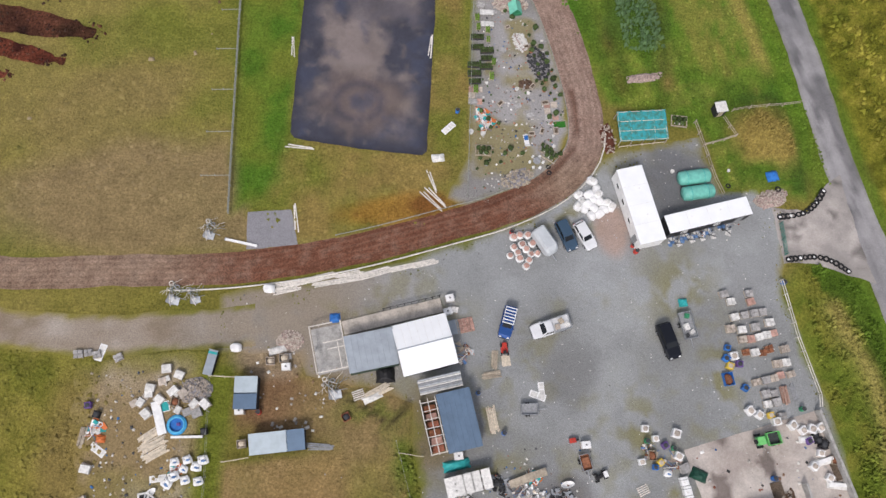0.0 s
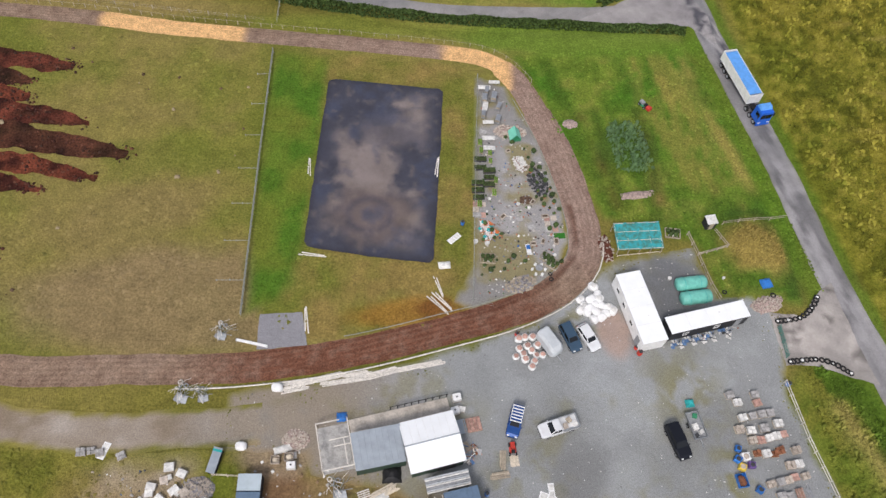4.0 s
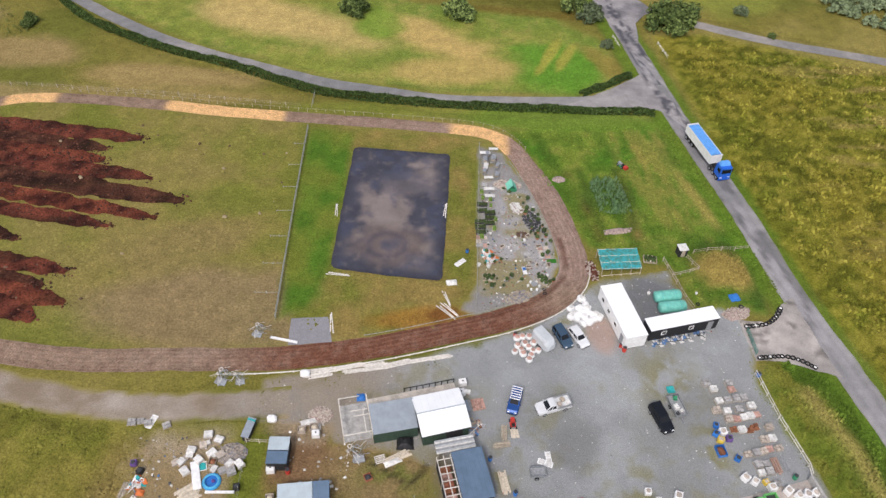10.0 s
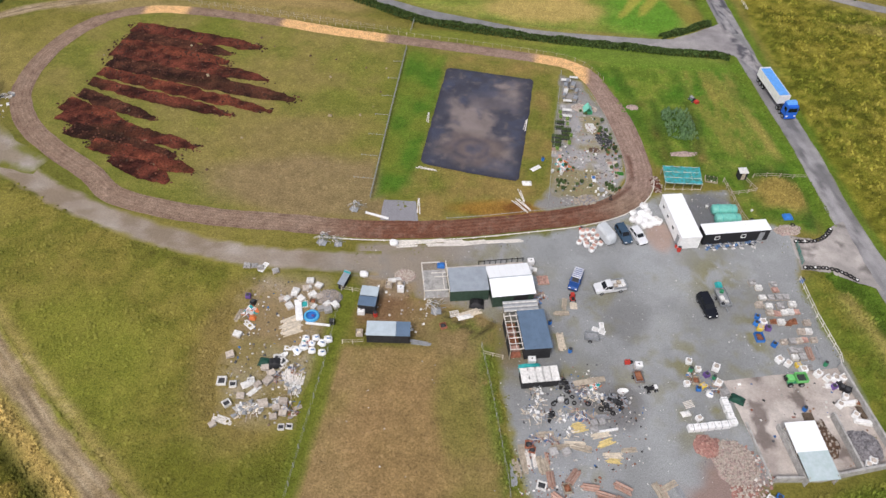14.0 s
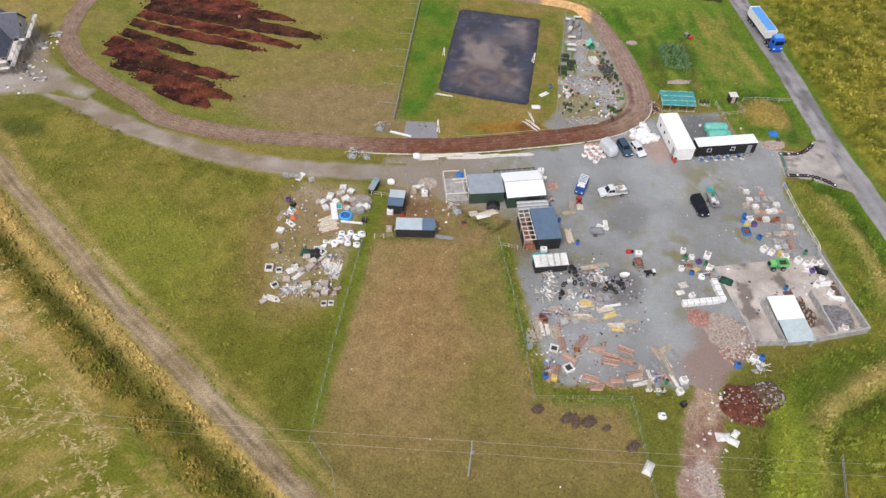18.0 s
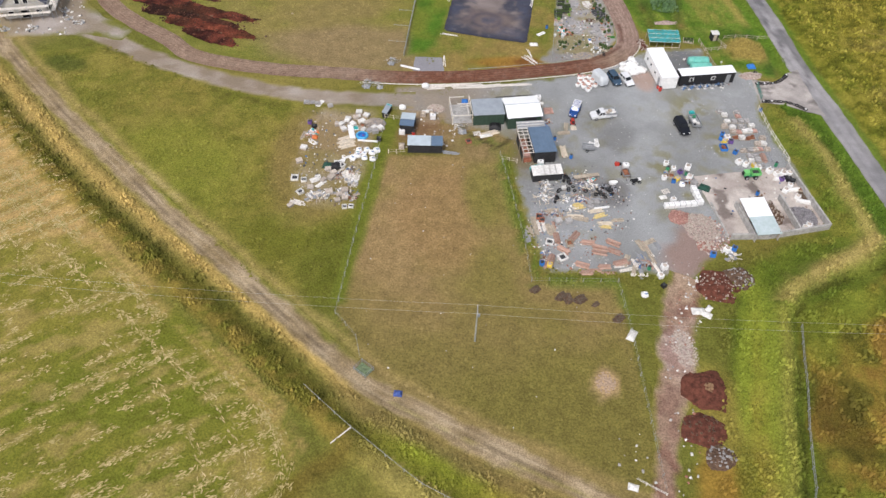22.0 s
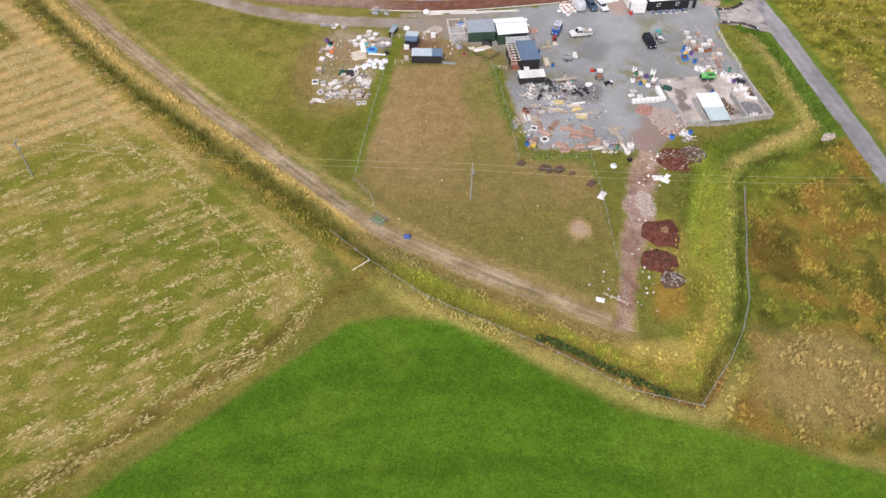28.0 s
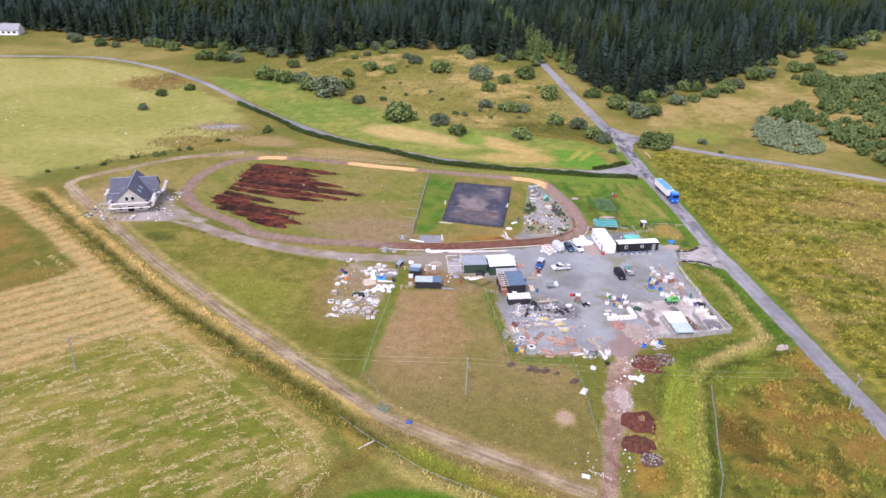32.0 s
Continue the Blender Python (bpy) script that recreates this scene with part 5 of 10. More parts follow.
for k in range(6):
    bm = bmesh.new()
    cube(bm, (1.5, 0.8, 0.5 + 0.25 * (k % 3)), (0.05, -2.7 + 1.0 * k, 0), bevel=0.04)
    tile = part("tile_stack", bm, (RED_CLAY, PINK_STONE, RUST)[k % 3], t)
t = thing("corrugated_canopy", 4.0, 68.55, 0, 14.5, "low canopy of grey and white corrugated sheets", "canopy")
for k in range(8):
    bm = bmesh.new()
    rod(bm, (-2.75, -0.9 + 0.24 * k, 2.35 + 0.03 * k), (2.75, -0.9 + 0.24 * k, 2.38 + 0.03 * k), 0.12, 6)
    part("corrugated_sheet", bm, (OFFWHITE, STEEL, GREY_PAINT)[k % 3], t)
for x in (-2.5, 0, 2.5):
    for y in (-0.8, 0.8):
        bm = bmesh.new()
        cube(bm, (0.1, 0.1, 2.4), (x, y, 0))
        part("post", bm, TIMBER, t)

for x, y, turn, w, d, label in ((-20.0, 66.7, 2, 2.7, 3.9, "small hut with a roof half pale and half blue"), (-15.65, 60.9, 7.5, 6.6, 2.4, "long field shelter with a pale and blue sheet roof")):
    t = thing("field_shelter", x, y, 0, turn, label, "shed")
    wall_ring(t, w, d, 1.8, DARK_WALL, "wall", 2.1)
    long_x = w > d
    for k, (share, mat_) in enumerate(((0.68, GREY_SHEET), (0.32, BLUE_SHEET))):
        bm = bmesh.new()
        if long_x:
            ww = w * share
            wedge_roof(bm, ww, d, 1.9, 2.2, 0.06)
            o = part("roof_sheet", bm, (plain("pale_blue_sheet", (0.42, 0.49, 0.53), 0.5, 0, 0.1, 1), BLUE_SHEET)[k], t)
            o.matrix_basis = pose(-w / 2 + ww / 2 if k == 0 else w / 2 - ww / 2, 0, 0)
        else:
            dd = d * (0.52, 0.48)[k]
            wedge_roof(bm, w, dd, 2.05, 2.05, 0.06)
            o = part("roof_sheet", bm, (plain("pale_blue_sheet", (0.42, 0.49, 0.53), 0.5, 0, 0.1, 1), BLUE_SHEET)[k], t)
            o.matrix_basis = pose(0, (d / 2 - dd / 2) if k == 0 else -(d / 2 - dd / 2), 0)

t = thing("low_store", 7.8, 56.6, 0, 15, "low black store with a dirty white roof", "shed")
wall_ring(t, 5.5, 2.2, 1.6, DARK_WALL, "wall", 1.9)
for k in range(5):
    bm = bmesh.new()
    wedge_roof(bm, 1.08, 2.2, 1.68, 1.98, 0.1)
    o = part("roof_sheet", bm, OFFWHITE, t)
    o.matrix_basis = pose(-2.2 + 1.1 * k, 0, 0)

# the slab: its walls, the shed on it
def wall_line(name, pts, h, thick, material, label, base=0.0):
    """A straight-sided wall along a few points, one piece per stretch."""
    for (ax, ay), (bx, by) in zip(pts, pts[1:]):
        length = math.hypot(bx - ax, by - ay)
        bm = bmesh.new()
        cube(bm, (length, thick, h), (0, 0, base), bevel=0.02)
        o = part(name, bm, material)
        o.matrix_basis = pose((ax + bx) / 2, (ay + by) / 2, 0, 0, 0, math.degrees(math.atan2(by - ay, bx - ax)))
        tagged(o, label, "wall", kind="structure")


wall_line("wall_yard", [(53.1, 66.6), (54.6, 61.5), (56.2, 56.5), (57.9, 51.1)], 1.3, 0.35, BLOCKWORK, "grey concrete retaining wall at the slab edge")
wall_line("wall_yard", [(57.9, 51.1), (52.2, 49.0), (46.8, 47.0), (40.3, 45.9)], 1.3, 0.35, BLOCKWORK, "grey concrete retaining wall at the slab edge")
wall_line("wall_bay", [(50.2, 57.5), (52.4, 49.2)], 1.4, 0.3, BLOCKWORK, "concrete wall between two bays")
wall_line("wall_bay", [(42.0, 54.4), (44.2, 46.6)], 1.2, 0.25, BLOCKWORK, "concrete wall between two bays")
wall_line("wall_edge", [(37.8, 54.5), (40.0, 46.2)], 0.3, 0.3, BLOCKWORK, "low concrete upstand along the slab")
t = thing("open_store", 45.4, 50.2, 0, 14, "open store with a white and a glassy sheet on its roof", "shed")
for sx in (-2.0, 2.0):
    for sy in (-3.8, 0, 3.8):
        bm = bmesh.new()
        cube(bm, (0.14, 0.14, 2.1), (sx, sy, 0.06))
        part("post", bm, TIMBER, t)
bm = bmesh.new()
cube(bm, (4.5, 4.5, 0.08), (0, 2.1, 2.25), (3, 0, 0))
part("roof_sheet", bm, WHITE_ROOF, t)
bm = bmesh.new()
cube(bm, (4.4, 4.1, 0.06), (0, -2.2, 2.1), (3, 0, 0))
part("roof_sheet", bm, plain("cloudy_clear_sheet", (0.36, 0.44, 0.44), 0.25, 0, 0.3, 0.7, tint=(0.5, 0.58, 0.6)), t, "cloudy clear plastic sheet")
for sx in (-2.1, 2.1):
    bm = bmesh.new()
    cube(bm, (0.1, 8.2, 1.5), (sx, 0, 0.06))
    part("side_wall", bm, BLOCKWORK, t)


# ---- houses ----
def gable_roof(bm, w, d, z0, rise, lap=0.4, thick=0.15):
    """Two slopes with the ridge along x."""
    for s in (-1, 1):
        a = [(-w / 2 - lap, s * (d / 2 + lap), z0 - lap * rise / (d / 2)), (w / 2 + lap, s * (d / 2 + lap), z0 - lap * rise / (d / 2)), (w / 2 + lap, 0, z0 + rise), (-w / 2 - lap, 0, z0 + rise)]
        low = [bm.verts.new(p) for p in a]
        top = [bm.verts.new((x, y, z + thick)) for x, y, z in a]
        bm.faces.new(low); bm.faces.new(top)
        for i in range(4):
            bm.faces.new((low[i], low[(i + 1) % 4], top[(i + 1) % 4], top[i]))


def gable_walls(bm, w, d, h, rise):
    prism(bm, [(-w / 2, -d / 2), (w / 2, -d / 2), (w / 2, d / 2), (-w / 2, d / 2)], 0, h)
    for s in (-1, 1):
        vs = [bm.verts.new((s * w / 2, y, z)) for y, z in ((-d / 2, h), (d / 2, h), (0, h + rise - 0.05))]
        vs2 = [bm.verts.new(v.co - Vector((s * 0.3, 0, 0))) for v in vs]
        bm.faces.new(vs); bm.faces.new(vs2)
        for i in range(3):
            bm.faces.new((vs[i], vs[(i + 1) % 3], vs2[(i + 1) % 3], vs2[i]))


t = thing("house", -112.9, 91.6, 0, 19, "new pale house with a steep blue-grey slate roof inside scaffolding", "house")
for name, w, d, rise, at in (("main", 15.5, 9.4, 4.5, (0, 7.75, 0)), ("wing", 13.4, 7.8, 3.5, (-0.2, 11.6, 0)), ("porch", 4.6, 3.6, 1.6, (-4.7, 4.6, 0))):
    turned = 90 if name == "main" else 0
    bm = bmesh.new()
    gable_walls(bm, w, d, 3.3 if name != "porch" else 2.7, rise)
    part(name + "_wall", bm, HOUSE_WALL, t).matrix_basis = pose(*at, 0, 0, turned)
    bm = bmesh.new()
    gable_roof(bm, w, d, 3.3 if name != "porch" else 2.7, rise)
    part(name + "_roof", bm, SLATE, t).matrix_basis = pose(at[0], at[1], 0.03, 0, 0, turned)
    bm = bmesh.new()
    cube(bm, (w + 0.8, 0.22, 0.12), (0, 0, (3.3 if name != "porch" else 2.7) + rise + 0.1))
    part("ridge", bm, GREY_SHEET, t).matrix_basis = pose(at[0], at[1], 0.03, 0, 0, turned)
for x, y, z, w, h, turn in ((0, -0.03, 1.0, 2.0, 2.0, 0), (-3.0, -0.03, 1.2, 1.2, 1.4, 0), (3.0, -0.03, 1.2, 1.2, 1.4, 0), (-0.9, -0.03, 4.2, 1.0, 1.5, 0), (0.9, -0.03, 4.2, 1.0, 1.5, 0), (4.73, 2.2, 1.1, 1.4, 1.3, 90), (4.73, 5.4, 1.1, 1.4, 1.3, 90), (6.53, 11.6, 1.1, 1.6, 1.3, 90), (6.53, 11.6, 4.0, 1.0, 1.2, 90)):
    window(t, x, y, z, w, h, turn)
for y in (3.0, 6.0):
    for s_ in (-1, 1):
        if s_ < 0 and y < 6:
            continue
        bm = bmesh.new()
        cube(bm, (1.3, 1.0, 0.12), (2.5 * s_, y, 3.3 + 4.5 * (1 - 2.5 / 4.7) + 0.12), (0, 43.8 * s_, 0))
        part("roof_light", bm, GREY_SHEET, t)
t = thing("scaffolding", -112.9, 91.6, 0, 19, "white boards and steel tubes of scaffolding round the house", "scaffold")
for (ax, ay), (bx, by), levels in (((-5.6, -1.3), (6.0, -1.3), (1.9, 3.4)), ((6.0, -1.3), (6.0, 6.8), (1.9, 3.4)), ((6.0, 6.8), (8.2, 6.8), (3.4,)), ((8.2, 6.8), (8.2, 16.5), (3.4,)), ((-5.6, -1.3), (-5.6, 2.0), (1.9, 3.4)), ((-8.2, 7.0), (-8.2, 12.5), (3.0,))):
    long_ = math.hypot(bx - ax, by - ay)
    n = max(1, int(long_ / 2.2))
    for k in range(n + 1):
        x, y = ax + (bx - ax) * k / n, ay + (by - ay) * k / n
        for off in (0, 0.8):
            bm = bmesh.new()
            q = off if ax == bx and ax > 0 else -off if ax == bx else 0
            rod(bm, (x + q, y - (off if ay == by else 0), 0), (x + q, y - (off if ay == by else 0), 4.6), 0.05, 6)
            part("pole", bm, STEEL, t)
    for z in levels + (4.4,):
        bm = bmesh.new()
        q = 0.4 if ax == bx and ax > 0 else -0.4 if ax == bx else 0
        cube(bm, (long_, 0.9 if z < 4 else 0.07, 0.07), ((ax + bx) / 2 + q, (ay + by) / 2 - (0.4 if ay == by else 0), z), (0, 0, math.degrees(math.atan2(by - ay, bx - ax))))
        part("board" if z < 4 else "guard_rail", bm, WHITE_TIMBER if z < 4 else STEEL, t)

t = thing("bungalow", -330, 340, 0, 10, "far white bungalow with a grey roof", "house")
bm = bmesh.new()
gable_walls(bm, 18, 9, 3.2, 3.2)
part("wall", bm, WHITE, t)
bm = bmesh.new()
gable_roof(bm, 18, 9, 3.2, 3.2)
part("roof", bm, plain("light_grey_tiles", (0.3, 0.3, 0.31), 0.7, 0, 0.2, 1), t)
for k in range(5):
    window(t, -7 + 3.4 * k, -4.53, 1.7, 1.4, 1.2, 0, GREY_PAINT)


# ---- vehicles ----
def hull(bm, stations, half):
    """A body lofted along x from (x, half width, low, shoulder, top half width, top) rows."""
    rings = []
    for x, w, low, shoulder, tw, top in stations:
        sect = [(-w * 0.9, low), (-w, low + 0.12), (-w, shoulder), (-tw, top), (tw, top), (w, shoulder), (w, low + 0.12), (w * 0.9, low)]
        rings.append([bm.verts.new((x, y, z)) for y, z in sect])
    for a, b in zip(rings, rings[1:]):
        for i in range(8):
            bm.faces.new((a[i], a[(i + 1) % 8], b[(i + 1) % 8], b[i]))
    bm.faces.new(rings[0])
    bm.faces.new(rings[-1][::-1])


def wheel(parent, x, y, r, width=0.22):
    bm = bmesh.new()
    rod(bm, (x, y - width / 2, r), (x, y + width / 2, r), r, 14)
    w = part("wheel", bm, RUBBER, parent)
    bm = bmesh.new()
    rod(bm, (x, y - width / 2 - 0.012, r), (x, y + width / 2 + 0.012, r), r * 0.6, 12)
    part("rim", bm, STEEL, w)


def quad_pane(parent, pts, name="window"):
    bm = bmesh.new()
    a = [bm.verts.new(p) for p in pts]
    c = sum((v.co for v in a), Vector()) / 4
    n = (a[1].co - a[0].co).cross(a[2].co - a[0].co).normalized()
    b = [bm.verts.new(v.co + n * 0.012) for v in a]
    bm.faces.new(a); bm.faces.new(b)
    for i in range(4):
        bm.faces.new((a[i], a[(i + 1) % 4], b[(i + 1) % 4], b[i]))
    return part(name, bm, GLASSY, parent)


def car(x, y, turn, length, width, height, colour, label, kind="hatch", category="car"):
    """A car with its nose towards +x before its turn."""
    t = thing("car", x, y, 0.02, turn, label, category)
    body = plain("car_paint", colour, 0.25, 0.15, 0.06, 0.8)
    h, w, r = length / 2, width / 2, 0.33
    sh = 0.62 * height if kind != "pickup" else 0.6 * height
    bm = bmesh.new()
    if kind == "pickup":
        rows = [(-h, w * 0.95, 0.4, sh, w * 0.9, sh + 0.02), (0.02 * h, w, 0.35, sh, w * 0.9, sh + 0.02), (0.55 * h, w, 0.3, sh, w * 0.9, sh + 0.03), (0.9 * h, w * 0.95, 0.3, sh * 0.92, w * 0.85, sh * 0.95), (h, w * 0.82, 0.35, sh * 0.75, w * 0.7, sh * 0.8)]
    else:
        rows = [(-h, w * 0.86, 0.4, sh * 0.9, w * 0.75, sh), (-h * 0.93, w * 0.95, 0.3, sh, w * 0.88, sh + 0.03), (-0.3 * h, w, 0.25, sh, w * 0.9, sh + 0.04), (0.4 * h, w, 0.25, sh, w * 0.9, sh + 0.03), (0.82 * h, w * 0.96, 0.27, sh * 0.86, w * 0.82, sh * 0.9), (0.96 * h, w * 0.86, 0.3, sh * 0.68, w * 0.72, sh * 0.74), (h, w * 0.74, 0.35, sh * 0.6, w * 0.62, sh * 0.64)]
    hull(bm, rows, h)
    part("body", bm, body, t, "", False).data.shade_flat()
    # cabin: rear, rear top, front top, windscreen foot
    a, b, c, d = {"hatch": (-0.92, -0.78, 0.1, 0.42), "estate": (-0.97, -0.9, 0.12, 0.42), "pickup": (-0.08, -0.02, 0.3, 0.55), "van": (-0.97, -0.93, 0.35, 0.62)}[kind]
    a, b, c, d = a * h, b * h, c * h, d * h
    tw = w * 0.76
    bm = bmesh.new()
    base = [(a, -w * 0.9, sh), (d, -w * 0.88, sh), (d, w * 0.88, sh), (a, w * 0.9, sh)]
    roof = [(b, -tw, height - 0.04), (c, -tw, height - 0.04), (c, tw, height - 0.04), (b, tw, height - 0.04)]
    lo, hi = [bm.verts.new(p) for p in base], [bm.verts.new(p) for p in roof]
    bm.faces.new(hi); bm.faces.new(lo[::-1])
    for i in range(4):
        bm.faces.new((lo[i], lo[(i + 1) % 4], hi[(i + 1) % 4], hi[i]))
    part("cabin", bm, body, t)
    bm = bmesh.new()
    cube(bm, (c - b + 0.06, 2 * tw + 0.04, 0.05), ((b + c) / 2, 0, height - 0.04), bevel=0.02)
    part("roof", bm, body, t)
    def lerp(p, q, s):
        return tuple(p[i] + (q[i] - p[i]) * s for i in range(3))
    def pane(p0, p1, q1, q0, name):
        in0, in1 = 0.08, 0.92
        low0, low1 = lerp(lerp(p0, p1, in0), lerp(q0, q1, in0), 0.1), lerp(lerp(p0, p1, in1), lerp(q0, q1, in1), 0.1)
        up0, up1 = lerp(lerp(p0, p1, in0), lerp(q0, q1, in0), 0.9), lerp(lerp(p0, p1, in1), lerp(q0, q1, in1), 0.9)
        quad_pane(t, [low0, low1, up1, up0], name)
    pane(base[1], base[2], roof[2], roof[1], "windscreen")
    pane(base[3], base[0], roof[0], roof[3], "rear_window")
    mid0, mid1 = lerp(base[0], base[1], 0.5), lerp(roof[0], roof[1], 0.5)
    pane(base[0], mid0, mid1, roof[0], "side_window")
    pane(mid0, base[1], roof[1], mid1, "side_window")
    mid2, mid3 = lerp(base[2], base[3], 0.5), lerp(roof[2], roof[3], 0.5)
    pane(base[2], mid2, mid3, roof[2], "side_window")
    pane(mid2, base[3], roof[3], mid3, "side_window")
    for sx in (-0.6, 0.62):
        for sy in (-1, 1):
            wheel(t, sx * h, sy * (w - 0.1), r)
    for sy in (-1, 1):
        bm = bmesh.new()
        cube(bm, (0.16, 0.3, 0.13), (h * 0.95, sy * w * 0.6, sh * 0.68), bevel=0.03)
        part("headlight", bm, WHITE, t)
        bm = bmesh.new()
        cube(bm, (0.1, 0.22, 0.25), (-h * 0.97, sy * w * 0.72, sh * 0.75), bevel=0.03)
        part("tail_light", bm, RED_PLASTIC, t)
        bm = bmesh.new()
        cube(bm, (0.1, 0.2, 0.13), (d * 0.85, sy * (w + 0.06), sh + 0.02), bevel=0.03)
        part("mirror", bm, body, t)
    for s in (-1, 1):
        bm = bmesh.new()
        cube(bm, (0.14, width * 0.84, 0.2), (s * h * 0.985, 0, 0.36), bevel=0.04)
        part("bumper", bm, DARK_PLASTIC, t)
    return t


car(34.05, 75.0, -71, 4.85, 1.95, 1.75, (0.012, 0.014, 0.02), "black estate car parked on the gravel", "estate")
c = car(12.75, 76.8, -104, 4.3, 1.75, 1.85, (0.02, 0.07, 0.24), "blue off-road car with a white roof rack", "estate")
for k in range(6):
    bm = bmesh.new()
    rod(bm, (-1.75 + 0.42 * k, -0.72, 1.92), (-1.75 + 0.42 * k, 0.72, 1.92), 0.07, 6)
    part("rack_bar", bm, WHITE, c)
for s in (-0.72, 0.72):
    bm = bmesh.new()
    rod(bm, (-1.85, s, 1.9), (0.45, s, 1.9), 0.04, 6)
    part("rack_rail", bm, WHITE, c)
c = car(18.4, 76.35, 199, 5.3, 1.95, 1.8, (0.72, 0.73, 0.74), "white pickup truck with an open loaded bed", "pickup", "pickup truck")
for s in (-1, 1):
    bm = bmesh.new()
    cube(bm, (2.4, 0.08, 0.4), (-1.42, s * 0.93, 1.05))
    part("bed_side", bm, STEEL, c)
bm = bmesh.new()
cube(bm, (0.08, 1.9, 0.4), (-2.6, 0, 1.05))
part("tailgate", bm, STEEL, c)
for k, (px, py, m_) in enumerate(((-0.8, 0.3, BUFF_STONE), (-1.5, -0.3, TIMBER), (-2.1, 0.35, OFFWHITE))):
    bm = bmesh.new()
    cube(bm, (0.6, 0.7, 0.35), (px, py, 1.1), (0, 0, 15 * k), bevel=0.05)
    part("load", bm, m_, c)
car(23.45, 89.2, -61, 4.2, 1.75, 1.5, (0.74, 0.75, 0.76), "white hatchback car parked by the cabins")
car(20.9, 89.1, -66, 4.4, 1.8, 1.6, (0.05, 0.09, 0.14), "dark blue-grey car parked in a row", "estate")

t = thing("horse_trailer", 17.8, 88.0, 0, -56, "pale grey horse trailer with rounded roof and black front", "trailer")
bm = bmesh.new()
rows = [(-1.9, 0.9, 0.45, 1.9, 0.6, 2.35), (-1.7, 1.0, 0.4, 2.0, 0.7, 2.5), (1.2, 1.0, 0.4, 2.0, 0.7, 2.5), (1.75, 0.85, 0.5, 1.7, 0.5, 2.1), (2.0, 0.6, 0.7, 1.4, 0.35, 1.7)]
hull(bm, rows, 2)
part("body", bm, plain("pale_grey_grp", (0.5, 0.53, 0.55), 0.4, 0, 0.1, 1), t)
bm = bmesh.new()
cube(bm, (0.05, 1.5, 1.5), (-1.93, 0, 0.6))
part("ramp", bm, DARK_PLASTIC, t)
for sx in (-0.4, 0.4):
    for sy in (-1, 1):
        wheel(t, sx, sy * 1.0, 0.3, 0.2)
bm = bmesh.new()
rod(bm, (1.8, 0, 0.5), (3.0, 0, 0.5), 0.06, 6)
part("drawbar", bm, STEEL, t)


def flat_trailer(x, y, turn, length, width, label, deck, load=()):
    t = thing("flat_trailer", x, y, 0.02, turn, label, "trailer")
    bm = bmesh.new()
    cube(bm, (length, width, 0.12), (0, 0, 0.55), bevel=0.02)
    part("deck", bm, deck, t)
    for s in (-1, 1):
        bm = bmesh.new()
        cube(bm, (length, 0.05, 0.35), (0, s * (width / 2 - 0.03), 0.67))
        part("side_board", bm, STEEL, t)
        bm = bmesh.new()
        cube(bm, (0.05, width - 0.12, 0.35), (s * (length / 2 - 0.03), 0, 0.67))
        part("end_board", bm, STEEL, t)
        wheel(t, -0.2, s * (width / 2 + 0.08), 0.3, 0.18)
    bm = bmesh.new()
    rod(bm, (length / 2, 0, 0.5), (length / 2 + 1.1, 0, 0.45), 0.05, 6)
    part("drawbar", bm, STEEL, t)
    for px, py, sx, sy, sz, m_ in load:
        bm = bmesh.new()
        cube(bm, (sx, sy, sz), (px, py, 0.67), (0, 0, 20 * px), bevel=0.04)
        part("load", bm, m_, t)
    return t


flat_trailer(36.75, 77.2, -77, 3.6, 1.8, "flat grey trailer loaded with bags and a green box", GREY_PAINT, ((-1.2, 0.2, 0.6, 0.6, 0.4, GREEN_PLASTIC), (0.2, -0.2, 0.9, 0.7, 0.3, OFFWHITE), (1.0, 0.3, 0.5, 0.6, 0.35, OFFWHITE), (1.3, -0.4, 0.5, 0.4, 0.3, DARK_PLASTIC)))

# the tipper lorry on the road
t = thing("tipper_lorry", 54.3, 137.2, 0.05, -75.5, "blue articulated tipper lorry with a blue sheeted white body", "lorry")
BLUE_CAB = plain("bright_blue_paint", (0.02, 0.13, 0.62), 0.3, 0.1, 0.08, 1)
LIGHT_TARP = plain("light_blue_tarpaulin", (0.11, 0.33, 0.74), 0.6, 0, 0.15, 1.2, bump=0.2)
bm = bmesh.new()
cube(bm, (2.2, 2.45, 2.5), (6.6, 0, 0.85), bevel=0.12, taper=(0.92, 0.94))
part("cab", bm, BLUE_CAB, t)
bm = bmesh.new()
cube(bm, (1.4, 2.2, 0.6), (6.3, 0, 3.3), bevel=0.1, taper=(0.6, 0.85))
part("roof_deflector", bm, LIGHT_TARP, t)
quad_pane(t, [(7.69, -1.0, 2.0), (7.69, 1.0, 2.0), (7.63, 0.98, 2.9), (7.63, -0.98, 2.9)], "windscreen")
for s in (-1, 1):
    quad_pane(t, [(6.4, s * 1.21, 2.1), (7.4, s * 1.21, 2.1), (7.3, s * 1.18, 2.8), (6.4, s * 1.18, 2.8)], "side_window")
    bm = bmesh.new()
    cube(bm, (0.15, 0.25, 0.6), (7.5, s * 1.45, 2.2), bevel=0.03)
    part("mirror", bm, BLACK, t)
    bm = bmesh.new()
    cube(bm, (0.1, 0.45, 0.25), (7.7, s * 0.85, 0.95), bevel=0.03)
    part("headlight", bm, WHITE, t)
bm = bmesh.new()
cube(bm, (0.3, 2.4, 0.5), (7.6, 0, 0.4), bevel=0.06)
part("bumper", bm, BLUE_CAB, t)
bm = bmesh.new()
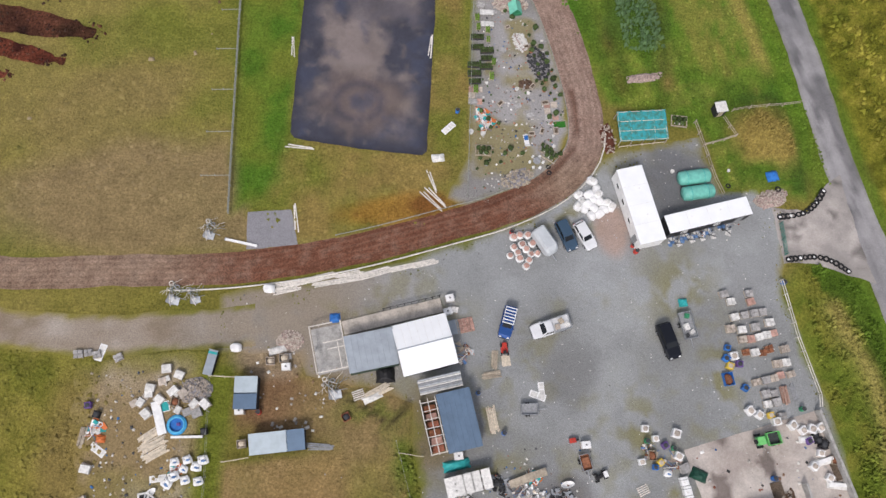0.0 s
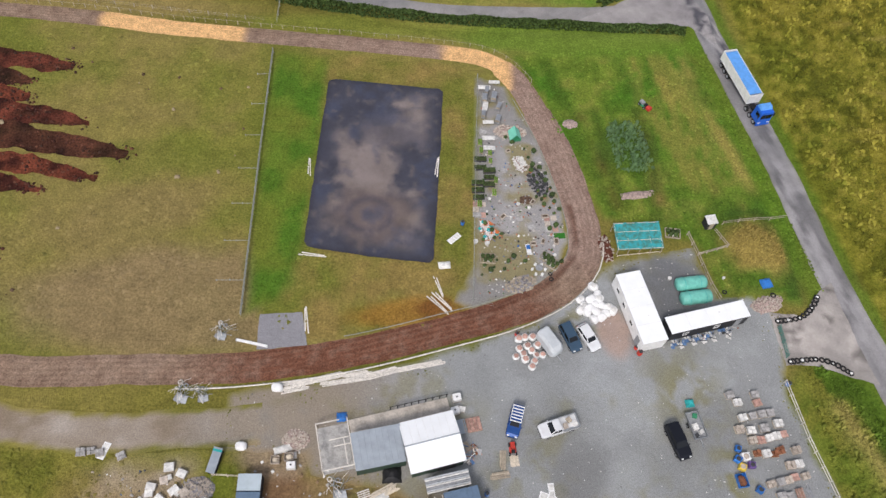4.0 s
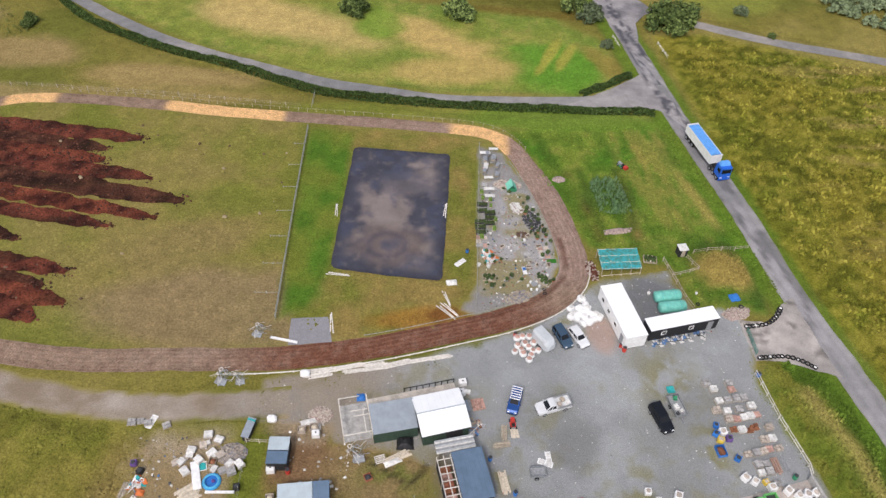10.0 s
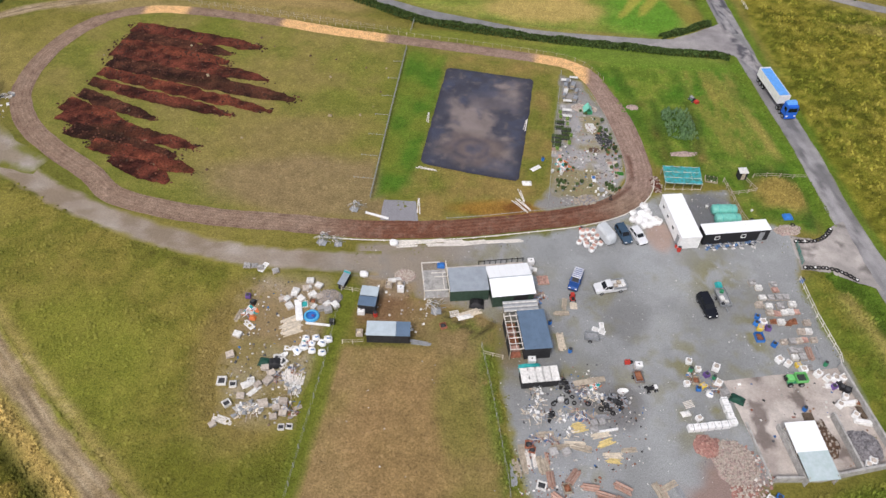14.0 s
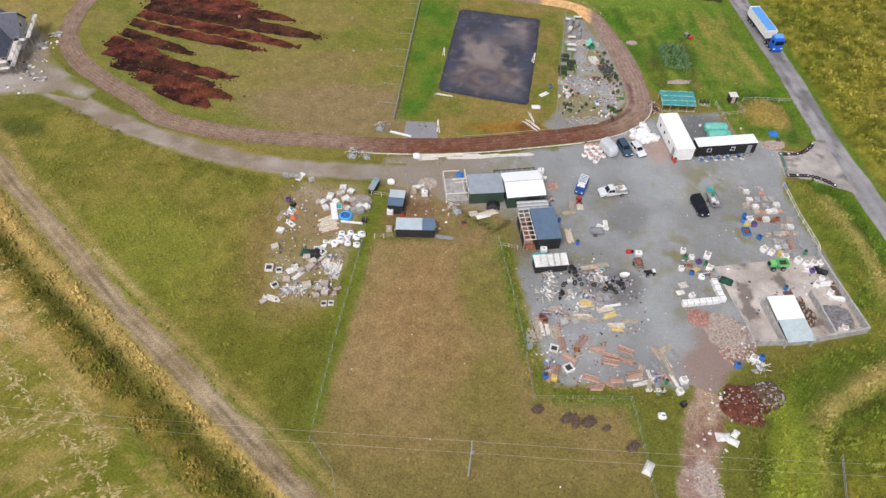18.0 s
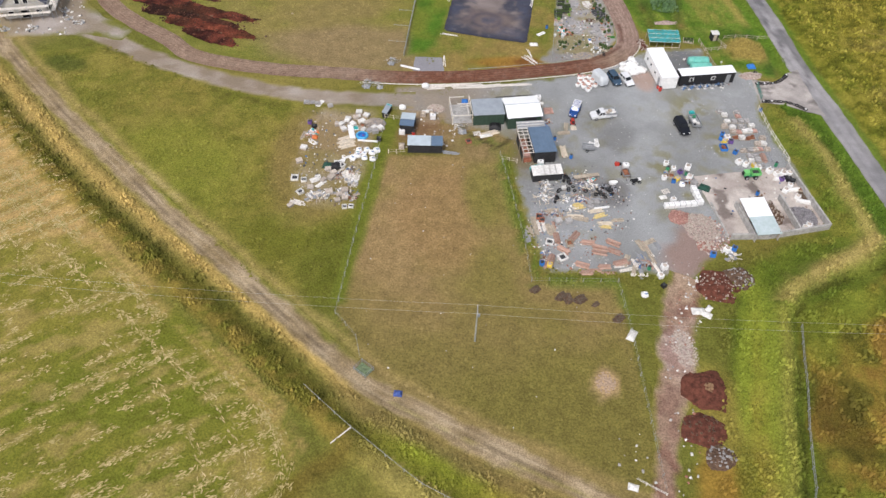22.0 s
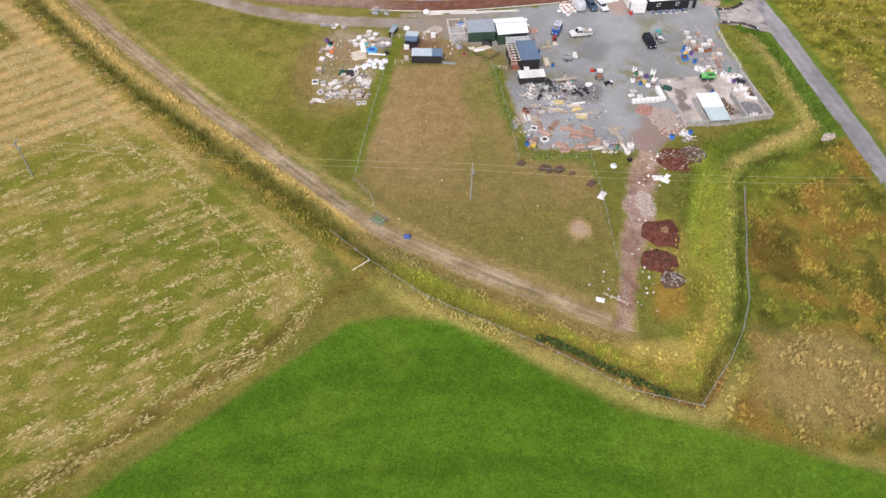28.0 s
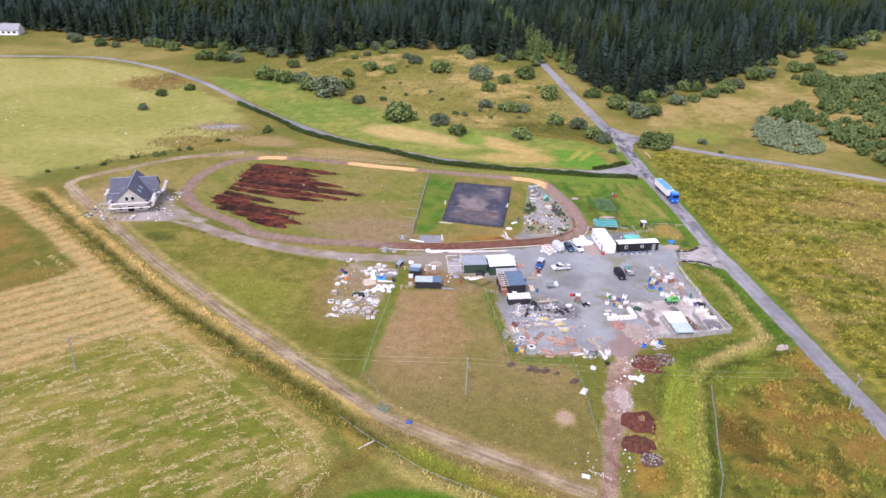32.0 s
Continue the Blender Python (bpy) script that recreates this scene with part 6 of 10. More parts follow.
cube(bm, (13.4, 0.9, 0.3), (0.1, 0, 0.75))
part("chassis", bm, BLACK, t)
for s in (-1, 1):
    bm = bmesh.new()
    cube(bm, (10.6, 0.1, 1.9), (-1.9, s * 1.2, 1.2), bevel=0.03)
    part("tipper_side", bm, WHITE, t)
for x in (-7.2, 3.4):
    bm = bmesh.new()
    cube(bm, (0.14, 2.5, 2.0), (x, 0, 1.2), bevel=0.03)
    part("tipper_end", bm, WHITE, t)
bm = bmesh.new()
cube(bm, (10.5, 2.3, 0.1), (-1.9, 0, 1.2))
part("tipper_floor", bm, STEEL, t)
bm = bmesh.new()
cube(bm, (9.9, 2.2, 0.14), (-1.9, 0, 3.0), bevel=0.05)
part("load_sheet", bm, LIGHT_TARP, t)
for x in (-6.3, -5.0, -3.7, 3.9, 5.3, 6.8):
    for s in (-1, 1):
        wheel(t, x, s * 1.05, 0.5, 0.36)


# ---- trees, hedges and rough grass ----
rng = np.random.default_rng(7)


def leafy(name, low, high, spread=0.3, cover=False):
    n = Nodes(name, 0.85)
    if cover:
        layer = n.tree.nodes.new("ShaderNodeVertexColor")
        layer.layer_name = "cover"
        col = layer.outputs["Color"]
    else:
        isl = n.tree.nodes.new("ShaderNodeNewGeometry").outputs["Random Per Island"]
        col = n.ramp(isl, (0.0, low), (1.0, high))
        info = n.tree.nodes.new("ShaderNodeObjectInfo").outputs["Random"]
        col = n.blend(1.0, col, n.ramp(info, (0.0, (1 - spread,) * 3), (1.0, (1 + spread, 1 + spread * 0.8, 1 + spread))), "MULTIPLY")
    n.shader.inputs["Specular IOR Level"].default_value = 0.12
    return n.colour(col)


BARK = plain("bark", (0.12, 0.09, 0.065), 0.95, 0, 0.4, 4, bump=0.5)
LEAF = leafy("broad_leaves", (0.042, 0.072, 0.018), (0.22, 0.29, 0.088))
YOUNG = leafy("young_larch_needles", (0.045, 0.075, 0.02), (0.13, 0.185, 0.055), 0.3)
SILVER = leafy("willow_leaves", (0.06, 0.088, 0.042), (0.19, 0.235, 0.125))
# hearts darker than most leaves: some shade inside the crown is in the colour
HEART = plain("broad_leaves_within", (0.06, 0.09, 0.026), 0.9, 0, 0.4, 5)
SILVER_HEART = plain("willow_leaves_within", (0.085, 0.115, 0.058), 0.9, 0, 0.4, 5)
NEEDLES = leafy("spruce_needles", (0.009, 0.018, 0.010), (0.03, 0.048, 0.028), 0.45)
FOREST = leafy("forest_needles", None, None, cover=True)
TUFTS = leafy("rough_tufts", None, None, cover=True)


def conifer_arrays(seed, height_, radius, blades=72):
    """A spruce: a narrow closed heart and many drooping boughs, each a folded blade; points and triangles."""
    r = np.random.default_rng(seed)
    verts, faces = [(0, 0, height_ * 0.97)], []
    for z, q in ((0.55, 0.3), (0.1, 0.55)):
        verts += [(q * radius * math.cos(k * math.pi / 3), q * radius * math.sin(k * math.pi / 3), height_ * z) for k in range(6)]
    for k in range(6):
        n = (k + 1) % 6
        faces += [(0, 1 + k, 1 + n), (1 + k, 7 + k, 1 + n), (1 + n, 7 + k, 7 + n)]
    for k in range(blades):
        s = ((k + r.uniform(0, 1)) / blades) ** 0.85
        z = height_ * (0.14 + 0.84 * s)
        out = radius * (1 - s) ** 0.8 * r.uniform(0.75, 1.18) + 0.3
        a, wide, drop = 2.4 * k + r.uniform(-0.4, 0.4), 0.2 * out + 0.45, out * r.uniform(0.15, 0.5)
        ca, sa = math.cos(a), math.sin(a)
        b = len(verts)
        for p, q, h in ((0.12 * out, 0, 0.25 * out), (0.6 * out, wide, -0.35 * drop), (out, 0, -drop), (0.6 * out, -wide, -0.35 * drop)):
            verts.append((p * ca - q * sa, p * sa + q * ca, z + h))
        faces += [(b, b + 2, b + 1), (b, b + 3, b + 2)]
    return np.array(verts), np.array(faces)


def trunk_mesh(h, r0, limbs, seed):
    rr = random.Random(seed)
    bm = bmesh.new()
    rod(bm, (0, 0, -0.3), (0, 0, h), r0, 8, r0 * 0.35)
    for _ in range(limbs):
        a, z = rr.uniform(0, 6.28), h * rr.uniform(0.35, 0.85)
        l = h * rr.uniform(0.4, 0.8)
        rod(bm, (0, 0, z), (l * math.cos(a), l * math.sin(a), z + l * rr.uniform(0.4, 0.9)), r0 * 0.4, 6, r0 * 0.1)
    mesh = bpy.data.meshes.new("trunk")
    bm.to_mesh(mesh)
    bm.free()
    mesh.materials.append(BARK)
    return mesh


SPRUCE = [conifer_arrays(s, 17.0 + s % 3 * 2.2, 4.6 + 0.7 * (s % 2)) for s in range(5)]
SPRUCE_MESH = []
for v, f in SPRUCE:
    m = bpy.data.meshes.new("crown")
    m.from_pydata([tuple(p) for p in v.tolist()], [], [tuple(q) for q in f.tolist()])
    m.materials.append(NEEDLES)
    SPRUCE_MESH.append(m)
YOUNG_MESH = []
for v, f in SPRUCE[:2]:
    m = bpy.data.meshes.new("crown")
    m.from_pydata([tuple(p) for p in v.tolist()], [], [tuple(q) for q in f.tolist()])
    m.materials.append(YOUNG)
    YOUNG_MESH.append(m)
SPRUCE_TRUNK = trunk_mesh(16, 0.22, 0, 1)


def plant_conifer(x, y, size, k):
    z = float(height(np.array([x]), np.array([y]))[0])
    t = thing("spruce", x, y, z, 70 * k, "tall dark green spruce at the edge of the plantation", "tree", "edge of the plantation")
    t.scale = (size * 0.95, size * 0.95, size)
    for name, mesh in (("trunk", SPRUCE_TRUNK), ("crown", SPRUCE_MESH[k % 5])):
        o = new(name, mesh)
        o.parent = t


WOOD_WEST = [(-420, 372), (-339, 352), (-299, 347), (-254, 334), (-213, 327), (-178, 327), (-138, 313), (-115, 306), (-112, 342), (-81, 358), (-45, 352), (-9, 337), (3, 345), (-12, 420), (-30, 500), (-60, 760), (-700, 760), (-700, 420)]
WOOD_EAST = [(21, 352), (35, 277), (54, 256), (91, 289), (116, 324), (163, 387), (205, 433), (254, 488), (420, 600), (420, 800), (-60, 800), (-27, 500), (-4, 425)]


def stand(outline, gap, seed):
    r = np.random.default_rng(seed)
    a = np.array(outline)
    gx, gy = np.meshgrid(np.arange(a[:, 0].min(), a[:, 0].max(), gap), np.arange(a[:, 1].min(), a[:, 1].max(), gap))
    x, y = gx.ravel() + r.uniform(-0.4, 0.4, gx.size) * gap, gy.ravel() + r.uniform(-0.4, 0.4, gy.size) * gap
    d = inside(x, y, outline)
    # keep only trees in the camera's view: a widening wedge, cut off at depth
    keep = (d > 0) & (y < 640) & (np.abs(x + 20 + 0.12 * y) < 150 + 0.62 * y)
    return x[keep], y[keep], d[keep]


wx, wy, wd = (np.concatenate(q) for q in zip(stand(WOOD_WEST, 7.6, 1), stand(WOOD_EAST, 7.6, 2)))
front = np.argsort(wd + np.abs(wx) * 0.01 + (wy > 420) * 50)[:150]
edge_mask = np.zeros(len(wx), bool)
edge_mask[front] = True
for k, i in enumerate(front):
    plant_conifer(float(wx[i]), float(wy[i]), float(rng.uniform(0.62, 1.1)), k)
verts, faces, tones, base = [], [], [], 0
deep = np.where(~edge_mask)[0]
wz = height(wx, wy)
hue = fbm(wx, wy, 60, 301, 2)
for i in deep:
    v, f = SPRUCE[i % 5]
    s = rng.uniform(0.62, 1.22) * (0.9 + 0.35 * (hue[i] - 0.4))
    a = rng.uniform(0, 6.28)
    ca, sa = math.cos(a), math.sin(a)
    q = np.c_[v[:, 0] * ca - v[:, 1] * sa, v[:, 0] * sa + v[:, 1] * ca, v[:, 2]] * s + (wx[i], wy[i], wz[i])
    verts.append(q)
    faces.append(f + base)
    base += len(v)
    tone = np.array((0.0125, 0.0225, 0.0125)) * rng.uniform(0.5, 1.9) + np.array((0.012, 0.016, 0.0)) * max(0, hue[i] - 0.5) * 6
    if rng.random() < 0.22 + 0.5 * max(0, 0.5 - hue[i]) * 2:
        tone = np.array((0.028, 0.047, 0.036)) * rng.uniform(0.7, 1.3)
    # tone rises with height: shade low in the crowns is put into the colour
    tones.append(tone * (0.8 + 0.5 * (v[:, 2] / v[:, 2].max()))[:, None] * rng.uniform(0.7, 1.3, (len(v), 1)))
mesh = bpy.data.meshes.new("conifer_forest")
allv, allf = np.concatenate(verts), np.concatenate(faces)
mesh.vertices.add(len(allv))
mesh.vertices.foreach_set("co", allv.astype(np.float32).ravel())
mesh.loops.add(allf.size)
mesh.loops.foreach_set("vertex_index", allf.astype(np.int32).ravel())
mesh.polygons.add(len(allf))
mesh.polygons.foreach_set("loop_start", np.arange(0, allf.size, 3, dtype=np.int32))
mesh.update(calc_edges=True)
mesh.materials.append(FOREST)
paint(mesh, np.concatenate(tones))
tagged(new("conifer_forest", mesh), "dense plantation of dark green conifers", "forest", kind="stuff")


def leaf_cloud(seed, lobes, count, leaf):
    """Small bent leaf clumps over a dome of uneven lobes, then their closed hearts: points, triangles, number of leaf triangles."""
    r = np.random.default_rng(seed)
    verts, faces, centres = [], [], []
    for i in range(lobes):
        a, h = 2.4 * i + r.uniform(-0.5, 0.5), (i + 0.5) / lobes
        q = 0.68 * math.sqrt(1 - (h * 0.88) ** 2) * r.uniform(0.6, 1.12)
        centres.append((q * math.cos(a), q * math.sin(a), 0.2 + 0.62 * h * r.uniform(0.8, 1.12), r.uniform(0.16, 0.36)))
    weight = np.array([c[3] ** 2 for c in centres])
    for j in r.choice(lobes, count, p=weight / weight.sum()):
        cx, cy, cz, cr = centres[j]
        d = r.normal(0, 1, 3) + (0, 0, 0.5)
        d /= np.linalg.norm(d)
        p = np.array((cx, cy, cz)) + d * cr * r.uniform(0.78, 1.22)
        p[2] = max(p[2], 0.04)
        u = np.cross(d, r.normal(0, 1, 3))
        u /= np.linalg.norm(u) + 1e-9
        w = np.cross(d, u) + 0.6 * d * r.normal()
        s = leaf * r.uniform(0.5, 1.5)
        b = len(verts)
        verts += [p - u * s, p + w * s * 0.8 + d * s * 0.4, p + u * s, p - w * s * 0.8 + d * s * 0.2]
        faces += [(b, b + 1, b + 2), (b, b + 2, b + 3)]
    leaves = len(faces)
    for cx, cy, cz, cr in centres:
        b = len(verts)
        ball = [(0, 0, 1)] + [(math.cos(a) * c, math.sin(a) * c, z) for z, c in ((0.45, 0.89), (-0.4, 0.9)) for a in [k * math.pi / 3 + z for k in range(6)]]
        verts += [np.array((cx, cy, cz)) + np.array(p) * cr * 0.8 for p in ball]
        for k in range(6):
            n = (k + 1) % 6
            faces += [(b, b + 1 + k, b + 1 + n), (b + 1 + k, b + 7 + k, b + 1 + n), (b + 1 + n, b + 7 + k, b + 7 + n)]
    return np.array(verts), np.array(faces), leaves


CLOUDS = []
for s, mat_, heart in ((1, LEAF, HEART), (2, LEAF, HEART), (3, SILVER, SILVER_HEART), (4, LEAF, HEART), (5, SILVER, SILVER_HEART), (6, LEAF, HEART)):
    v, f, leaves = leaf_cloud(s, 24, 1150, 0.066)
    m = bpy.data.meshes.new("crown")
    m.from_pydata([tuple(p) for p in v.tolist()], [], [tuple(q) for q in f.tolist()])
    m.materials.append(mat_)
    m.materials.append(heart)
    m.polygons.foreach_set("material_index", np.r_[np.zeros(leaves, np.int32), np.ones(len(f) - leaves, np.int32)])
    CLOUDS.append(m)
BUSH_TRUNK = trunk_mesh(0.55, 0.05, 6, 3)


def plant_bush(x, y, width, k, tall=0.75, name="bush", group=""):
    z = float(height(np.array([x]), np.array([y]))[0])
    label = "young light green larch beside the forest road" if name != "bush" else "rounded grey-green willow bush in rough grass" if k % 6 in (2, 4) else "rounded dark green bush in rough grass"
    t = thing(name, x, y, z - 0.05, 57 * k, label, "bush" if name == "bush" else "tree", group)
    s = width / 1.9
    t.scale = (s, s * (0.85 + 0.3 * ((k * 37) % 10) / 10), s * tall * 1.25) if name == "bush" else (width / 10, width / 10, width / 12)
    for nm, mesh in (("trunk", BUSH_TRUNK), ("crown", CLOUDS[k % 6])) if name == "bush" else (("trunk", SPRUCE_TRUNK), ("crown", YOUNG_MESH[k % 2])):
        o = new(nm, mesh)
        o.parent = t


BUSHES = [(-131, 262, 13), (-120, 259, 11), (-111, 260, 10), (-103, 247, 12), (-92, 240, 16), (-86, 254, 9), (-92, 279, 7), (-126, 292, 8), (-74, 228, 7), (-50, 205, 15), (-32, 202, 9), (-23, 190, 8), (3, 190, 8.5), (-63.7, 235, 4), (-93, 331, 5), (-85, 340, 7), (-62, 317, 9), (-83, 295, 9), (-72, 292, 8), (-98, 319, 5), (-69, 329, 6), (-45, 299, 12), (-22, 289, 13), (-9, 282, 9), (1, 297, 12)]
BUSHES_2 = [(-16, 264, 9), (-15, 233, 8), (-3, 229, 8), (3, 230, 6.5), (-7, 231, 6), (14, 257, 12), (17, 213, 8.5), (27, 209, 9), (33, 196, 9), (37, 192, 7), (55.6, 190.5, 12), (60.5, 192, 10), (57.5, 186.8, 6.5), (77, 198, 4.5), (82, 186.5, 2.6), (-164, 197, 5.3), (-167, 221, 5.7), (-159, 234, 5.8), (-100, 178, 4.5), (-276, 327, 10), (-255, 320, 9), (-244, 318, 6), (-208, 318, 10), (-180, 300, 11), (-170, 299, 11), (-161, 297, 10), (-186, 335, 11), (39.5, 178.5, 3.6)]
EDGE_BUSHES = [(28, 312, 10), (36, 264, 9), (46, 246, 11), (54, 233, 12), (62, 238, 9), (76, 259, 9), (85, 266, 7), (95, 277, 9), (104, 290, 11), (112, 300, 9), (127, 322, 13), (135, 330, 10), (155, 348, 11), (164, 353, 9), (180, 375, 13), (192, 390, 11), (212, 431, 13), (225, 446, 12), (241, 467, 13)]
BUSHES_2 += EDGE_BUSHES
for k, (x, y, w) in enumerate(BUSHES + BUSHES_2):
    plant_bush(x, y, w, k)
SCRUB = [(148, 327), (168, 344), (176, 327), (210, 350), (215, 230), (150, 180), (137, 184), (133, 202), (131, 232), (112, 241), (129, 267), (136, 255), (152, 292)]
WILLOWS = [(103, 231), (112, 240), (130, 226), (125, 194), (111, 188), (100, 205)]
r = np.random.default_rng(21)


def stuff_mesh(name, verts, faces, tones, material, label, category):
    mesh = bpy.data.meshes.new(name)
    v, f = np.concatenate(verts), np.concatenate(faces)
    mesh.vertices.add(len(v))
    mesh.vertices.foreach_set("co", v.astype(np.float32).ravel())
    mesh.loops.add(f.size)
    mesh.loops.foreach_set("vertex_index", f.astype(np.int32).ravel())
    mesh.polygons.add(len(f))
    mesh.polygons.foreach_set("loop_start", np.arange(0, f.size, 3, dtype=np.int32))
    mesh.update(calc_edges=True)
    mesh.materials.append(material)
    paint(mesh, np.concatenate(tones))
    return tagged(new(name, mesh), label, category, kind="stuff")


SMALL_CLOUDS = [leaf_cloud(40 + k, 16, 360, 0.085)[:2] for k in range(4)]


def thicket(outline, count, gap, sizes, low, high, label):
    """Bushes grown into one another."""
    a, spots, tries = np.array(outline), [], 0
    while len(spots) < count and tries < 5000:
        tries += 1
        x, y = r.uniform(a[:, 0].min(), a[:, 0].max()), r.uniform(a[:, 1].min(), a[:, 1].max())
        if inside(np.array([x]), np.array([y]), outline)[0] > 1 and all(math.hypot(x - p, y - q) > gap for p, q in spots):
            spots.append((x, y))
    verts, faces, tones, base = [], [], [], 0
    for k, (x, y) in enumerate(spots):
        v, f = SMALL_CLOUDS[k % 4]
        t, w = r.uniform(0, 6.28), r.uniform(*sizes) / 1.9
        ca, sa = math.cos(t), math.sin(t)
        verts.append(np.c_[v[:, 0] * ca - v[:, 1] * sa, v[:, 0] * sa + v[:, 1] * ca, v[:, 2] * r.uniform(0.75, 1.15)] * w + (x, y, -0.05))
        faces.append(f + base)
        base += len(v)
        mid = (np.array(low) + (np.array(high) - np.array(low)) * r.uniform(0.2, 1))
        tones.append(mid * np.repeat(r.uniform(0.72, 1.25, (len(v) // 4 + 1, 1)), 4, 0)[:len(v)])
    return stuff_mesh("thicket", verts, faces, tones, TUFTS, label, "bushes")


thicket(SCRUB, 190, 3.9, (6, 10), (0.055, 0.095, 0.025), (0.14, 0.185, 0.06), "dense thicket of green scrub on the moor")
thicket(WILLOWS, 46, 3.2, (4.5, 7.0), (0.16, 0.21, 0.105), (0.22, 0.27, 0.15), "low thicket of silvery willow bushes")
# pale young trees along the road through the wood
for k in range(46):
    y = 322 + 5.0 * k
    x = 14 - 0.243 * (y - 331) + (-1 if k % 2 else 1) * (r.uniform(5, 9) if y < 350 else r.uniform(2, 6.5))
    plant_bush(x, y, r.uniform(6, 10), k, 1.5, "young_tree", "young trees along the road")
# loose bushes along the wood's edge and on the knoll
for k in range(80):
    j = r.integers(len(front))
    x, y = wx[front[j]] + r.uniform(-4, 4), wy[front[j]] - r.uniform(3, 9)
    if abs(reach(np.array([x]), np.array([y]), ROAD)[0]) > 6:
        plant_bush(float(x), float(y), r.uniform(4, 9), k, 0.9, "bush", "edge of the plantation")
for k in range(30):
    x, y = r.uniform(-90, 25), r.uniform(212, 320)
    if inside(np.array([x]), np.array([y]), KNOLL)[0] > 2 and reach(np.array([x]), np.array([y]), ROAD)[0] > 7:
        plant_bush(float(x), float(y), r.uniform(1.4, 3.2), k, 0.8, "bush", "low bushes on the knoll")
for x, y, w in ((-150, 123, 1.6), (-143, 128, 2.2), (-137, 137, 2.4), (-135.5, 138.5, 1.8), (-130, 141, 3.0), (-128, 143, 2.4), (-124, 148, 2.0), (-114, 161, 2.6), (-111, 163, 1.8), (-99.9, 176, 3.4), (-158, 118, 2.0), (-121, 150, 2.6)):
    plant_bush(x, y, w, int(-x) // 3 * 6 + int(w * 10) % 2, 0.8, "bush", "thin bushes along the pasture")


def hedge(line, width, tall, per_metre, seed, label):
    pts = np.array(curve(line, 0.5))
    r = np.random.default_rng(seed)
    seg = np.hypot(*np.diff(pts, axis=0).T)
    n = int(seg.sum() * per_metre)
    j = r.choice(len(seg), n, p=seg / seg.sum())
    a = pts[j] + (pts[j + 1] - pts[j]) * r.uniform(0, 1, (n, 1))
    ang = r.uniform(0, math.pi, n)
    way = pts[j + 1] - pts[j]
    side = np.stack([way[:, 1], -way[:, 0]], 1) / np.hypot(way[:, 0], way[:, 1])[:, None]
    bulge = 0.75 + 0.5 * vnoise(a[:, 0], a[:, 1], 2.5, seed)
    off = np.cos(ang) * width / 2 * bulge * r.uniform(0.7, 1.05, n)
    z = np.sin(ang) * tall * bulge * r.uniform(0.75, 1.05, n)
    p = np.c_[a + side * off[:, None], np.maximum(z, 0.05) + height(a[:, 0], a[:, 1])]
    u = r.normal(0, 1, (n, 3)); u /= np.linalg.norm(u, axis=1)[:, None]
    w = np.cross(u, r.normal(0, 1, (n, 3))); w /= np.linalg.norm(w, axis=1)[:, None]
    s = r.uniform(0.1, 0.26, (n, 1))
    v = np.stack([p - u * s, p + w * s, p + u * s, p - w * s], 1).reshape(-1, 3)
    b = np.arange(n)[:, None] * 4
    f = np.concatenate([b + (0, 1, 2), b + (0, 2, 3)])
    tone = np.array((0.045, 0.072, 0.02)) * r.uniform(0.5, 2.1, (n, 1))
    return stuff_mesh("hedge", [v], [f], [np.repeat(tone, 4, 0)], FOREST, label, "hedge")


hedge(HEDGE, 1.7, 1.5, 170, 31, "long dark clipped hedge along the lane")
hedge([(31.0, 157.4), (37.0, 161.6), (43.4, 166.4)], 1.7, 1.4, 170, 32, "short dark hedge beside the junction")
hedge([(32.2, -18.6), (24, -15.2), (17.3, -12.2), (12, -10.6)], 1.6, 0.6, 70, 33, "strip of dark weeds along the ditch")


def tufts(name, outline, per_m2, tall, wide, seed, label, lift=1.0, tone=None, where=None, vary=(0.6, 1.4), clump=0.0, cover=(0.2, 0.62), k=7):
    """Rough clumps of blades scattered over an outline; the ground's own colours, lighter or darker."""
    r = np.random.default_rng(seed)
    a = np.array(outline)
    lo, hi = a.min(0), a.max(0)
    n = int((hi - lo).prod() * per_m2)
    x, y = r.uniform(lo[0], hi[0], n), r.uniform(lo[1], hi[1], n)
    keep = inside(x, y, outline) > 0.3
    if where is not None:
        keep &= where(x, y)
    keep &= fbm(x, y, 4, seed, 3) > r.uniform(*cover, n)
    x, y = x[keep], y[keep]
    n = len(x)
    c = ground_colour(x, y) * r.uniform(*vary, (n, 1)) * lift
    if tone is not None:
        c = c * 0.5 + np.array(tone) * 0.5 * r.uniform(0.6, 1.4, (n, 1))
    z = height(x, y)
    size = r.uniform(0.5, 1.4, n)
    if clump:
        # tussocks: taller and paler in clumps, short between; crevice shade painted as darker colour
        q = smooth(0.38, 0.64, fbm(x, y, clump, seed + 3, 3))
        size = size * (0.5 + 0.75 * q)
        c = c * (0.74 + 0.34 * q)[:, None]
    ang = r.uniform(0, 6.28, n)
    top = np.c_[x + r.normal(0, 0.1, n), y + r.normal(0, 0.1, n), z + tall * size]
    ring = [np.c_[x + wide * size * np.cos(ang + 6.283 * i / k) * (1.15 if i % 2 else 0.6), y + wide * size * np.sin(ang + 6.283 * i / k) * (1.15 if i % 2 else 0.6), z + tall * size * (0.1 if i % 2 else 0.45)] for i in range(k)]
    v = np.stack([top] + ring, 1).reshape(-1, 3)
    b = np.arange(n)[:, None] * (k + 1)
    f = np.concatenate([b + (0, 1 + i, 1 + (i + 1) % k) for i in range(k)])
    return stuff_mesh(name, [v], [f], [np.repeat(c, k + 1, 0)], TUFTS, label, "grass")


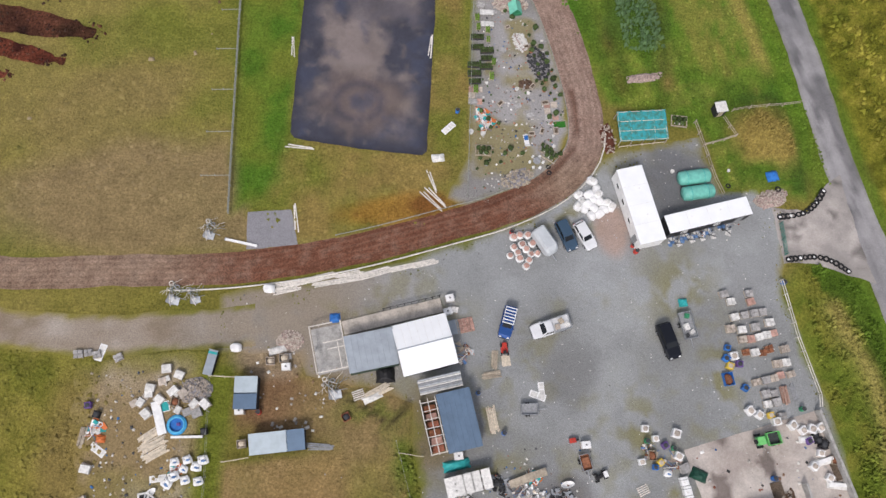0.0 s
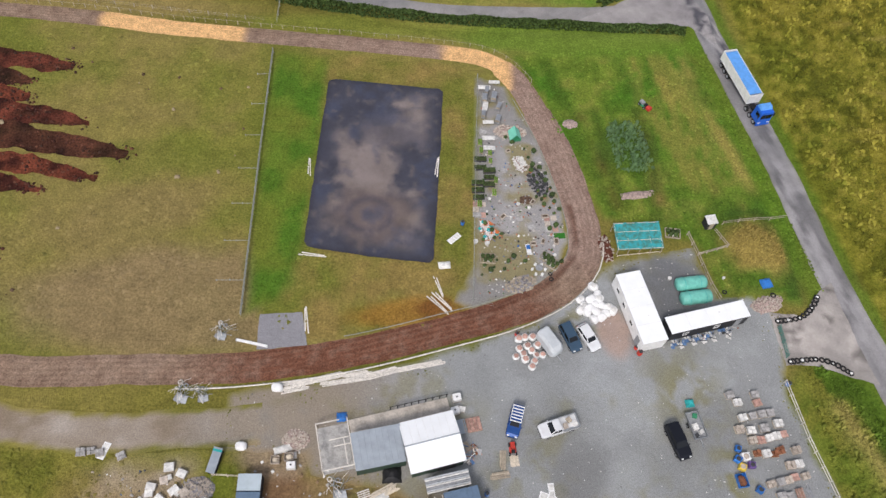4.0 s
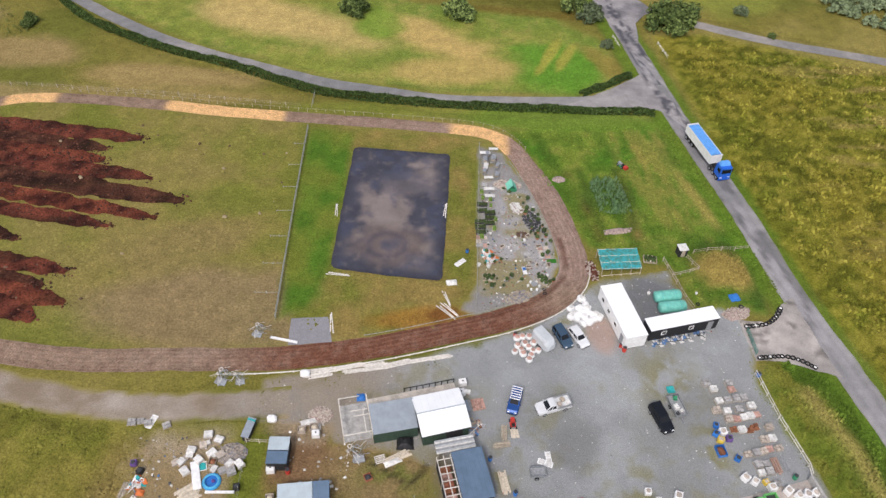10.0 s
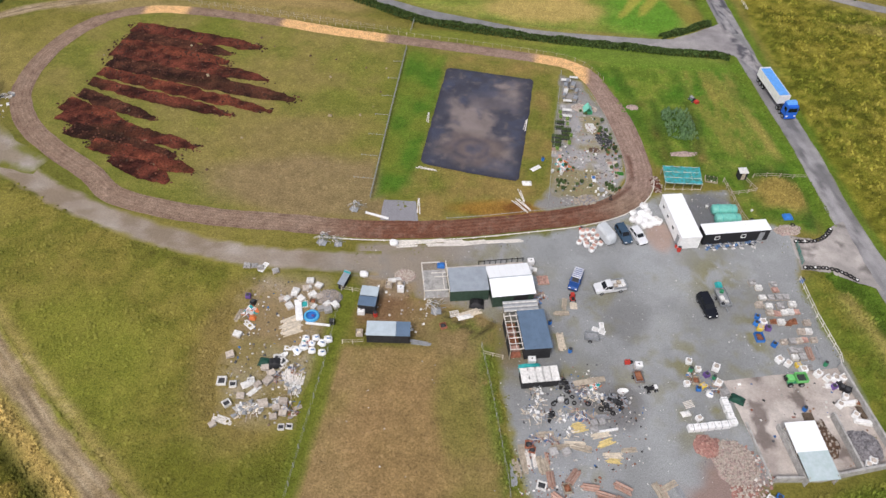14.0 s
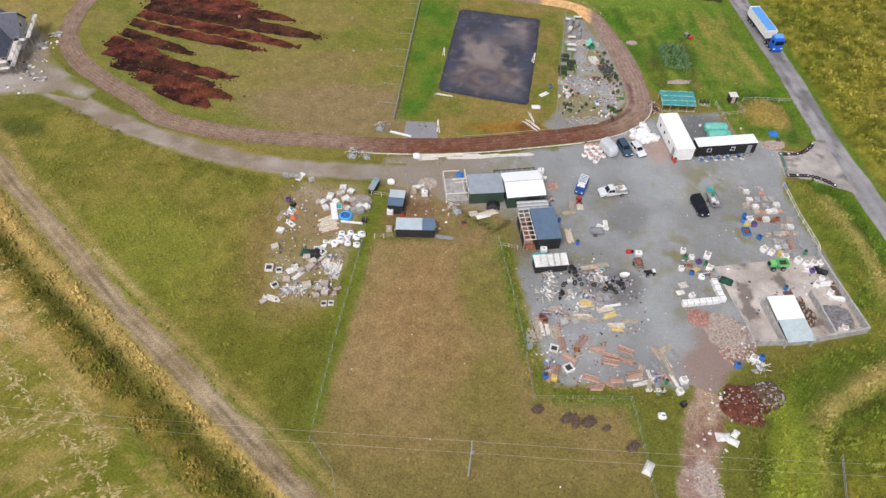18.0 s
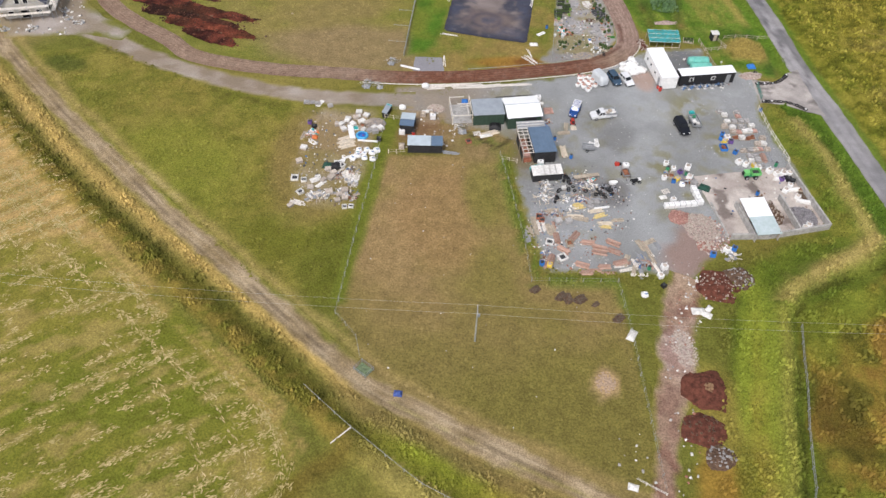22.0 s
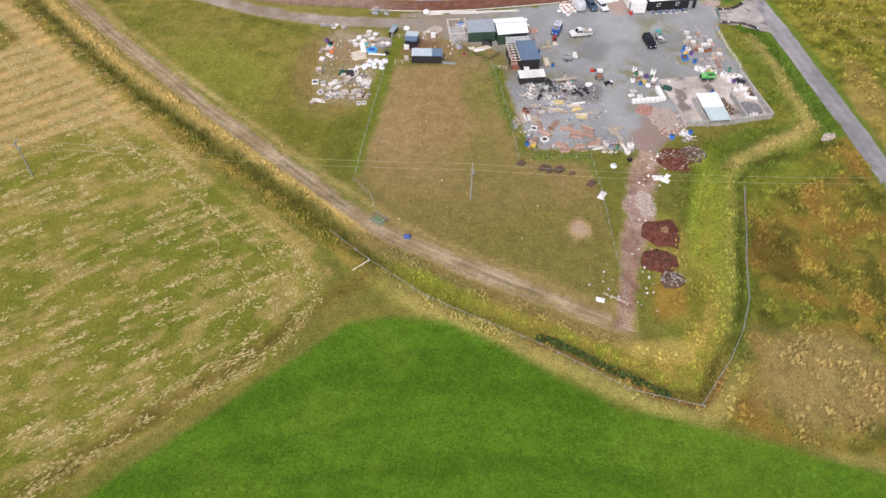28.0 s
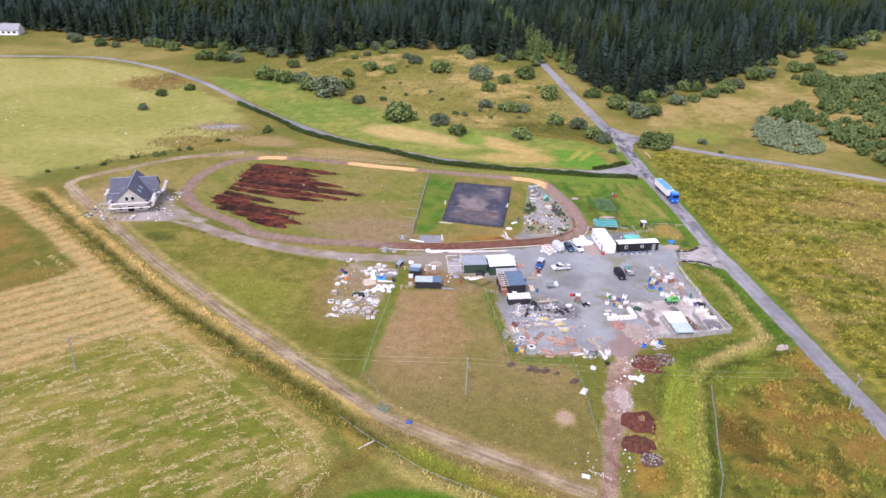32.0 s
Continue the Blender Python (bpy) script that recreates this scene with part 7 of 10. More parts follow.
NEAR_MOOR = [(56, 178), (62, 121), (69, 98), (77, 66), (89, 25), (112, -60), (150, -50), (150, 150), (106, 172), (66, 184)]
tufts("moor_tussocks", NEAR_MOOR, 3.6, 0.55, 0.3, 51, "tussocks of yellow-green moor grass and rushes", vary=(0.55, 1.4), clump=1.6, cover=(0.0, 0.5), k=5)
tufts("bank_grass", [(53, 88), (62, 84), (72, 50), (70, 44), (48, 28), (46, 0), (38, -16), (33, 0), (36, 25), (40, 42), (47, 45.5), (59.5, 50), (54.5, 70)], 8, 0.55, 0.2, 52, "long seeding grass on the banks", clump=2.0, vary=(0.55, 1.3))
tufts("rough_grass", SOUTH_EAST, 3.6, 0.7, 0.3, 53, "rough brown and green grass and rushes", clump=2.4, vary=(0.75, 1.3))
tufts("ditch_grass", [(-150, 93), (-110, 62), (-56, 22), (-27, 3), (-8, -8), (17, -17), (36, -24), (46, -8), (50, 20), (45, 20), (41, 0), (31, -11), (20, -8), (-5, 1), (-20, 9), (-55, 34), (-108, 73), (-148, 107)], 6.0, 0.55, 0.2, 54, "tall straw-coloured grass along the ditch", vary=(0.75, 1.35), clump=1.8, where=lambda x, y: reach(x, y, FARM_TRACK) > 2.2)
tufts("meadow_clumps", ROUGH_WEST, 2.0, 0.24, 0.26, 55, "low clumps in the rough meadow", vary=(0.7, 1.2), clump=2.2)
tufts("triangle_grass", TRIANGLE, 2.4, 0.18, 0.22, 56, "lush green grass clumps")
tufts("reeds", [(29, 129), (35.5, 129.5), (37, 119), (30.5, 118.5)], 6, 0.9, 0.35, 57, "bed of grey-green reeds", 0.8, (0.10, 0.17, 0.10))
tufts("pasture_rushes", [(-199, 250), (-180, 266), (-162, 240), (-171, 221), (-188, 229)], 0.8, 0.7, 0.4, 63, "brown rushes in the pasture corner", 1.0, (0.13, 0.08, 0.03), vary=(0.6, 1.2))
tufts("pasture_rushes", [(-160, 112), (-113, 158), (-98, 174), (-116, 192), (-138, 176), (-142, 140)], 0.5, 0.6, 0.35, 64, "scattered rushes along the pasture edge", 1.0, (0.07, 0.1, 0.03), vary=(0.6, 1.2))
tufts("knoll_grass", KNOLL, 0.35, 0.5, 0.8, 58, "rough straw-coloured grass")
tufts("yard_weeds", YARD, 1.6, 0.1, 0.13, 59, "low weeds in the gravel", 1.0, (0.12, 0.13, 0.04), lambda x, y: inside(x, y, YARD) < 1.2 + 2.0 * (vnoise(x, y, 5, 60) > 0.7))
tufts("mound_grass", [(46, 102), (55, 102.5), (55, 109), (47, 110)], 14, 0.6, 0.14, 62, "dry seeding grass on the mound", vary=(0.7, 1.3))
tufts("verge_grass", [(49, 150), (56, 118), (60, 98), (58, 96), (54, 117), (46, 149)], 5, 0.25, 0.2, 61, "green verge grass beside the road")


def straw_mesh(x, y, turn, r, label, long=(0.3, 0.9)):
    """Loose wisps of straw, each a bent sliver with its own tone."""
    n = len(x)
    cs, sn = np.cos(turn), np.sin(turn)
    lx, ly, lz = r.uniform(*long, n) / 2, r.uniform(0.1, 0.28, n) / 2, r.uniform(0.03, 0.1, n)
    z = height(x, y)
    ring_ = [(-1, 0.1, 0.2), (-0.2, -1, 0.5), (1, -0.1, 0.2), (0.3, 1, 0.8)]
    pts = [np.c_[x + p * lx * cs - q * ly * sn, y + p * lx * sn + q * ly * cs, z + 0.02 + lz * h] for p, q, h in ring_]
    vv = np.stack(pts, 1).reshape(-1, 3)
    b = np.arange(n)[:, None] * 4
    f = np.concatenate([b + (0, 1, 2), b + (0, 2, 3)])
    t = r.uniform(0, 1, (n, 1)) * (0.4 + 0.6 * fbm(x, y, 5, 7, 3)[:, None])
    c = (np.array(lin(132, 126, 60, G)) * (1 - t) + np.array(lin(216, 192, 148, G)) * t) * r.uniform(0.85, 1.1, (n, 1))
    return stuff_mesh("straw_rows", [vv], [f], [np.repeat(c, 4, 0)], TUFTS, label, "straw")


def straw_rows(outline, angle, gap, seed, label, low=0.42, high=0.62, count=240000, where=None):
    """Low broken windrows of cut straw."""
    r = np.random.default_rng(seed)
    a = radians(angle)
    u, k = r.uniform(-180, 60, count), r.integers(int(-45 / gap), int(180 / gap), count)
    wob = 1.6 * (fbm(u * 0.1, k * 7.0, 3.0, seed, 2) - 0.5)
    v = k * gap + wob + r.normal(0, 0.38, count)
    x, y = u * math.cos(a) - v * math.sin(a), u * math.sin(a) + v * math.cos(a)
    keep = (inside(x, y, outline) > 1.5) & (fbm(u / 1.5, k * 9.0, 1.8, seed + 1, 3) > r.uniform(low, high, count)) & (x > -170) & (y > -75)
    if where is not None:
        keep &= where(x, y)
    x, y = x[keep], y[keep]
    return straw_mesh(x, y, a + r.normal(-0.1, 0.32, len(x)), r, label)


def straw_line(line, width, per_metre, seed, label):
    """A windrow that follows a line."""
    r = np.random.default_rng(seed)
    p = np.array(curve(line, 0.6))
    way = np.gradient(p, axis=0)
    j = r.integers(0, len(p), int(len(p) * 0.6 * per_metre))
    ang = np.arctan2(way[j, 1], way[j, 0])
    off = r.normal(0, width / 2, len(j))
    x, y = p[j, 0] - np.sin(ang) * off, p[j, 1] + np.cos(ang) * off
    keep = fbm(x, y, 4, seed, 3) > r.uniform(0.3, 0.55, len(j))
    return straw_mesh(x[keep], y[keep], ang[keep] + r.normal(0, 0.35, keep.sum()), r, label, (0.4, 1.2))


clear = lambda x, y: inside(x, y, BROWN_PATCH) < 0
straw_rows(HAY, 40, 2.4, 71, "broken rows of pale cut straw on stubble", 0.46, 0.64, 300000, where=clear)
straw_rows(HAY, 40, 1.6, 75, "thin wisps of pale straw between the rows", 0.6, 0.9, 120000, where=clear)
straw_rows(SWATH, 43, 2.1, 72, "dense swaths of pale cut straw", 0.3, 0.5, where=clear)
EDGE = [(-118, 63), (-104, 53), (-77.5, 33.8), (-56.7, 19.6), (-37.8, 7.4), (-28.6, 0.6), (-24.0, -8.3), (-29.5, -21.2), (-46.5, -38), (-60, -54)]
straw_line(EDGE, 1.1, 14, 81, "windrow of pinkish straw round the edge of the field")
straw_line([(x - 2.6 + 0.02 * y, y - 3.2) for x, y in EDGE[:5]] + [(-32.5, -2.5), (-29, -9), (-34, -20), (-51, -39)], 0.9, 7, 82, "thin windrow of straw along the field's edge")
straw_line([(x - 5 + 0.02 * y, y - 6.6) for x, y in EDGE[:5]] + [(-38, -4), (-34.5, -10), (-39, -20), (-55, -39)], 0.9, 6, 83, "thin windrow of straw along the field's edge")
tufts("field_grass", [(-104, 128), (-90, 146), (-30, 143), (-28, 92), (-60, 85), (-90, 98)], 0.7, 0.12, 0.35, 73, "low uneven grass inside the riding track", vary=(0.75, 1.3), where=lambda x, y: np.minimum.reduce([reach(x, y, [(a, b), (c, d)]) - h for a, b, c, d, h in TONGUES]) > 0.6)
tufts("lawn_grass", ARENA_LAWN, 0.8, 0.12, 0.3, 74, "low uneven grass round the arena", where=lambda x, y: inside(x, y, ARENA) < -0.3, vary=(0.75, 1.3))
tufts("paddock_grass", PADDOCK, 0.5, 0.08, 0.3, 75, "low grazed grass of the paddock", vary=(0.8, 1.25))
tufts("green_field_grass", [(-60, -62), (-36.9, -36), (-24.8, -22), (-10.6, -11), (8, -15.5), (26, -23), (50, -26.5), (80, -40), (80, -62)], 0.8, 0.12, 0.35, 76, "lush bright green grass", vary=(0.8, 1.15))
tufts("north_grass", NORTH_FIELD, 1.2, 0.16, 0.3, 77, "uneven grass of the north field", vary=(0.75, 1.2))
tufts("fence_weeds", [(-2.2, 60.4), (0.6, 61), (8.6, 34.6), (26.8, 36), (28, 33.4), (21, 32), (6.3, 29.6), (4.6, 36)], 5, 0.45, 0.22, 78, "green weeds along the paddock fence", vary=(0.6, 1.4))


# ---- loose goods: one builder for each kind, then copies ----
def spread(make, spots, turn=0.0, jitter=12, scale=0.12, seed=1, z=0.0):
    """Builds a thing at the first spot and copies it to the others, each turned and sized a little differently."""
    r = random.Random(seed)
    first = None
    for spot in spots:
        x, y = spot[:2]
        a = (spot[2] if len(spot) > 2 else turn) + r.uniform(-jitter, jitter)
        s = 1 + r.uniform(-scale, scale)
        m = pose(x, y, z, 0, 0, a) @ Matrix.Diagonal((s, s * (1 + r.uniform(-scale, scale) * 0.5), s, 1))
        if first is None:
            first = make()
            first.matrix_basis = m
            base = first
        else:
            base_scale = first.scale.copy()
            first.scale = (1, 1, 1)
            copy_thing(first, m)
            first.scale = base_scale
    return first


def one(name, label, category, pieces, group=""):
    """A thing from rows of (part name, builder, material); the builder fills a bmesh."""
    t = thing(name, 0, 0, 0, 0, label, category, group)
    for pname, fill, material in pieces:
        bm = bmesh.new()
        fill(bm)
        part(pname, bm, material, t)
    return t


def block(sx, sy, sz, x=0, y=0, z=0, turn=0, bevel=0.02, tilt=(0, 0)):
    return lambda bm: cube(bm, (sx, sy, sz), (x, y, z), (*tilt, turn), bevel=bevel)


def tube(a, b, r, sides=8, r2=None):
    return lambda bm: rod(bm, a, b, r, sides, r2)


def lump(sx, sy, sz, seed, rough=0.25, detail=2, x=0, y=0, z=0):
    """A soft uneven sack or stone, resting on its flattened base."""
    def fill(bm):
        made = bmesh.ops.create_icosphere(bm, subdivisions=detail, radius=1)["verts"]
        for v in made:
            k = 1 + rough * noise.noise(v.co * 1.6 + Vector((seed * 3.1, seed, 0)))
            p = v.co * k
            p.x, p.y = math.copysign(abs(p.x) ** 0.75, p.x), math.copysign(abs(p.y) ** 0.75, p.y)
            v.co = Vector((x + p.x * sx / 2, y + p.y * sy / 2, z + max(0, (p.z + 0.75)) * sz / 1.75))
    return fill


def ring(x, y, z, radius, thick, sides=14):
    def fill(bm):
        loops = []
        for i in range(sides):
            a = 2 * math.pi * i / sides
            loops.append([bm.verts.new((x + (radius + thick * math.cos(b)) * math.cos(a), y + (radius + thick * math.cos(b)) * math.sin(a), z + thick + thick * math.sin(b))) for b in (j * math.pi / 3 for j in range(6))])
        for i in range(sides):
            for j in range(6):
                bm.faces.new((loops[i][j], loops[(i + 1) % sides][j], loops[(i + 1) % sides][(j + 1) % 6], loops[i][(j + 1) % 6]))
    return fill


def pallet_pieces(w=1.15, d=1.0):
    rows = [("bearer", block(0.1, d, 0.1, x, 0, 0, bevel=0), TIMBER) for x in (-w / 2 + 0.06, 0, w / 2 - 0.06)]
    return rows + [("pallet_board", block(w, 0.13, 0.03, 0, -d / 2 + 0.08 + k * (d - 0.16) / 4, 0.1, bevel=0), TIMBER) for k in range(5)]


def stone_pallet(material, layers, label, seed):
    r = random.Random(seed)
    rows = pallet_pieces()
    for k in range(layers):
        for i in (-1, 1):
            for j in (-1, 1):
                if k == layers - 1 and r.random() < 0.3:
                    continue
                rows.append(("slab", block(0.5 + r.uniform(-0.04, 0.03), 0.44 + r.uniform(-0.04, 0.03), 0.17, i * 0.27, j * 0.23, 0.13 + 0.175 * k, r.uniform(-7, 7), 0.015), material))
    return one("stone_pallet", label, "pallet", rows, "rows of loaded pallets")


def bulk_bag(material, fill_material, label, size=0.95):
    def loop(x, y):
        return lambda bm: (rod(bm, (x, y, size * 0.85), (x * 1.1, y * 0.9, size * 1.1), 0.03, 5), rod(bm, (x * 1.1, y * 0.9, size * 1.1), (x * 0.8, y * 0.6, size * 0.98), 0.03, 5))
    rows = [("bag", block(size, size, size * 0.86, 0, 0, 0, 0, 0.1), material)]
    rows += [("filling", lump(size * 0.7, size * 0.7, 0.16, 5, 0.3, 2, 0, 0, size * 0.8), fill_material)]
    rows += [("loop", loop(sx * size * 0.4, sy * size * 0.4), material) for sx in (-1, 1) for sy in (-1, 1)]
    return one("bulk_bag", label, "bag", rows)


def drum(material, label, r=0.3, h=0.88):
    return one("drum", label, "drum", [("barrel", tube((0, 0, 0), (0, 0, h), r, 16), material), ("lid", tube((0, 0, h), (0, 0, h + 0.03), r * 0.93, 16), DARK_PLASTIC), ("rolling_hoop", ring(0, 0, h * 0.33 - 0.03, r, 0.025, 16), material), ("rolling_hoop", ring(0, 0, h * 0.66 - 0.03, r, 0.025, 16), material)])


def tyre(label="worn black rubber tyre lying flat", r=0.3, thick=0.11):
    return one("tyre", label, "tyre", [("tread", ring(0, 0, 0, r, thick), RUBBER), ("inner_lining", ring(0, 0, 0.06, r - 0.06, 0.03), DARK_PLASTIC)])


def plank_stack(material, length, across, high, label, seed, name="plank_stack"):
    r = random.Random(seed)
    rows = []
    for k in range(high):
        for i in range(across):
            l = length * r.uniform(0.7, 1.0)
            rows.append(("plank", block(l, 0.16, 0.06, r.uniform(-0.25, 0.25), (i - across / 2 + 0.5) * 0.21 + r.uniform(-0.03, 0.03), 0.065 * k, r.uniform(-2.5, 2.5), 0), material))
    return one(name, label, "timber", rows)


def box_crate(material, w, d, h, label, contents=None, name="crate"):
    rows = [("side_board", block(w, 0.05, h, 0, s * (d / 2 - 0.03), 0), material) for s in (-1, 1)]
    rows += [("end_board", block(0.05, d - 0.11, h, s * (w / 2 - 0.03), 0, 0), material) for s in (-1, 1)]
    rows += [("floor_board", block(w - 0.1, d - 0.1, 0.05, 0, 0, 0.02), material)]
    if contents:
        rows += [("filling", lump(w * 0.82, d * 0.82, h * 0.8, 4, 0.35, 2, 0, 0, 0.07), contents)]
    return one(name, label, "crate", rows)


def tote():
    rows = pallet_pieces(1.2, 1.0) + [("tank", block(1.12, 0.92, 0.95, 0, 0, 0.14, 0, 0.06), WHITE), ("cap", tube((0, 0, 1.09), (0, 0, 1.14), 0.12, 10), DARK_PLASTIC)]
    rows += [("cage_bar", tube((sx * 0.58, sy * 0.48, 0.13), (sx * 0.58, sy * 0.48, 1.1), 0.02, 4), STEEL) for sx in (-1, 1) for sy in (-1, 1)]
    return one("liquid_tote", "white plastic liquid tote in a steel cage", "tank", rows)


def wrapped_bale(label="white plastic-wrapped round bale", fill=None):
    rows = [("wrap", lump(1.5, 1.25, 0.85, 7, 0.2, 3), WHITE)]
    if fill:
        rows.append(("open_top", lump(0.72, 0.72, 0.16, 9, 0.3, 2, 0, 0, 0.76), fill))
    return one("bale", label, "bale", rows, "heap of white bales")


def clay_pipes(label, seed, material):
    r = random.Random(seed)
    rows = []
    for k in range(2):
        for i in range(3 - k):
            rows.append(("pipe", tube((-1.1 + r.uniform(-0.15, 0.15), (i - 1 + k * 0.5) * 0.36, 0.18 + 0.3 * k), (1.1 + r.uniform(-0.15, 0.15), (i - 1 + k * 0.5) * 0.36, 0.18 + 0.3 * k), 0.17, 9), material))
    return one("clay_pipe_stack", label, "pipe stack", rows, "stacks of red pipes")


def planter(seed, label="long dark planter filled with green seedlings"):
    r = random.Random(seed)
    rows = [("side_board", block(1.9, 0.05, 0.35, 0, s * 0.42), DARK_PLASTIC) for s in (-1, 1)] + [("end_board", block(0.05, 0.8, 0.35, s * 0.93, 0), DARK_PLASTIC) for s in (-1, 1)]
    rows += [("soil", block(1.8, 0.78, 0.28), BARK)]
    rows += [("plant", lump(0.36, 0.36, 0.34, seed + k, 0.6, 2, -0.75 + 0.375 * (k % 5), -0.2 + 0.4 * (k // 5), 0.27), FOLIAGE) for k in range(10)]
    return one("planter", label, "planter", rows, "planters along the garden fence")


def pot(material, seed, label, plant=True):
    rows = [("pot_body", tube((0, 0, 0), (0, 0, 0.4), 0.2, 12, 0.27), material), ("pot_rim", ring(0, 0, 0.36, 0.26, 0.03, 12), material)]
    if plant:
        rows.append(("plant", lump(0.6, 0.6, 0.45, seed, 0.7, 2, 0, 0, 0.38), FOLIAGE))
    return one("plant_pot", label, "pot", rows)


def tarp(w, d, h, material, label, seed, name="tarpaulin"):
    def fill(bm):
        bmesh.ops.create_grid(bm, x_segments=14, y_segments=14, size=1)
        top = list(bm.verts)
        for v in top:
            e = max(abs(v.co.x), abs(v.co.y))
            z = h * (1 - e**3) + 0.12 * h * noise.noise(Vector((v.co.x * 3, v.co.y * 3, seed))) + 0.03
            v.co = Vector((v.co.x * w / 2 * (1 + 0.12 * noise.noise(Vector((v.co.y * 2, seed, 0)))), v.co.y * d / 2 * (1 + 0.12 * noise.noise(Vector((v.co.x * 2, seed, 5)))), max(z, 0.02)))
        bmesh.ops.solidify(bm, geom=bm.faces[:], thickness=0.02)
    return one(name, label, "tarpaulin", [("sheet", fill, material)])


def trestle_table(material, label, w=2.0, d=0.8):
    return one("table", label, "table", [("tabletop", block(w, d, 0.05, 0, 0, 0.7), material)] + [("leg", block(0.06, 0.06, 0.7, sx * (w / 2 - 0.1), sy * (d / 2 - 0.08)), TIMBER) for sx in (-1, 1) for sy in (-1, 1)])


def ladder(material, label, length=3.0):
    return one("ladder", label, "ladder", [("stile", block(length, 0.06, 0.08, 0, s * 0.22), material) for s in (-1, 1)] + [("rung", tube((-length / 2 + 0.2 + k * 0.3, -0.2, 0.05), (-length / 2 + 0.2 + k * 0.3, 0.2, 0.05), 0.02, 6), material) for k in range(int(length / 0.3))])


def bathtub(label="white bathtub lying among scrap"):
    def fill(bm):
        loops = []
        for z, k in ((0.5, 0.92), (0.55, 1.0), (0.02, 0.8), (0.0, 0.5)):
            loops.append([bm.verts.new((0.85 * k * math.cos(a) * (1 if abs(math.cos(a)) < 0.8 else 1.0), 0.4 * k * math.sin(a), z)) for a in (i * math.pi / 8 for i in range(16))])
        inner = [bm.verts.new((0.6 * math.cos(i * math.pi / 8), 0.26 * math.sin(i * math.pi / 8), 0.12)) for i in range(16)]
        for a, b in ((loops[0], inner), (loops[1], loops[0]), (loops[2], loops[1]), (loops[3], loops[2])):
            for i in range(16):
                bm.faces.new((a[i], a[(i + 1) % 16], b[(i + 1) % 16], b[i]))
        bm.faces.new(inner); bm.faces.new(loops[3])
    return one("bathtub", label, "bathtub", [("tub", fill, WHITE), ("drain", tube((0.4, 0, 0.115), (0.4, 0, 0.13), 0.05, 8), STEEL)])


def scrap_pile(seed, size, materials, label, count=26, name="scrap_pile", bars=0.4):
    """A tangle of separate bars, boxes and sheets, each its own part."""
    r = random.Random(seed)
    t = thing(name, 0, 0, 0, 0, label, "scrap")
    for k in range(count):
        bm = bmesh.new()
        d, a = size * math.sqrt(r.random()) / 2, r.uniform(0, 6.28)
        x, y, z = d * math.cos(a), d * math.sin(a), max(0, 0.5 * (1 - 2 * d / size)) * r.random()
        kind = r.random()
        if kind < bars:
            l, b = r.uniform(0.6, 1.9), r.uniform(0, 6.28)
            rod(bm, (x - l / 2 * math.cos(b), y - l / 2 * math.sin(b), z + 0.04), (x + l / 2 * math.cos(b), y + l / 2 * math.sin(b), z + r.uniform(0.04, 0.5)), r.uniform(0.02, 0.055), 6)
            part("bar", bm, r.choice(materials), t)
        elif kind < max(0.75, bars):
            cube(bm, (r.uniform(0.2, 0.6), r.uniform(0.18, 0.45), r.uniform(0.1, 0.4)), (x, y, z), (r.uniform(-8, 8), r.uniform(-8, 8), r.uniform(0, 180)), bevel=0.02)
            part("box", bm, r.choice(materials), t)
        elif kind < 0.9:
            ring(x, y, z, r.uniform(0.2, 0.32), 0.07, 10)(bm)
            part("hoop", bm, r.choice(materials), t)
        else:
            cube(bm, (r.uniform(0.6, 1.3), r.uniform(0.5, 0.9), 0.03), (x, y, z + 0.05), (r.uniform(-12, 12), r.uniform(-12, 12), r.uniform(0, 180)))
            part("sheet", bm, r.choice(materials), t)
    return t


def heap(name, x, y, w, d, h, material, label, turn=0, seed=1, stones=0, stone_material=None, category="heap", slack=0.5, size=0.38):
    """A mound with a rough skin; loose lumps on it are one more part."""
    t = thing(name, x, y, -0.03, turn, label, category)
    bm = bmesh.new()
    bmesh.ops.create_grid(bm, x_segments=40, y_segments=40, size=1)
    def top(u, v):
        e = math.hypot(u, v) * (1 + 0.35 * noise.noise(Vector((u * 1.5, v * 1.5, seed))))
        return h * max(0, 1 - e**1.6) * (1 + slack * noise.noise(Vector((u * 4, v * 4, seed + 3)))) + (0.06 * noise.noise(Vector((u * w * 2, v * d * 2, seed + 9))) if e < 1 else 0)
    for v in list(bm.verts):
        u, q = v.co.x, v.co.y
        z = top(u, q)
        v.co = Vector((u * w / 2, q * d / 2, z if z > 0.005 else -0.1))
    part("mound", bm, material, t, "", False)
    if stones:
        r = random.Random(seed)
        bm = bmesh.new()
        for _ in range(stones):
            a, e = r.uniform(0, 6.28), math.sqrt(r.random()) * 0.95
            u, q = e * math.cos(a), e * math.sin(a)
            s = r.uniform(0.08, size)
            cube(bm, (s, s * r.uniform(0.5, 1), s * 0.55), (u * w / 2, q * d / 2, max(0, top(u, q)) - 0.03), (r.uniform(-25, 25), r.uniform(-25, 25), r.uniform(0, 180)))
        o = part("rubble", bm, stone_material or STONE, t)
        tagged(o, kind="stuff")
    return t


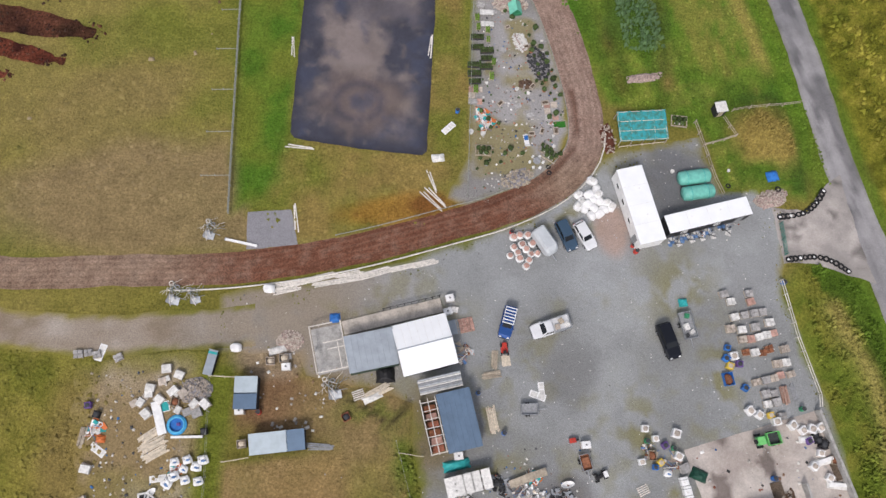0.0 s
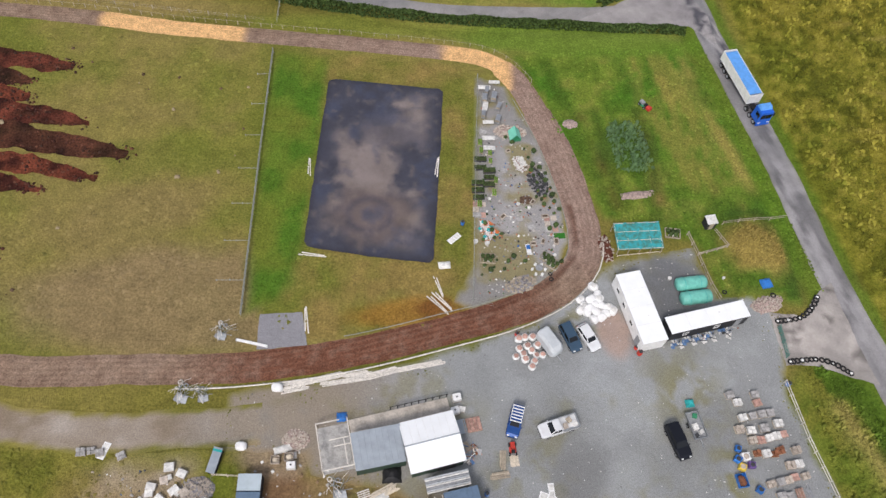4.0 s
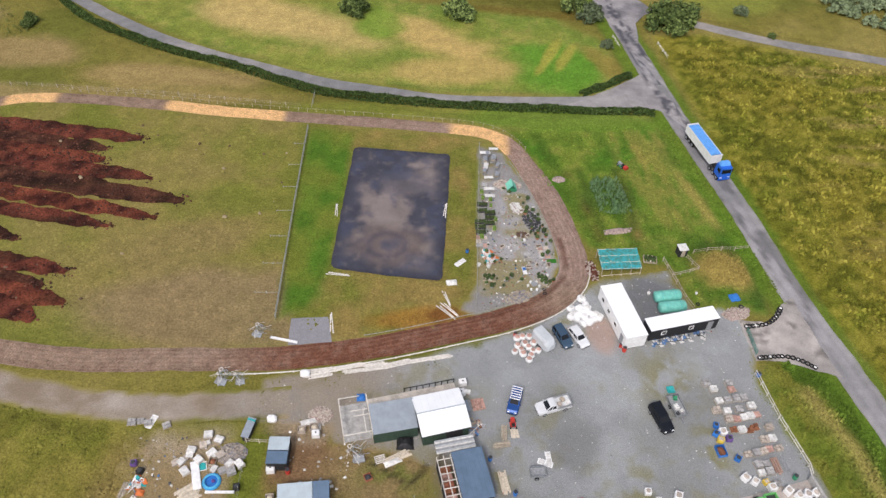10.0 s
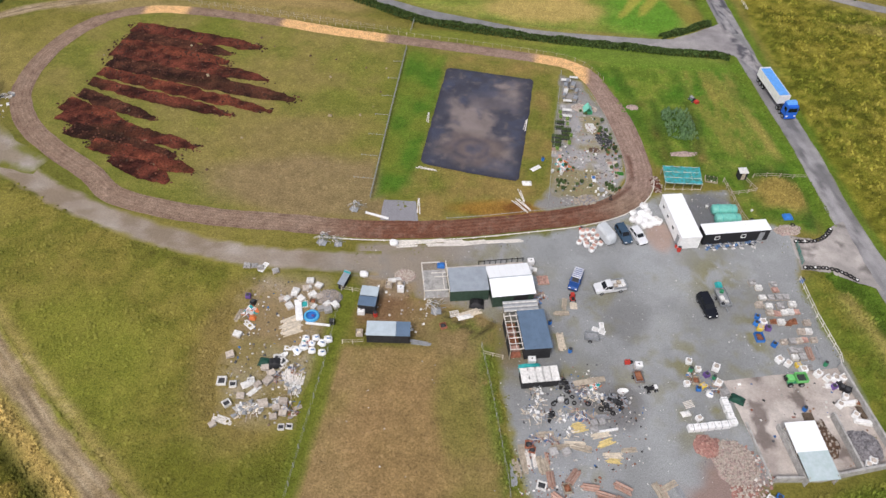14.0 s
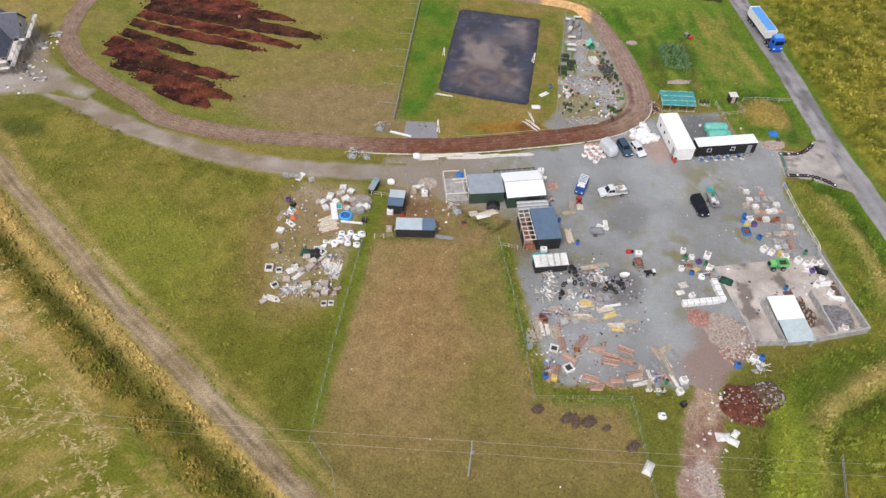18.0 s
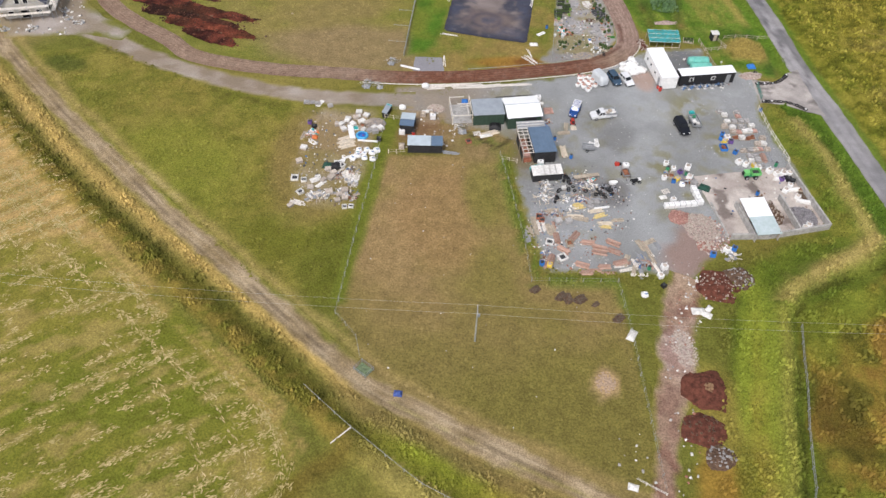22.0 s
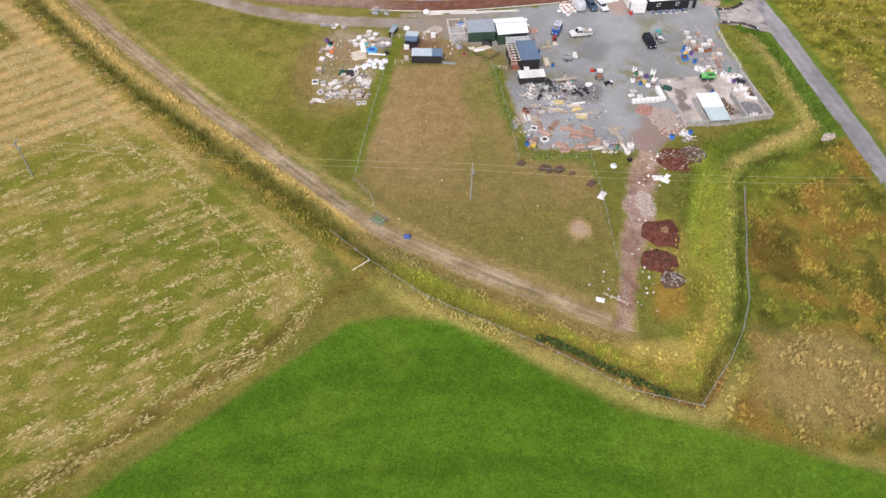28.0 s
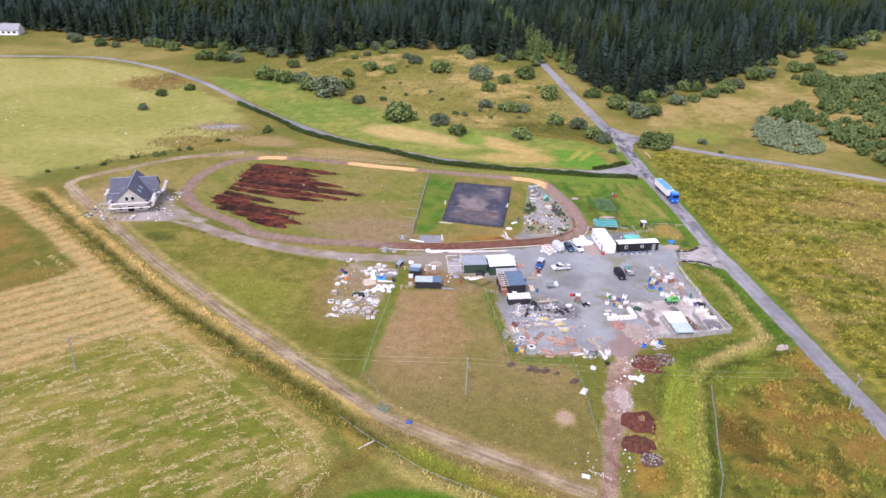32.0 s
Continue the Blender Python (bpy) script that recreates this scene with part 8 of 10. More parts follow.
# pallets of paving in rows beside the slab
PALLETS = [(42.2, 81.7), (43.1, 80.7), (45.7, 81.9), (45.9, 80.8), (43.4, 78.6), (44.8, 78.9), (46.1, 79.2), (47.3, 79.4), (42.7, 77.0), (44.2, 76.9), (46.1, 77.3), (48.1, 78.0), (44.2, 75.6), (45.4, 75.7), (46.5, 76.0), (47.5, 76.3), (48.6, 76.6), (44.5, 73.9), (45.7, 73.9), (46.8, 73.9), (47.7, 74.4), (49.8, 74.5), (48.6, 72.5), (49.7, 72.7), (45.5, 70.0), (46.8, 70.3), (47.9, 70.6), (48.9, 71.0), (50.3, 71.2), (46.6, 68.5), (47.7, 68.6), (46.7, 67.2), (47.9, 67.5)]
kinds = ((STONE, 3, "pallet stacked with grey paving slabs"), (BUFF_STONE, 3, "pallet stacked with buff paving slabs"), (PINK_STONE, 2, "pallet stacked with pinkish paving slabs"), (OFFWHITE, 3, "pallet stacked with pale white slabs"), (RUST, 2, "pallet loaded with rusty brown ironwork"))
pick = [0, 3, 0, 2, 3, 0, 0, 0, 1, 3, 0, 3, 1, 2, 3, 3, 2, 4, 3, 4, 4, 1, 1, 3, 1, 0, 1, 2, 1, 0, 0, 3, 0]
for k, (m_, n_, label) in enumerate(kinds):
    spread(lambda: stone_pallet(m_, n_, label, k), [p for p, q in zip(PALLETS, pick) if q == k], 12, 6, 0.08, k)
spread(lambda: stone_pallet(STONE, 2, "pallet of grey stone at the lane edge", 8), [(-41.7, 71.1), (-40.5, 71.3), (-39.4, 71.1), (-36.7, 70.8, 30), (48.5, 65.7), (-15.5, 71.6)], 8, 6, 0.1, 8)
spread(lambda: clay_pipes("long stack of weathered reddish pipes on gravel", 2, PIPE_CLAY), [(49.2, 68.4, 100), (15.7, 41.0, 0), (17.7, 40.1, -5), (17.7, 39.1, -3), (20.1, 39.7, -22), (11.6, 38.7, -28), (14.8, 35.8, -12), (21.1, 37.3, 30), (18.5, 36.0, 8), (9.6, 36.0, 80), (13.3, 42.0, 60), (10.4, 41.2, 100), (15.6, 34.2, 5), (20.0, 41.6, -18)], 0, 4, 0.1, 3)
spread(lambda: plank_stack(GREY_PAINT, 2.6, 4, 3, "stack of long grey boards", 4), [(50.5, 68.9, 105), (17.1, 52.0, 18)], 0, 3, 0.1, 4)

# bags, drums and boxes
spread(lambda: bulk_bag(WHITE, BUFF_STONE, "white bulk bag standing open"), [(42.7, 73.3), (44.2, 66.3), (45.4, 65.8), (47.5, 65.0), (30.3, 63.7), (31.6, 62.5), (34.3, 63.2), (34.4, 60.4), (29.7, 59.6), (31.0, 53.9), (49.6, 64.6), (50.9, 64.0), (52.1, 64.2), (53.2, 64.4), (52.9, 61.2), (53.7, 58.2), (51.8, 59.6), (54.3, 50.9), (53.6, 50.3), (39.3, 42.9), (28.4, 37.3), (27.7, 35.3)], 0, 40, 0.15, 5)
spread(lambda: one("stuffed_bag", "slumped white bag with blue markings", "bag", [("bag", lump(1.25, 1.1, 0.75, 12, 0.35, 3), WHITE), ("blue_panel", lump(0.55, 0.3, 0.12, 6, 0.4, 2, 0.15, -0.1, 0.66), FADED_BLUE), ("neck", lump(0.3, 0.28, 0.2, 8, 0.4, 2, -0.3, 0.15, 0.62), OFFWHITE)]), [(-28.0, 56.6), (-26.9, 57.5), (-25.4, 57.8), (-26.6, 56.2), (-25.0, 56.1), (-28.1, 58.3), (-26.6, 58.6), (-24.7, 58.6), (-28.7, 55.8), (32.9, 58.3), (24.9, 30.9)], 0, 40, 0.15, 6)
spread(lambda: bulk_bag(BLUE_PLASTIC, DARK_PLASTIC, "blue bulk bag, half collapsed", 0.85), [(42.0, 74.4), (41.7, 73.0), (43.9, 69.2), (31.4, 59.0), (36.8, 41.4), (40.6, 43.4), (8.1, 35.0)], 0, 40, 0.15, 7)
spread(lambda: bulk_bag(YELLOW_PLASTIC, BUFF_STONE, "yellow bag of material", 0.85), [(42.1, 72.0), (46.9, 65.8), (32.1, 59.6), (9.4, 34.8)], 0, 40, 0.1, 8)
spread(lambda: bulk_bag(PURPLE, DARK_PLASTIC, "dark purple bag of rubbish", 0.9), [(43.4, 72.3), (51.6, 62.7), (32.8, 61.7), (-39.4, 64.8)], 0, 40, 0.1, 9)
spread(lambda: bulk_bag(BLACK, DARK_PLASTIC, "black bag of rubbish", 0.9), [(52.8, 62.8), (53.4, 62.3), (52.5, 63.3), (-38.2, 63.7), (28.1, 33.3), (-24.9, 62.0)], 0, 40, 0.2, 10)
spread(lambda: box_crate(BLUE_PLASTIC, 1.3, 1.7, 0.6, "blue-sided box full of rusty scrap", RUST), [(41.8, 70.3, 10)], 0, 3, 0.02, 11)
spread(lambda: box_crate(TIMBER, 1.0, 1.2, 0.6, "timber crate of brown scrap", RUST), [(31.1, 60.4), (54.7, 60.4), (12.6, 40.3, 20), (22.5, 59.3, 10), (-28.9, 65.5)], 0, 8, 0.1, 12)
spread(lambda: drum(BLUE_PLASTIC, "blue plastic drum standing on gravel"), [(46.5, 58.0), (9.0, 67.6), (31.1, 89.2), (50.7, 83.6), (12.3, 62.7), (5.7, 107.4)], 0, 90, 0.1, 13)
spread(lambda: drum(GREEN_PLASTIC, "green plastic drum beside the junk"), [(30.5, 62.2), (33.9, 61.4), (51.2, 66.7), (25.9, 36.7)], 0, 90, 0.15, 14)
spread(lambda: drum(RED_PLASTIC, "red drum against the cabin"), [(30.1, 88.1), (30.5, 87.3), (-18.5, 64.5), (13.4, 89.4)], 0, 90, 0.15, 15)
spread(tote, [(22.6, 61.5), (6.6, 59.8), (-20.8, 64.6), (-15.5, 70.2), (5.1, 79.8), (4.9, 78.0)], 10, 10, 0.06, 16)
spread(lambda: one("stone_stack", "pale stack of square stone slabs on trodden earth", "stone stack", [("stone_layer", block(1.15 - 0.1 * k, 0.95 - 0.12 * k, 0.3, 0.06 * k, -0.05 * k, 0.3 * k, 9 * k, 0.04), (BUFF_STONE, OFFWHITE)[k]) for k in range(2)]), [(-30.5, 69.6), (-28.8, 68.9), (-30.4, 68.3), (-32.2, 67.2), (-32.3, 66.4), (-33.2, 65.3), (-32.3, 64.0), (-30.9, 65.8), (-28.9, 66.6), (-26.6, 65.3), (-25.2, 65.4), (-28.5, 64.5), (-29.4, 66.8), (5.8, 78.4), (-38.6, 57.3)], 0, 60, 0.2, 17)

spread(lambda: one("wrapped_block", "white wrapped block in a low wall", "block", [("wrap", block(1.06, 0.98, 0.85, 0, 0, 0, 0, 0.07), WHITE), ("strap", block(0.08, 1.0, 0.87, 0.2, 0), GREY_PAINT), ("top_tear", block(0.3, 0.22, 0.02, -0.15, 0.1, 0.85, 20, 0), OFFWHITE)], "wall of white blocks"), [(34.9, 57.4, 100), (35.2, 56.3, 100), (35.5, 55.2, 102), (35.8, 54.1, 102), (34.8, 53.5), (33.8, 53.2), (32.8, 52.95), (31.8, 52.65), (30.8, 52.35), (29.8, 52.1)], 14, 3, 0.04, 119)
spread(lambda: one("wooden_grid", "slatted wooden pallet lying on weeds", "pallet", [("slat", block(1.5, 0.12, 0.04, 0, -0.5 + 0.25 * k, 0.1, bevel=0), WHITE_TIMBER) for k in range(5)] + [("bearer", block(0.1, 1.2, 0.1, sx, 0, 0, bevel=0), TIMBER) for sx in (-0.6, 0, 0.6)]), [(29.8, 56.2, 25), (-6.2, 67.0, 20)], 0, 3, 0.05, 120)
spread(lambda: one("brick_stack", "square stack of pinkish bricks on a pallet", "bricks", [("brick", block(0.42, 0.2, 0.14, -0.72 + 0.48 * i, -0.85 + 0.24 * j, 0.13, 0, 0.01), PINK_STONE) for i in range(4) for j in range(8)] + [("pallet_board", block(2.0, 0.3, 0.1, 0, y, 0, 0, 0), TIMBER) for y in (-0.8, 0, 0.8)]), [(7.4, 76.4, 14)], 0, 0, 0, 121)
spread(lambda: one("roof_panel", "grey sheet panel leaning on the barn end", "panel", [("sheet", block(1.3, 1.9, 0.05, 0, 0, 0.3, 0, 0, (0, 8)), GREY_SHEET), ("support", block(0.1, 1.8, 0.3, 0.5, 0), TIMBER), ("support", block(0.1, 1.8, 0.3, -0.5, 0), TIMBER)]), [(5.7, 76.0, 14)], 0, 0, 0, 122)
spread(lambda: box_crate(BUFF_STONE, 1.1, 1.0, 0.8, "beige box standing by the stone heap", PALE_TIMBER, "box"), [(-17.6, 70.9), (-15.9, 71.3), (-20.2, 60.6)], 8, 5, 0.05, 123)
spread(lambda: one("folded_panel", "dirty white folded panel against the slab wall", "panel", [("leaf", block(2.6, 0.9, 0.25, 0, 0, 0, 0, 0.05), OFFWHITE), ("leaf", block(2.4, 0.5, 0.2, 0.1, 0.1, 0.25, 4, 0.05), WHITE)]), [(53.3, 60.2, 12), (54.6, 57.3, -8), (51.6, 62.9, 8)], 0, 3, 0.1, 124)
spread(lambda: one("brown_boards", "dark brown sheet boards leaning in the corner", "boards", [("sheet", block(1.2, 2.6, 0.06, 0.1 * k, 0, 0.05 + 0.07 * k, 0, 0), BARK) for k in range(3)]), [(54.9, 59.2, 16), (46.9, 56.2, 14)], 0, 3, 0.1, 125)
spread(lambda: plank_stack(GREY_PAINT, 3.2, 4, 2, "row of grey scaffold tubes and boards", 12), [(24.9, 38.6, 115), (27.4, 42.6, 118), (24.6, 35.6, 100), (5.4, 41.0, 104)], 0, 6, 0.15, 126)

# white bales by the cars
r = random.Random(4)
spots = []
while len(spots) < 17:
    x, y = r.gauss(24.8, 1.0), r.gauss(94.1, 0.95)
    if all(math.hypot(x - a, y - b) > 0.78 for a, b in spots):
        spots.append((x, y))
spread(wrapped_bale, spots[:10], 0, 90, 0.12, 18)
spread(lambda: wrapped_bale("white wrapped bale, creased on top", OFFWHITE), spots[10:], 0, 90, 0.12, 118)
spots = []
while len(spots) < 15:
    x, y = r.gauss(15.2, 0.95), r.gauss(87.0, 0.9)
    if all(math.hypot(x - a, y - b) > 0.82 for a, b in spots):
        spots.append((x, y))
spread(lambda: one("round_bag", "round white bag of pinkish stone by the track", "bag", [("bag", lump(1.05, 1.05, 0.8, 3, 0.12, 3), WHITE), ("filling", lump(0.72, 0.72, 0.14, 5, 0.25, 2, 0, 0, 0.74), PINK_STONE), ("collar", ring(0, 0, 0.7, 0.4, 0.05, 14), OFFWHITE)]), spots, 0, 90, 0.1, 19)
spread(wrapped_bale, [(-18.6, 80.4), (-22.1, 72.5)], 0, 0, 0.05, 20)

# timber laid along the track and in the yard
spread(lambda: plank_stack(WHITE_TIMBER, 4.4, 4, 2, "row of long bleached white planks beside the track", 5), [(-16.0, 81.2), (-16.5, 80.3), (-11.9, 82.2), (-11.3, 81.4), (-8.3, 82.7), (-8.3, 82.0), (-4.7, 83.1), (-1.4, 83.9), (1.6, 84.6), (-13.8, 81.7)], 12, 4, 0.15, 21)
spread(lambda: plank_stack(PALE_TIMBER, 3.2, 5, 3, "stack of pale sawn planks", 6), [(18.7, 46.2, 4), (17.0, 49.1, 18), (13.5, 47.0, 4), (-3.7, 67.5, 32), (-31.1, 60.3, 30), (-31.4, 61.5, 32), (-30.6, 59.2, 28), (10.9, 64.3, 105)], 0, 5, 0.15, 22)
spread(lambda: plank_stack(YELLOW_TIMBER, 2.2, 4, 2, "bright yellow timber offcuts", 7), [(17.8, 48.0, 25), (14.1, 49.5, 30), (13.7, 50.2, 25), (18.9, 45.4, 5)], 0, 8, 0.15, 23)
spread(lambda: plank_stack(TIMBER, 2.6, 4, 3, "stack of old brown timber", 8), [(8.9, 43.1, 105), (9.7, 43.2, 105), (6.7, 42.8, 110), (5.7, 42.2, 110), (14.4, 46.7, -5), (10.7, 70.0, 15), (11.1, 71.9, 85), (25.9, 40.9, 110), (26.6, 39.0, 110), (-39.7, 60.9, 85), (22.1, 37.9, 70), (23.4, 36.0, 75), (24.8, 41.8, 118), (26.0, 42.8, 30), (11.4, 46.3, 8), (20.9, 47.4, 12), (9.2, 47.9, 10), (6.2, 44.6, 104)], 0, 6, 0.15, 24)
spread(lambda: plank_stack(WHITE_TIMBER, 4.6, 2, 1, "pair of long white posts on the grass", 9, "fence_posts"), [(-16.0, 90.5, 100), (3.0, 94.2, -43), (2.4, 93.6, -40), (-18.5, 117, 96), (1.6, 118, 88), (-16.2, 100.9, -5), (2.4, 96.5, -70)], 0, 3, 0.1, 25)
spread(lambda: one("slab_block", "stack of pale grey wrapped slabs", "slabs", [("wrapped_slab", block(1.1, 1.0, 0.34, 0.02 * k, -0.03 * k, 0.35 * k, 4 * k, 0.04), STONE) for k in range(2)]), [(16.0, 50.7), (17.1, 51.1), (16.1, 49.6), (10.5, 45.3), (12.3, 45.6), (-26.1, 64.2), (-27.3, 64.3), (35.1, 59.0)], 18, 8, 0.12, 26)
spread(lambda: one("door_panel", "white door panel lying flat", "panel", [("leaf", block(0.85, 2.0, 0.06), WHITE), ("moulding", block(0.6, 0.75, 0.02, 0, 0.45, 0.06), OFFWHITE), ("moulding", block(0.6, 0.75, 0.02, 0, -0.45, 0.06), OFFWHITE)]), [(16.7, 67.5, 70), (17.2, 68.3, 10), (-29.9, 56.3, 100), (-37.6, 59.5, 60), (-39.0, 71.4, 170), (4.5, 104.8, -40)], 0, 6, 0.1, 27)
spread(lambda: one("long_panel", "long white panel leaning in the salvage", "panel", [("leaf", block(1.1, 4.2, 0.3, bevel=0.05), WHITE), ("edge_trim", block(1.16, 0.1, 0.32, 0, 2.1), GREY_PAINT)]), [(-30.7, 63.5, 20)], 0, 0, 0.0, 28)
spread(lambda: one("white_beam", "long white plastic beam on the ground", "beam", [("beam_body", block(4.0, 0.3, 0.3), WHITE), ("end_cap", block(0.1, 0.34, 0.34, 2.0), GREY_PAINT)]), [(-27.0, 61.3, 2), (17.6, 49.8, 20), (-22.9, 86.6, 170)], 0, 3, 0.1, 29)
spread(lambda: one("framed_panel", "panel with a teal sheet in a white frame", "panel", [("sheet", block(1.0, 1.2, 0.05), TEAL_PLASTIC)] + [("frame_bar", block(*s), WHITE) for s in ((1.2, 0.1, 0.08, 0, 0.6), (1.2, 0.1, 0.08, 0, -0.6), (0.1, 1.1, 0.08, 0.55, 0), (0.1, 1.1, 0.08, -0.55, 0))]), [(-30.2, 64.9, 15)], 0, 0, 0, 30)
spread(lambda: one("paddling_pool", "round bright blue paddling pool", "pool", [("wall", ring(0, 0, 0, 1.1, 0.17, 24), plain("pool_blue", (0.05, 0.32, 0.6), 0.4)), ("wall", ring(0, 0, 0.2, 0.95, 0.13, 24), plain("pool_light_blue", (0.10, 0.42, 0.66), 0.4)), ("floor_sheet", tube((0, 0, 0), (0, 0, 0.06), 1.0, 24), BLUE_PLASTIC), ("toy", lump(0.5, 0.4, 0.3, 2, 0.4, 2, 0.2, 0.1, 0.05), PURPLE)]), [(-28.4, 62.7)], 0, 0, 0, 31)
spread(lambda: ladder(RED_PLASTIC, "red and white ladder lying on the gravel"), [(10.6, 64.2, 105), (11.1, 64.4, 103)], 0, 2, 0.05, 32)
spread(lambda: trestle_table(OFFWHITE, "weathered white trestle table outdoors"), [(9.2, 134.7), (9.3, 130.5, 85), (9.8, 127.2), (9.8, 123.8), (9.9, 121.8), (10.9, 136.1)], 0, 6, 0.15, 33)
spread(lambda: trestle_table(TIMBER, "long brown work bench with clutter", 2.6, 0.9), [(16.3, 57.8, 18), (14.2, 57.0, 18)], 0, 3, 0.05, 34)
spread(bathtub, [(20.2, 56.7, 10), (-30.5, 54.6, 40)], 0, 10, 0.05, 35)
spread(lambda: tarp(2.0, 1.6, 0.7, BLACK, "crumpled black sheet over a heap", 3), [(-2.9, 69.6, 10), (-31.5, 53.2, 0)], 0, 20, 0.2, 36)
spread(lambda: tarp(1.6, 1.4, 0.6, BLUE_PLASTIC, "crumpled bright blue tarpaulin", 4), [(-9.8, 76.8), (51.0, 99.4)], 0, 20, 0.15, 37)
spread(lambda: tarp(1.3, 1.0, 0.5, plain("faded_blue_sheet", (0.06, 0.1, 0.3), 0.6, 0, 0.4, 3), "small faded blue sheet on the farm track", 4), [(-11.3, 7.2, 20)], 0, 20, 0.1, 137)
spread(lambda: tarp(3.4, 1.3, 0.8, TEAL_PLASTIC, "teal netting thrown over junk", 5), [(6.4, 58.7, 12)], 0, 5, 0.1, 38)
spread(lambda: tarp(1.2, 1.1, 0.7, TEAL_PLASTIC, "crumpled teal bag on the trailer front", 5), [(36.6, 80.4, 10)], 0, 5, 0.1, 138)
spread(lambda: tarp(2.2, 1.6, 0.7, DARK_GREEN, "dark green tarpaulin on the slab", 6), [(37.0, 58.2, -20), (-32.8, 53.1, 0)], 0, 5, 0.1, 39)
spread(lambda: tarp(1.8, 1.1, 0.35, OFFWHITE, "pale sheet of plastic on the ground", 7), [(-34.2, 49.2, 40), (33.3, 29.0, 20), (34.6, 28.5, 0), (35.1, 29.8, 60), (41.5, 37.4, 30), (22.7, 22.7, 70), (22.1, -2.1, -15), (3.1, 100.1, 30), (29.3, 54.6, 0)], 0, 30, 0.25, 40)
spread(lambda: tarp(1.2, 1.0, 0.5, ORANGE_PLASTIC, "orange plastic toys and sheet", 8), [(-37.4, 60.8)], 0, 5, 0.1, 41)
flat_trailer(15.5, 65.7, 3, 2.2, 1.4, "small grey flat trailer standing empty", GREY_PAINT)
flat_trailer(22.5, 59.4, -75, 2.0, 1.3, "small rusty trailer with brown load", RUST, ((0, 0, 1.2, 0.9, 0.25, RUST),))
spread(tyre, [(12.9, 54.7), (15.2, 53.9), (10.9, 53.7), (12.1, 53.6), (10.2, 53.0), (44.4, 97.6), (18.7, 99.4), (18.8, 98.5), (13.2, 53.7), (51.6, 97.4), (17.1, 53.3), (18.8, 52.9)], 0, 90, 0.15, 42)

# small machines
t = one("ride_on_mower", "small red ride-on mower with a plywood board", "mower", [("bonnet", block(0.9, 0.6, 0.5, 0.5, 0, 0.25, 0, 0.08), RED_PLASTIC), ("seat", block(0.4, 0.45, 0.4, -0.3, 0, 0.4, 0, 0.06), BLACK), ("deck", block(0.8, 0.9, 0.18, 0, 0, 0.12, 0, 0.04), RED_PLASTIC), ("steering_wheel", ring(0.02, 0, 0.75, 0.16, 0.02, 12), BLACK)])
for sx in (-0.5, 0.7):
    for sy in (-1, 1):
        wheel(t, sx, sy * 0.42, 0.22, 0.18)
t.matrix_basis = pose(12.4, 73.2, 0, 0, 0, 95)
spread(lambda: one("plywood_sheet", "sheet of pale plywood on the gravel", "board", [("ply", block(1.0, 1.4, 0.04), PALE_TIMBER), ("ply", block(0.98, 1.38, 0.04, 0.06, -0.05, 0.04, 4), PALE_TIMBER)]), [(12.6, 71.9, 10), (7.2, 76.5, 15)], 0, 5, 0.2, 43)
t = one("quad_bike", "black quad bike with a white rack", "quad bike", [("frame", block(1.5, 0.5, 0.35, 0, 0, 0.35, 0, 0.06), BLACK), ("seat", block(0.8, 0.35, 0.2, -0.15, 0, 0.7, 0, 0.06), BLACK), ("rack", block(0.6, 0.75, 0.08, 0.6, 0, 0.72), WHITE), ("handlebar", tube((0.25, -0.4, 0.98), (0.25, 0.4, 0.98), 0.03), BLACK)])
for sx in (-0.6, 0.6):
    for sy in (-1, 1):
        wheel(t, sx, sy * 0.45, 0.28, 0.24)
t.matrix_basis = pose(24.4, 57.8, 0, 0, 0, 22)
t = one("dump_machine", "small light green site dumper with an open skip", "dumper", [("chassis", block(2.6, 1.1, 0.4, 0, 0, 0.45, 0, 0.05), GREEN_PLASTIC), ("engine_cover", block(1.0, 1.0, 0.7, -0.9, 0, 0.8, 0, 0.08), plain("light_green_paint", (0.16, 0.52, 0.16), 0.45)), ("skip_floor", block(1.6, 1.5, 0.1, 0.75, 0, 0.9), DARK_PLASTIC), ("skip_side", block(1.7, 0.08, 0.6, 0.75, 0.75, 0.95), plain("light_green_paint", (0.16, 0.52, 0.16), 0.45)), ("skip_side", block(1.7, 0.08, 0.6, 0.75, -0.75, 0.95), plain("light_green_paint", (0.16, 0.52, 0.16), 0.45)), ("skip_front", block(0.08, 1.42, 0.6, 1.6, 0, 0.95), plain("light_green_paint", (0.16, 0.52, 0.16), 0.45)), ("skip_back", block(0.08, 1.42, 0.6, -0.08, 0, 0.95), plain("light_green_paint", (0.16, 0.52, 0.16), 0.45)), ("seat", block(0.45, 0.5, 0.45, -1.5, 0, 0.85, 0, 0.05), BLACK), ("drawbar", tube((1.3, 0, 0.5), (2.4, 0.1, 0.4), 0.07), STEEL)])
for sx in (-0.9, 0.8):
    for sy in (-1, 1):
        wheel(t, sx, sy * 0.75, 0.42, 0.3)
t.matrix_basis = pose(45.8, 62.7, 0.06, 0, 0, 12)
t = one("red_engine", "red stationary engine with black parts", "machine", [("block", block(0.8, 0.6, 0.6, 0, 0, 0.1, 0, 0.05), RED_PLASTIC), ("flywheel", tube((0.5, -0.1, 0.4), (0.5, 0.1, 0.4), 0.35, 14), BLACK), ("skid", block(1.3, 0.1, 0.1, 0.1, 0.25), STEEL), ("skid", block(1.3, 0.1, 0.1, 0.1, -0.25), STEEL), ("exhaust", tube((-0.2, 0, 0.7), (-0.2, 0, 1.1), 0.05), RUST)])
